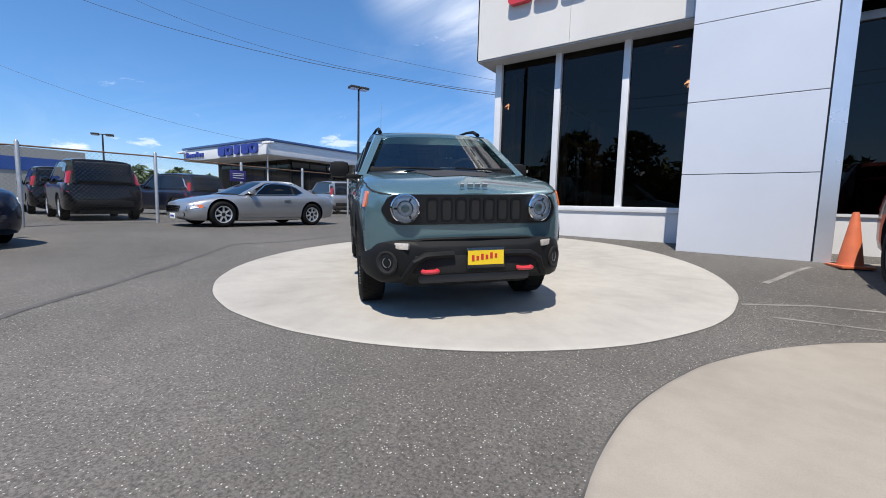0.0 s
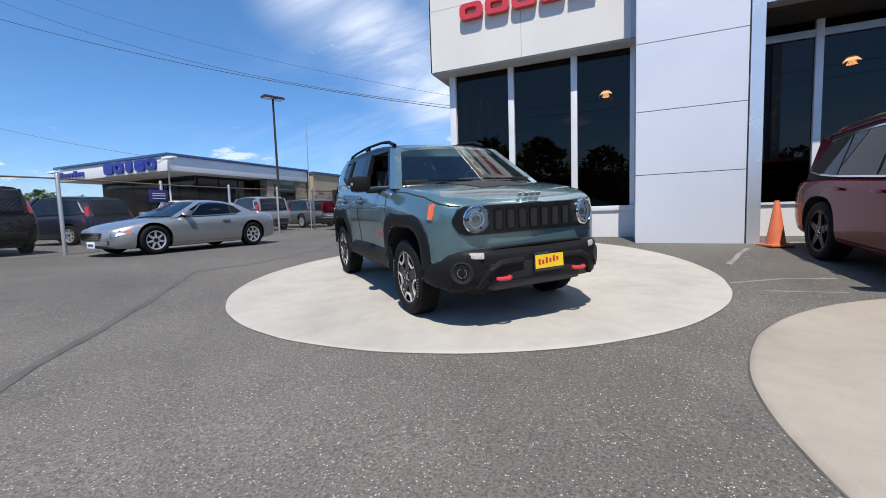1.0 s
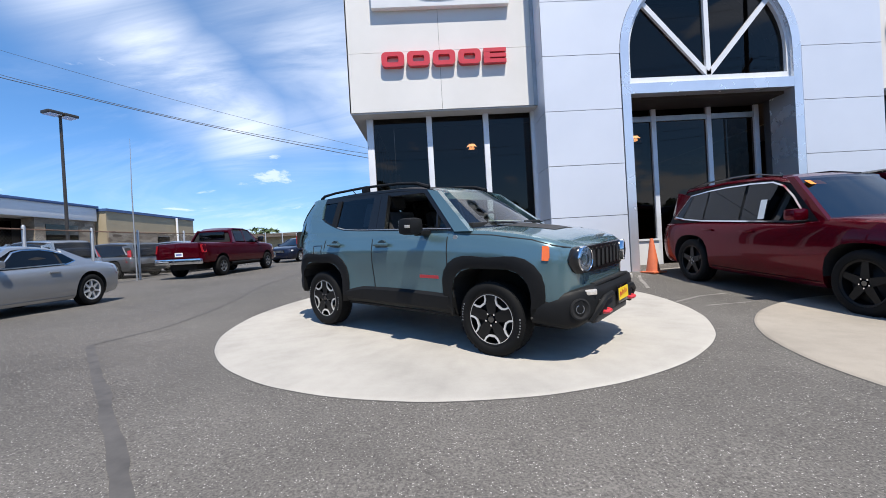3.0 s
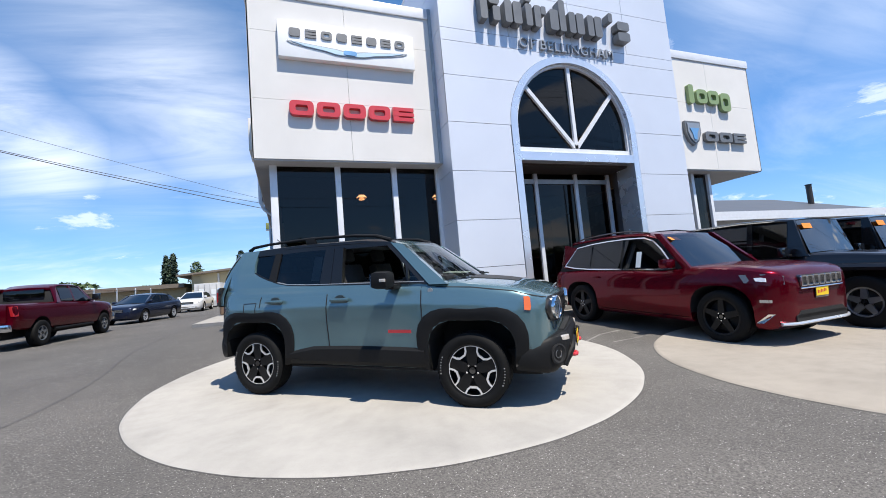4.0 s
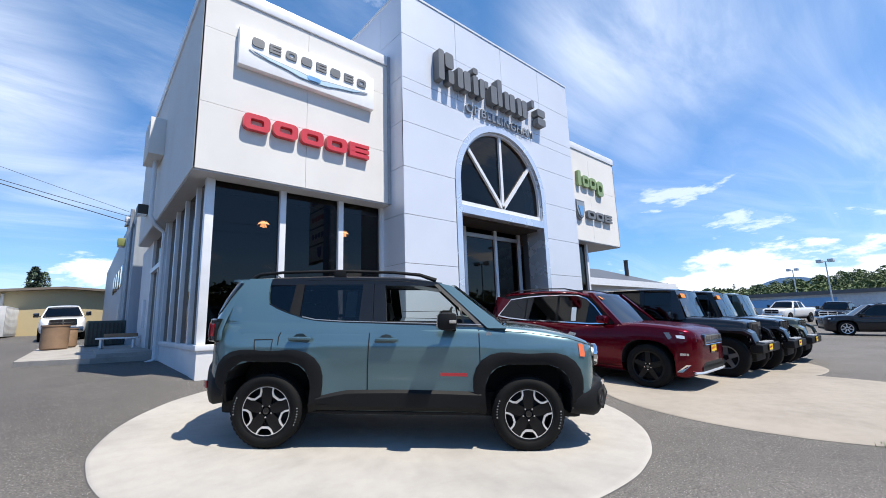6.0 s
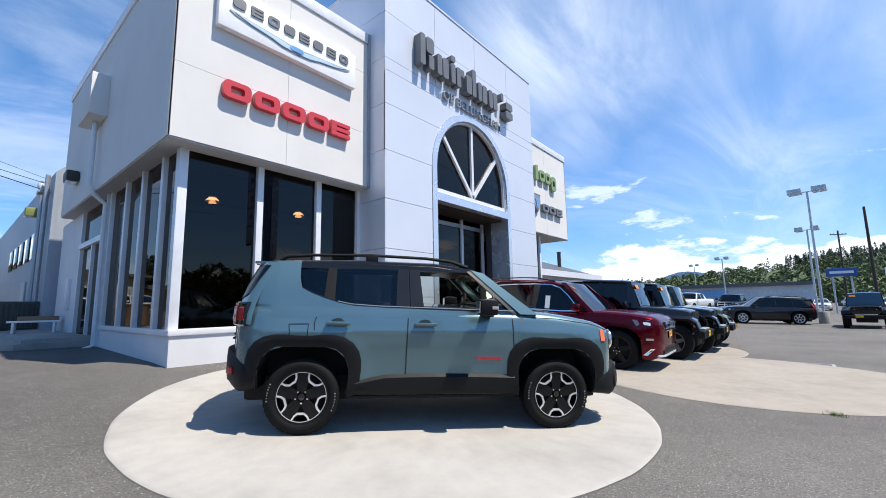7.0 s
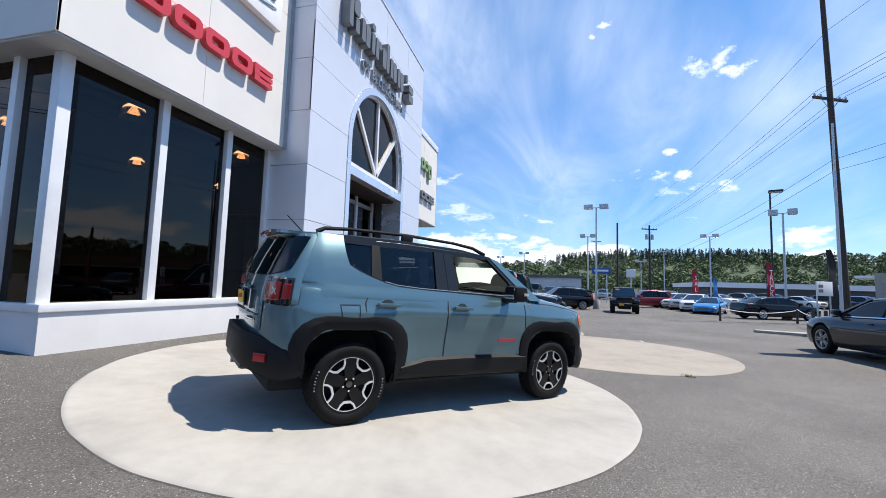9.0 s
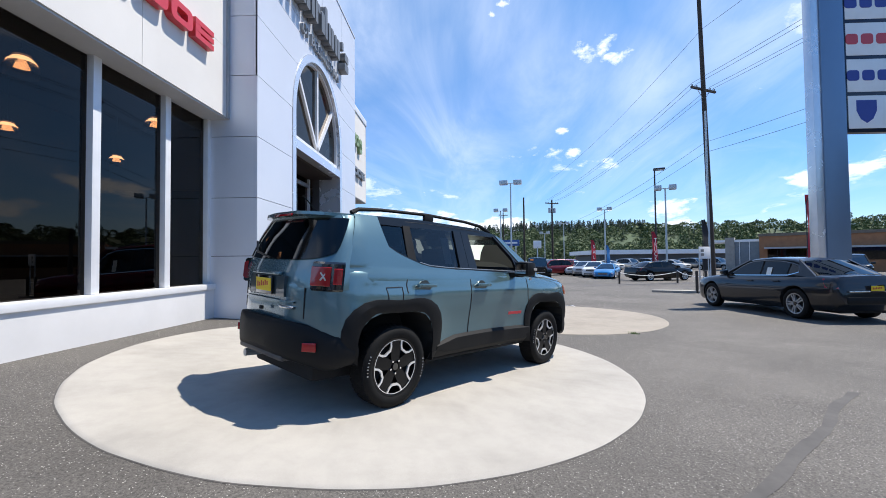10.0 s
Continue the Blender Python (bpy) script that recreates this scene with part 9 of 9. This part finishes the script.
# ---- far buildings to the east and south ----
fb = thing("far_store", "long low pale store building across the lot", "building")
part("wall", box((70, -2, -0.5), (84, 40, 3.1)), surface("pale_far_wall", (0.48, 0.53, 0.57), 0.7), fb)
part("roof", box((69.5, -2.5, 3.1), (84.5, 40.5, 3.6)), ROOF_GREY, fb)
part("sign_band", box((69.9, 8, 1.6), (69.96, 24, 2.7)), SIGN_BLUE, fb)
hs = thing("far_sign", "blue dealership board on two posts", "sign", pose(52, -3.4, gz(52, -3.4), 0, 0, 90))
part("board", box((-1.2, -0.15, 3.75), (1.2, 0.15, 4.6), 0.03), surface("blue_board", (0.03, 0.10, 0.32), 0.4), hs)
part("mark", box((-0.9, 0.155, 4.05), (0.9, 0.17, 4.3)), SIGN_WHITE, hs)
for x in (-0.7, 0.7):
    part("post", tube(((x, 0, 0), (x, 0, 3.8)), 0.08, 8), POLE_PALE, hs)
ws = thing("far_sign", "white board on a single post", "sign", pose(50, -6.8, gz(50, -6.8), 0, 0, 90))
part("board", box((-0.55, -0.06, 3.3), (0.55, 0.06, 4.35), 0.03), SIGN_WHITE, ws)
part("post", tube(((0, 0, 0), (0, 0, 3.5)), 0.08, 8), POLE_PALE, ws)
wb = thing("far_store", "low white roofed building beyond the road", "building")
part("wall", box((70, -46, -0.8), (86, -22, 2.2)), surface("dark_far_wall", (0.07, 0.08, 0.09), 0.6), wb)
part("roof", box((69, -47, 2.2), (87, -21, 3.0)), SIGN_WHITE, wb)
ob = thing("brick_store", "orange-brown brick store with a dark window band and glass corner", "building", pose(46, -34, -0.5, 0, 0, -36.5))
BRICK = surface("orange_brick", (0.33, 0.155, 0.075), 0.8, 0, 0.15, 2)
part("wall", box((0, -26, 0), (12, 0, 4.75)), BRICK, ob)
part("parapet", box((-0.15, -26, 4.5), (0.0, 0.1, 4.85)), EAVE, ob)
part("window_band", box((-0.06, -24, 1.5), (0.0, -0.8, 2.9)), TINT_GLASS, ob)
part("canopy", box((-1.2, -20, 2.9), (0.0, -0.5, 3.1)), SIGN_SILVER, ob)
GLASSY = surface("grey_glass_wall", (0.16, 0.20, 0.24), 0.2, 0.3)
for k in range(3):
    part("glass_corner", box((0.5, 0.02 + 1.05 * k, 0), (6, 1.0 + 1.05 * k, 3.9)), GLASSY, ob)
    part("mullion", box((0.42, 1.0 + 1.05 * k, 0), (0.6, 1.06 + 1.05 * k, 3.9)), SIGN_WHITE, ob)
part("roof_edge", box((0.2, 0.02, 3.9), (6.3, 5.2, 4.2)), SIGN_WHITE, ob)
part("stone_pier", box((0.1, 2.6, 0), (1.6, 3.6, 4.5)), KERB, ob)


# ---- hills and woods ----
LEAF_A = leaf_material("broadleaf_green", (0.062, 0.100, 0.036), (0.128, 0.176, 0.070))
LEAF_B = leaf_material("conifer_green", (0.036, 0.064, 0.040), (0.072, 0.105, 0.060))
HILL = surface("wooded_slope", (0.052, 0.080, 0.034), 0.9, 0, 0.3, 0.03, 0.4)
BARK = surface("bark", (0.09, 0.07, 0.05), 0.9, 0, 0.25, 6)
rng = np.random.default_rng(4)


def clumps(name, trees, per, material, label):
    """Woods as one mesh of leaf clumps: trees are rows of x, y, z, height, radius, conifer."""
    rows = np.repeat(np.array(trees, float), per, axis=0)
    x, y, z, h, r, con = rows.T
    m = len(rows)
    a, t = rng.uniform(0, 2 * math.pi, m), rng.uniform(0, 1, m) ** 0.8
    e = 2 * t - 1
    q = np.where(con > 0, r * (1 - t) * rng.uniform(0.5, 1.0, m) + 0.1, r * np.sqrt(np.maximum(1 - e * e, 0.02)) * rng.uniform(0.6, 1.05, m))
    cz = z + np.where(con > 0, h * (0.08 + 0.92 * t), h * (0.58 + 0.42 * e))
    s = r * rng.uniform(0.07, 0.15, m)
    d = rng.normal(size=(m, 4, 3)) * s[:, None, None]
    d[:, :, 2] *= 0.75
    co = np.stack((x + q * np.cos(a), y + q * np.sin(a), cz), axis=1)[:, None, :] + d
    quads = np.arange(m)[:, None] * 4 + np.array((0, 1, 2, 0, 2, 3))
    me = bpy.data.meshes.new(name)
    me.vertices.add(m * 4)
    me.vertices.foreach_set("co", co.ravel())
    me.loops.add(m * 6)
    me.loops.foreach_set("vertex_index", quads.ravel())
    me.polygons.add(m * 2)
    me.polygons.foreach_set("loop_start", np.arange(m * 2) * 3)
    me.update(calc_edges=True)
    ob = mesh_part(name, me, material, None, "", 180)
    return tagged(ob, label, "trees", kind="stuff")


def hill_height(az, d):
    top = float(np.interp(az, (-185, -150, -110, -70, -40, -22, -8, 2, 12, 22, 40), (8, 14, 20, 19, 17, 20, 21, 16, 10, 5, 0)))
    return top * smooth01(170, 330, d) - 1.5


def hills():
    vs, fs = [], []
    azs, ds = np.arange(-185, 41, 0.75), (150, 162, 170, 180, 190, 200, 210, 225, 240, 255, 270, 285, 300, 315, 330, 345, 380, 480)
    for az in azs:
        for d in ds:
            a = radians(az)
            canopy = (2.4 + 2.0 * noise.noise((d * math.cos(a) * 0.11, d * math.sin(a) * 0.11, 5))) * smooth01(160, 178, d)
            vs.append((d * math.cos(a), d * math.sin(a), hill_height(az, d) + canopy))
    n = len(ds)
    for i in range(len(azs) - 1):
        for j in range(n - 1):
            fs.append((i * n + j, i * n + j + 1, (i + 1) * n + j + 1, (i + 1) * n + j))
    me = bpy.data.meshes.new("hill")
    me.from_pydata(vs, [], fs)
    tagged(mesh_part("hill", me, HILL, None), "low wooded hill beyond the lots", "hill", kind="structure")
    broad, con = [], []
    for _ in range(2500):
        az = rng.uniform(-183, 38)
        d = rng.uniform(165, 335)
        a = radians(az)
        h = rng.uniform(5.0, 9.5)
        dark = (-18 < az < -4 and d > 285) or rng.uniform() < 0.07
        z = hill_height(az, d) - 0.3
        row = (d * math.cos(a), d * math.sin(a), z, h * (1.25 if dark else 1), h * (0.22 if dark else 0.42), dark)
        (con if dark else broad).append(row)
    for _ in range(430):
        az = rng.uniform(-24, 0)
        d = rng.uniform(300, 335)
        a = radians(az)
        con.append((d * math.cos(a), d * math.sin(a), hill_height(az, d) - 0.3, rng.uniform(8, 12.5), rng.uniform(1.6, 2.4), True))
    # a nearer belt of trees across the road, south and south-west
    for _ in range(230):
        az = rng.uniform(-175, -62)
        d = rng.uniform(60, 95)
        a = radians(az)
        h = rng.uniform(4.5, 9.5)
        broad.append((d * math.cos(a), d * math.sin(a), -0.5, h, h * 0.42, False))
    # north and west, behind the sheds
    for _ in range(170):
        az = rng.uniform(82, 178)
        d = rng.uniform(95, 150)
        a = radians(az)
        h = rng.uniform(4.0, 7.5)
        broad.append((d * math.cos(a), d * math.sin(a), 0.5, h, h * 0.45, False))
    for _ in range(60):
        az = rng.uniform(-2, 30)
        d = rng.uniform(100, 150)
        a = radians(az)
        h = rng.uniform(4.0, 8.5)
        broad.append((d * math.cos(a), d * math.sin(a), -0.4, h, h * 0.45, False))
    clumps("broadleaf_wood", broad, 260, LEAF_A, "mixed green broadleaf woods on the hill and beyond the sheds")
    clumps("conifer_wood", con, 200, LEAF_B, "dark green conifers along the ridge")


hills()
# far ridge as a flat sheet; the air's haze is painted in as blue
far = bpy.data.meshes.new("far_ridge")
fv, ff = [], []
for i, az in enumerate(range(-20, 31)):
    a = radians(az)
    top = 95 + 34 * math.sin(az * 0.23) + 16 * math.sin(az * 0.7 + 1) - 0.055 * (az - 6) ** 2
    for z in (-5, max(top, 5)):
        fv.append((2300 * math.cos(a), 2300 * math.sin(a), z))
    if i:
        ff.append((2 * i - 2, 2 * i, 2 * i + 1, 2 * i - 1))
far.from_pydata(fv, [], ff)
tagged(mesh_part("backdrop", far, surface("ridge_haze_blue", (0.20, 0.30, 0.42), 1.0, 0, 0.08, 0.004, 0.05), None), "distant mountain ridge, coloured with the blue of haze", "mountains", kind="structure")


def tree(x, y, h, r, narrow, label):
    t = thing("tree", label, "tree", pose(x, y, gz(x, y)))
    part("trunk", tube(((0, 0, 0), (0.05, 0, h * 0.3), (0.0, 0.05, h * 0.75), (0, 0, h * 0.95)), (h * 0.022 + 0.05, h * 0.018 + 0.04, 0.06, 0.02), 8), BARK, t)
    for k in range(6):
        a = k * 2.4
        z = h * (0.3 + 0.09 * k)
        part("limb", tube(((0, 0, z), (r * 0.4 * math.cos(a), r * 0.4 * math.sin(a), z + h * 0.07), (r * 0.75 * math.cos(a), r * 0.75 * math.sin(a), z + h * 0.16)), (0.06, 0.04, 0.015), 5), BARK, t)
    verts, faces = [], []
    for _ in range(900):
        e = rng.uniform(-1, 1)
        a = rng.uniform(0, 6.283)
        q = r * math.sqrt(max(1 - e * e, 0.02)) * rng.uniform(0.45, 1.08)
        c = np.array((q * math.cos(a), q * math.sin(a), h * (0.57 + 0.43 * e)))
        n = len(verts)
        verts.extend((c + rng.normal(size=(4, 3)) * (0.15 if narrow else 0.03 + 0.07 * r)).tolist())
        faces += [(n, n + 1, n + 2), (n, n + 2, n + 3), (n, n + 3, n + 1)]
    me = bpy.data.meshes.new("crown")
    me.from_pydata(verts, [], faces)
    mesh_part("crown", me, LEAF_B if narrow else LEAF_A, t, "", 180)
    return t


tree(-20.75, 71, 7.6, 0.5, True, "tall narrow poplar behind the sheds")
tree(-20.0, 71.6, 7.9, 0.5, True, "tall narrow poplar behind the sheds")
tree(-17.0, 72, 6.6, 1.1, False, "round green tree behind the sheds")
tree(-10.3, 67, 7.3, 0.75, True, "dark narrow tree behind the low shed")
tree(-9.5, 68, 7.0, 0.7, False, "slim green tree behind the low shed")
tree(-37.0, 15.5, 2.7, 1.0, False, "green bush beside the next showroom")
tree(-9.0, -30.0, 9.0, 3.2, False, "round green tree across the road")
tree(-2.5, -34.0, 8.0, 2.8, False, "round green tree across the road")
tree(-16.0, -33.0, 10.0, 3.6, False, "round green tree across the road")
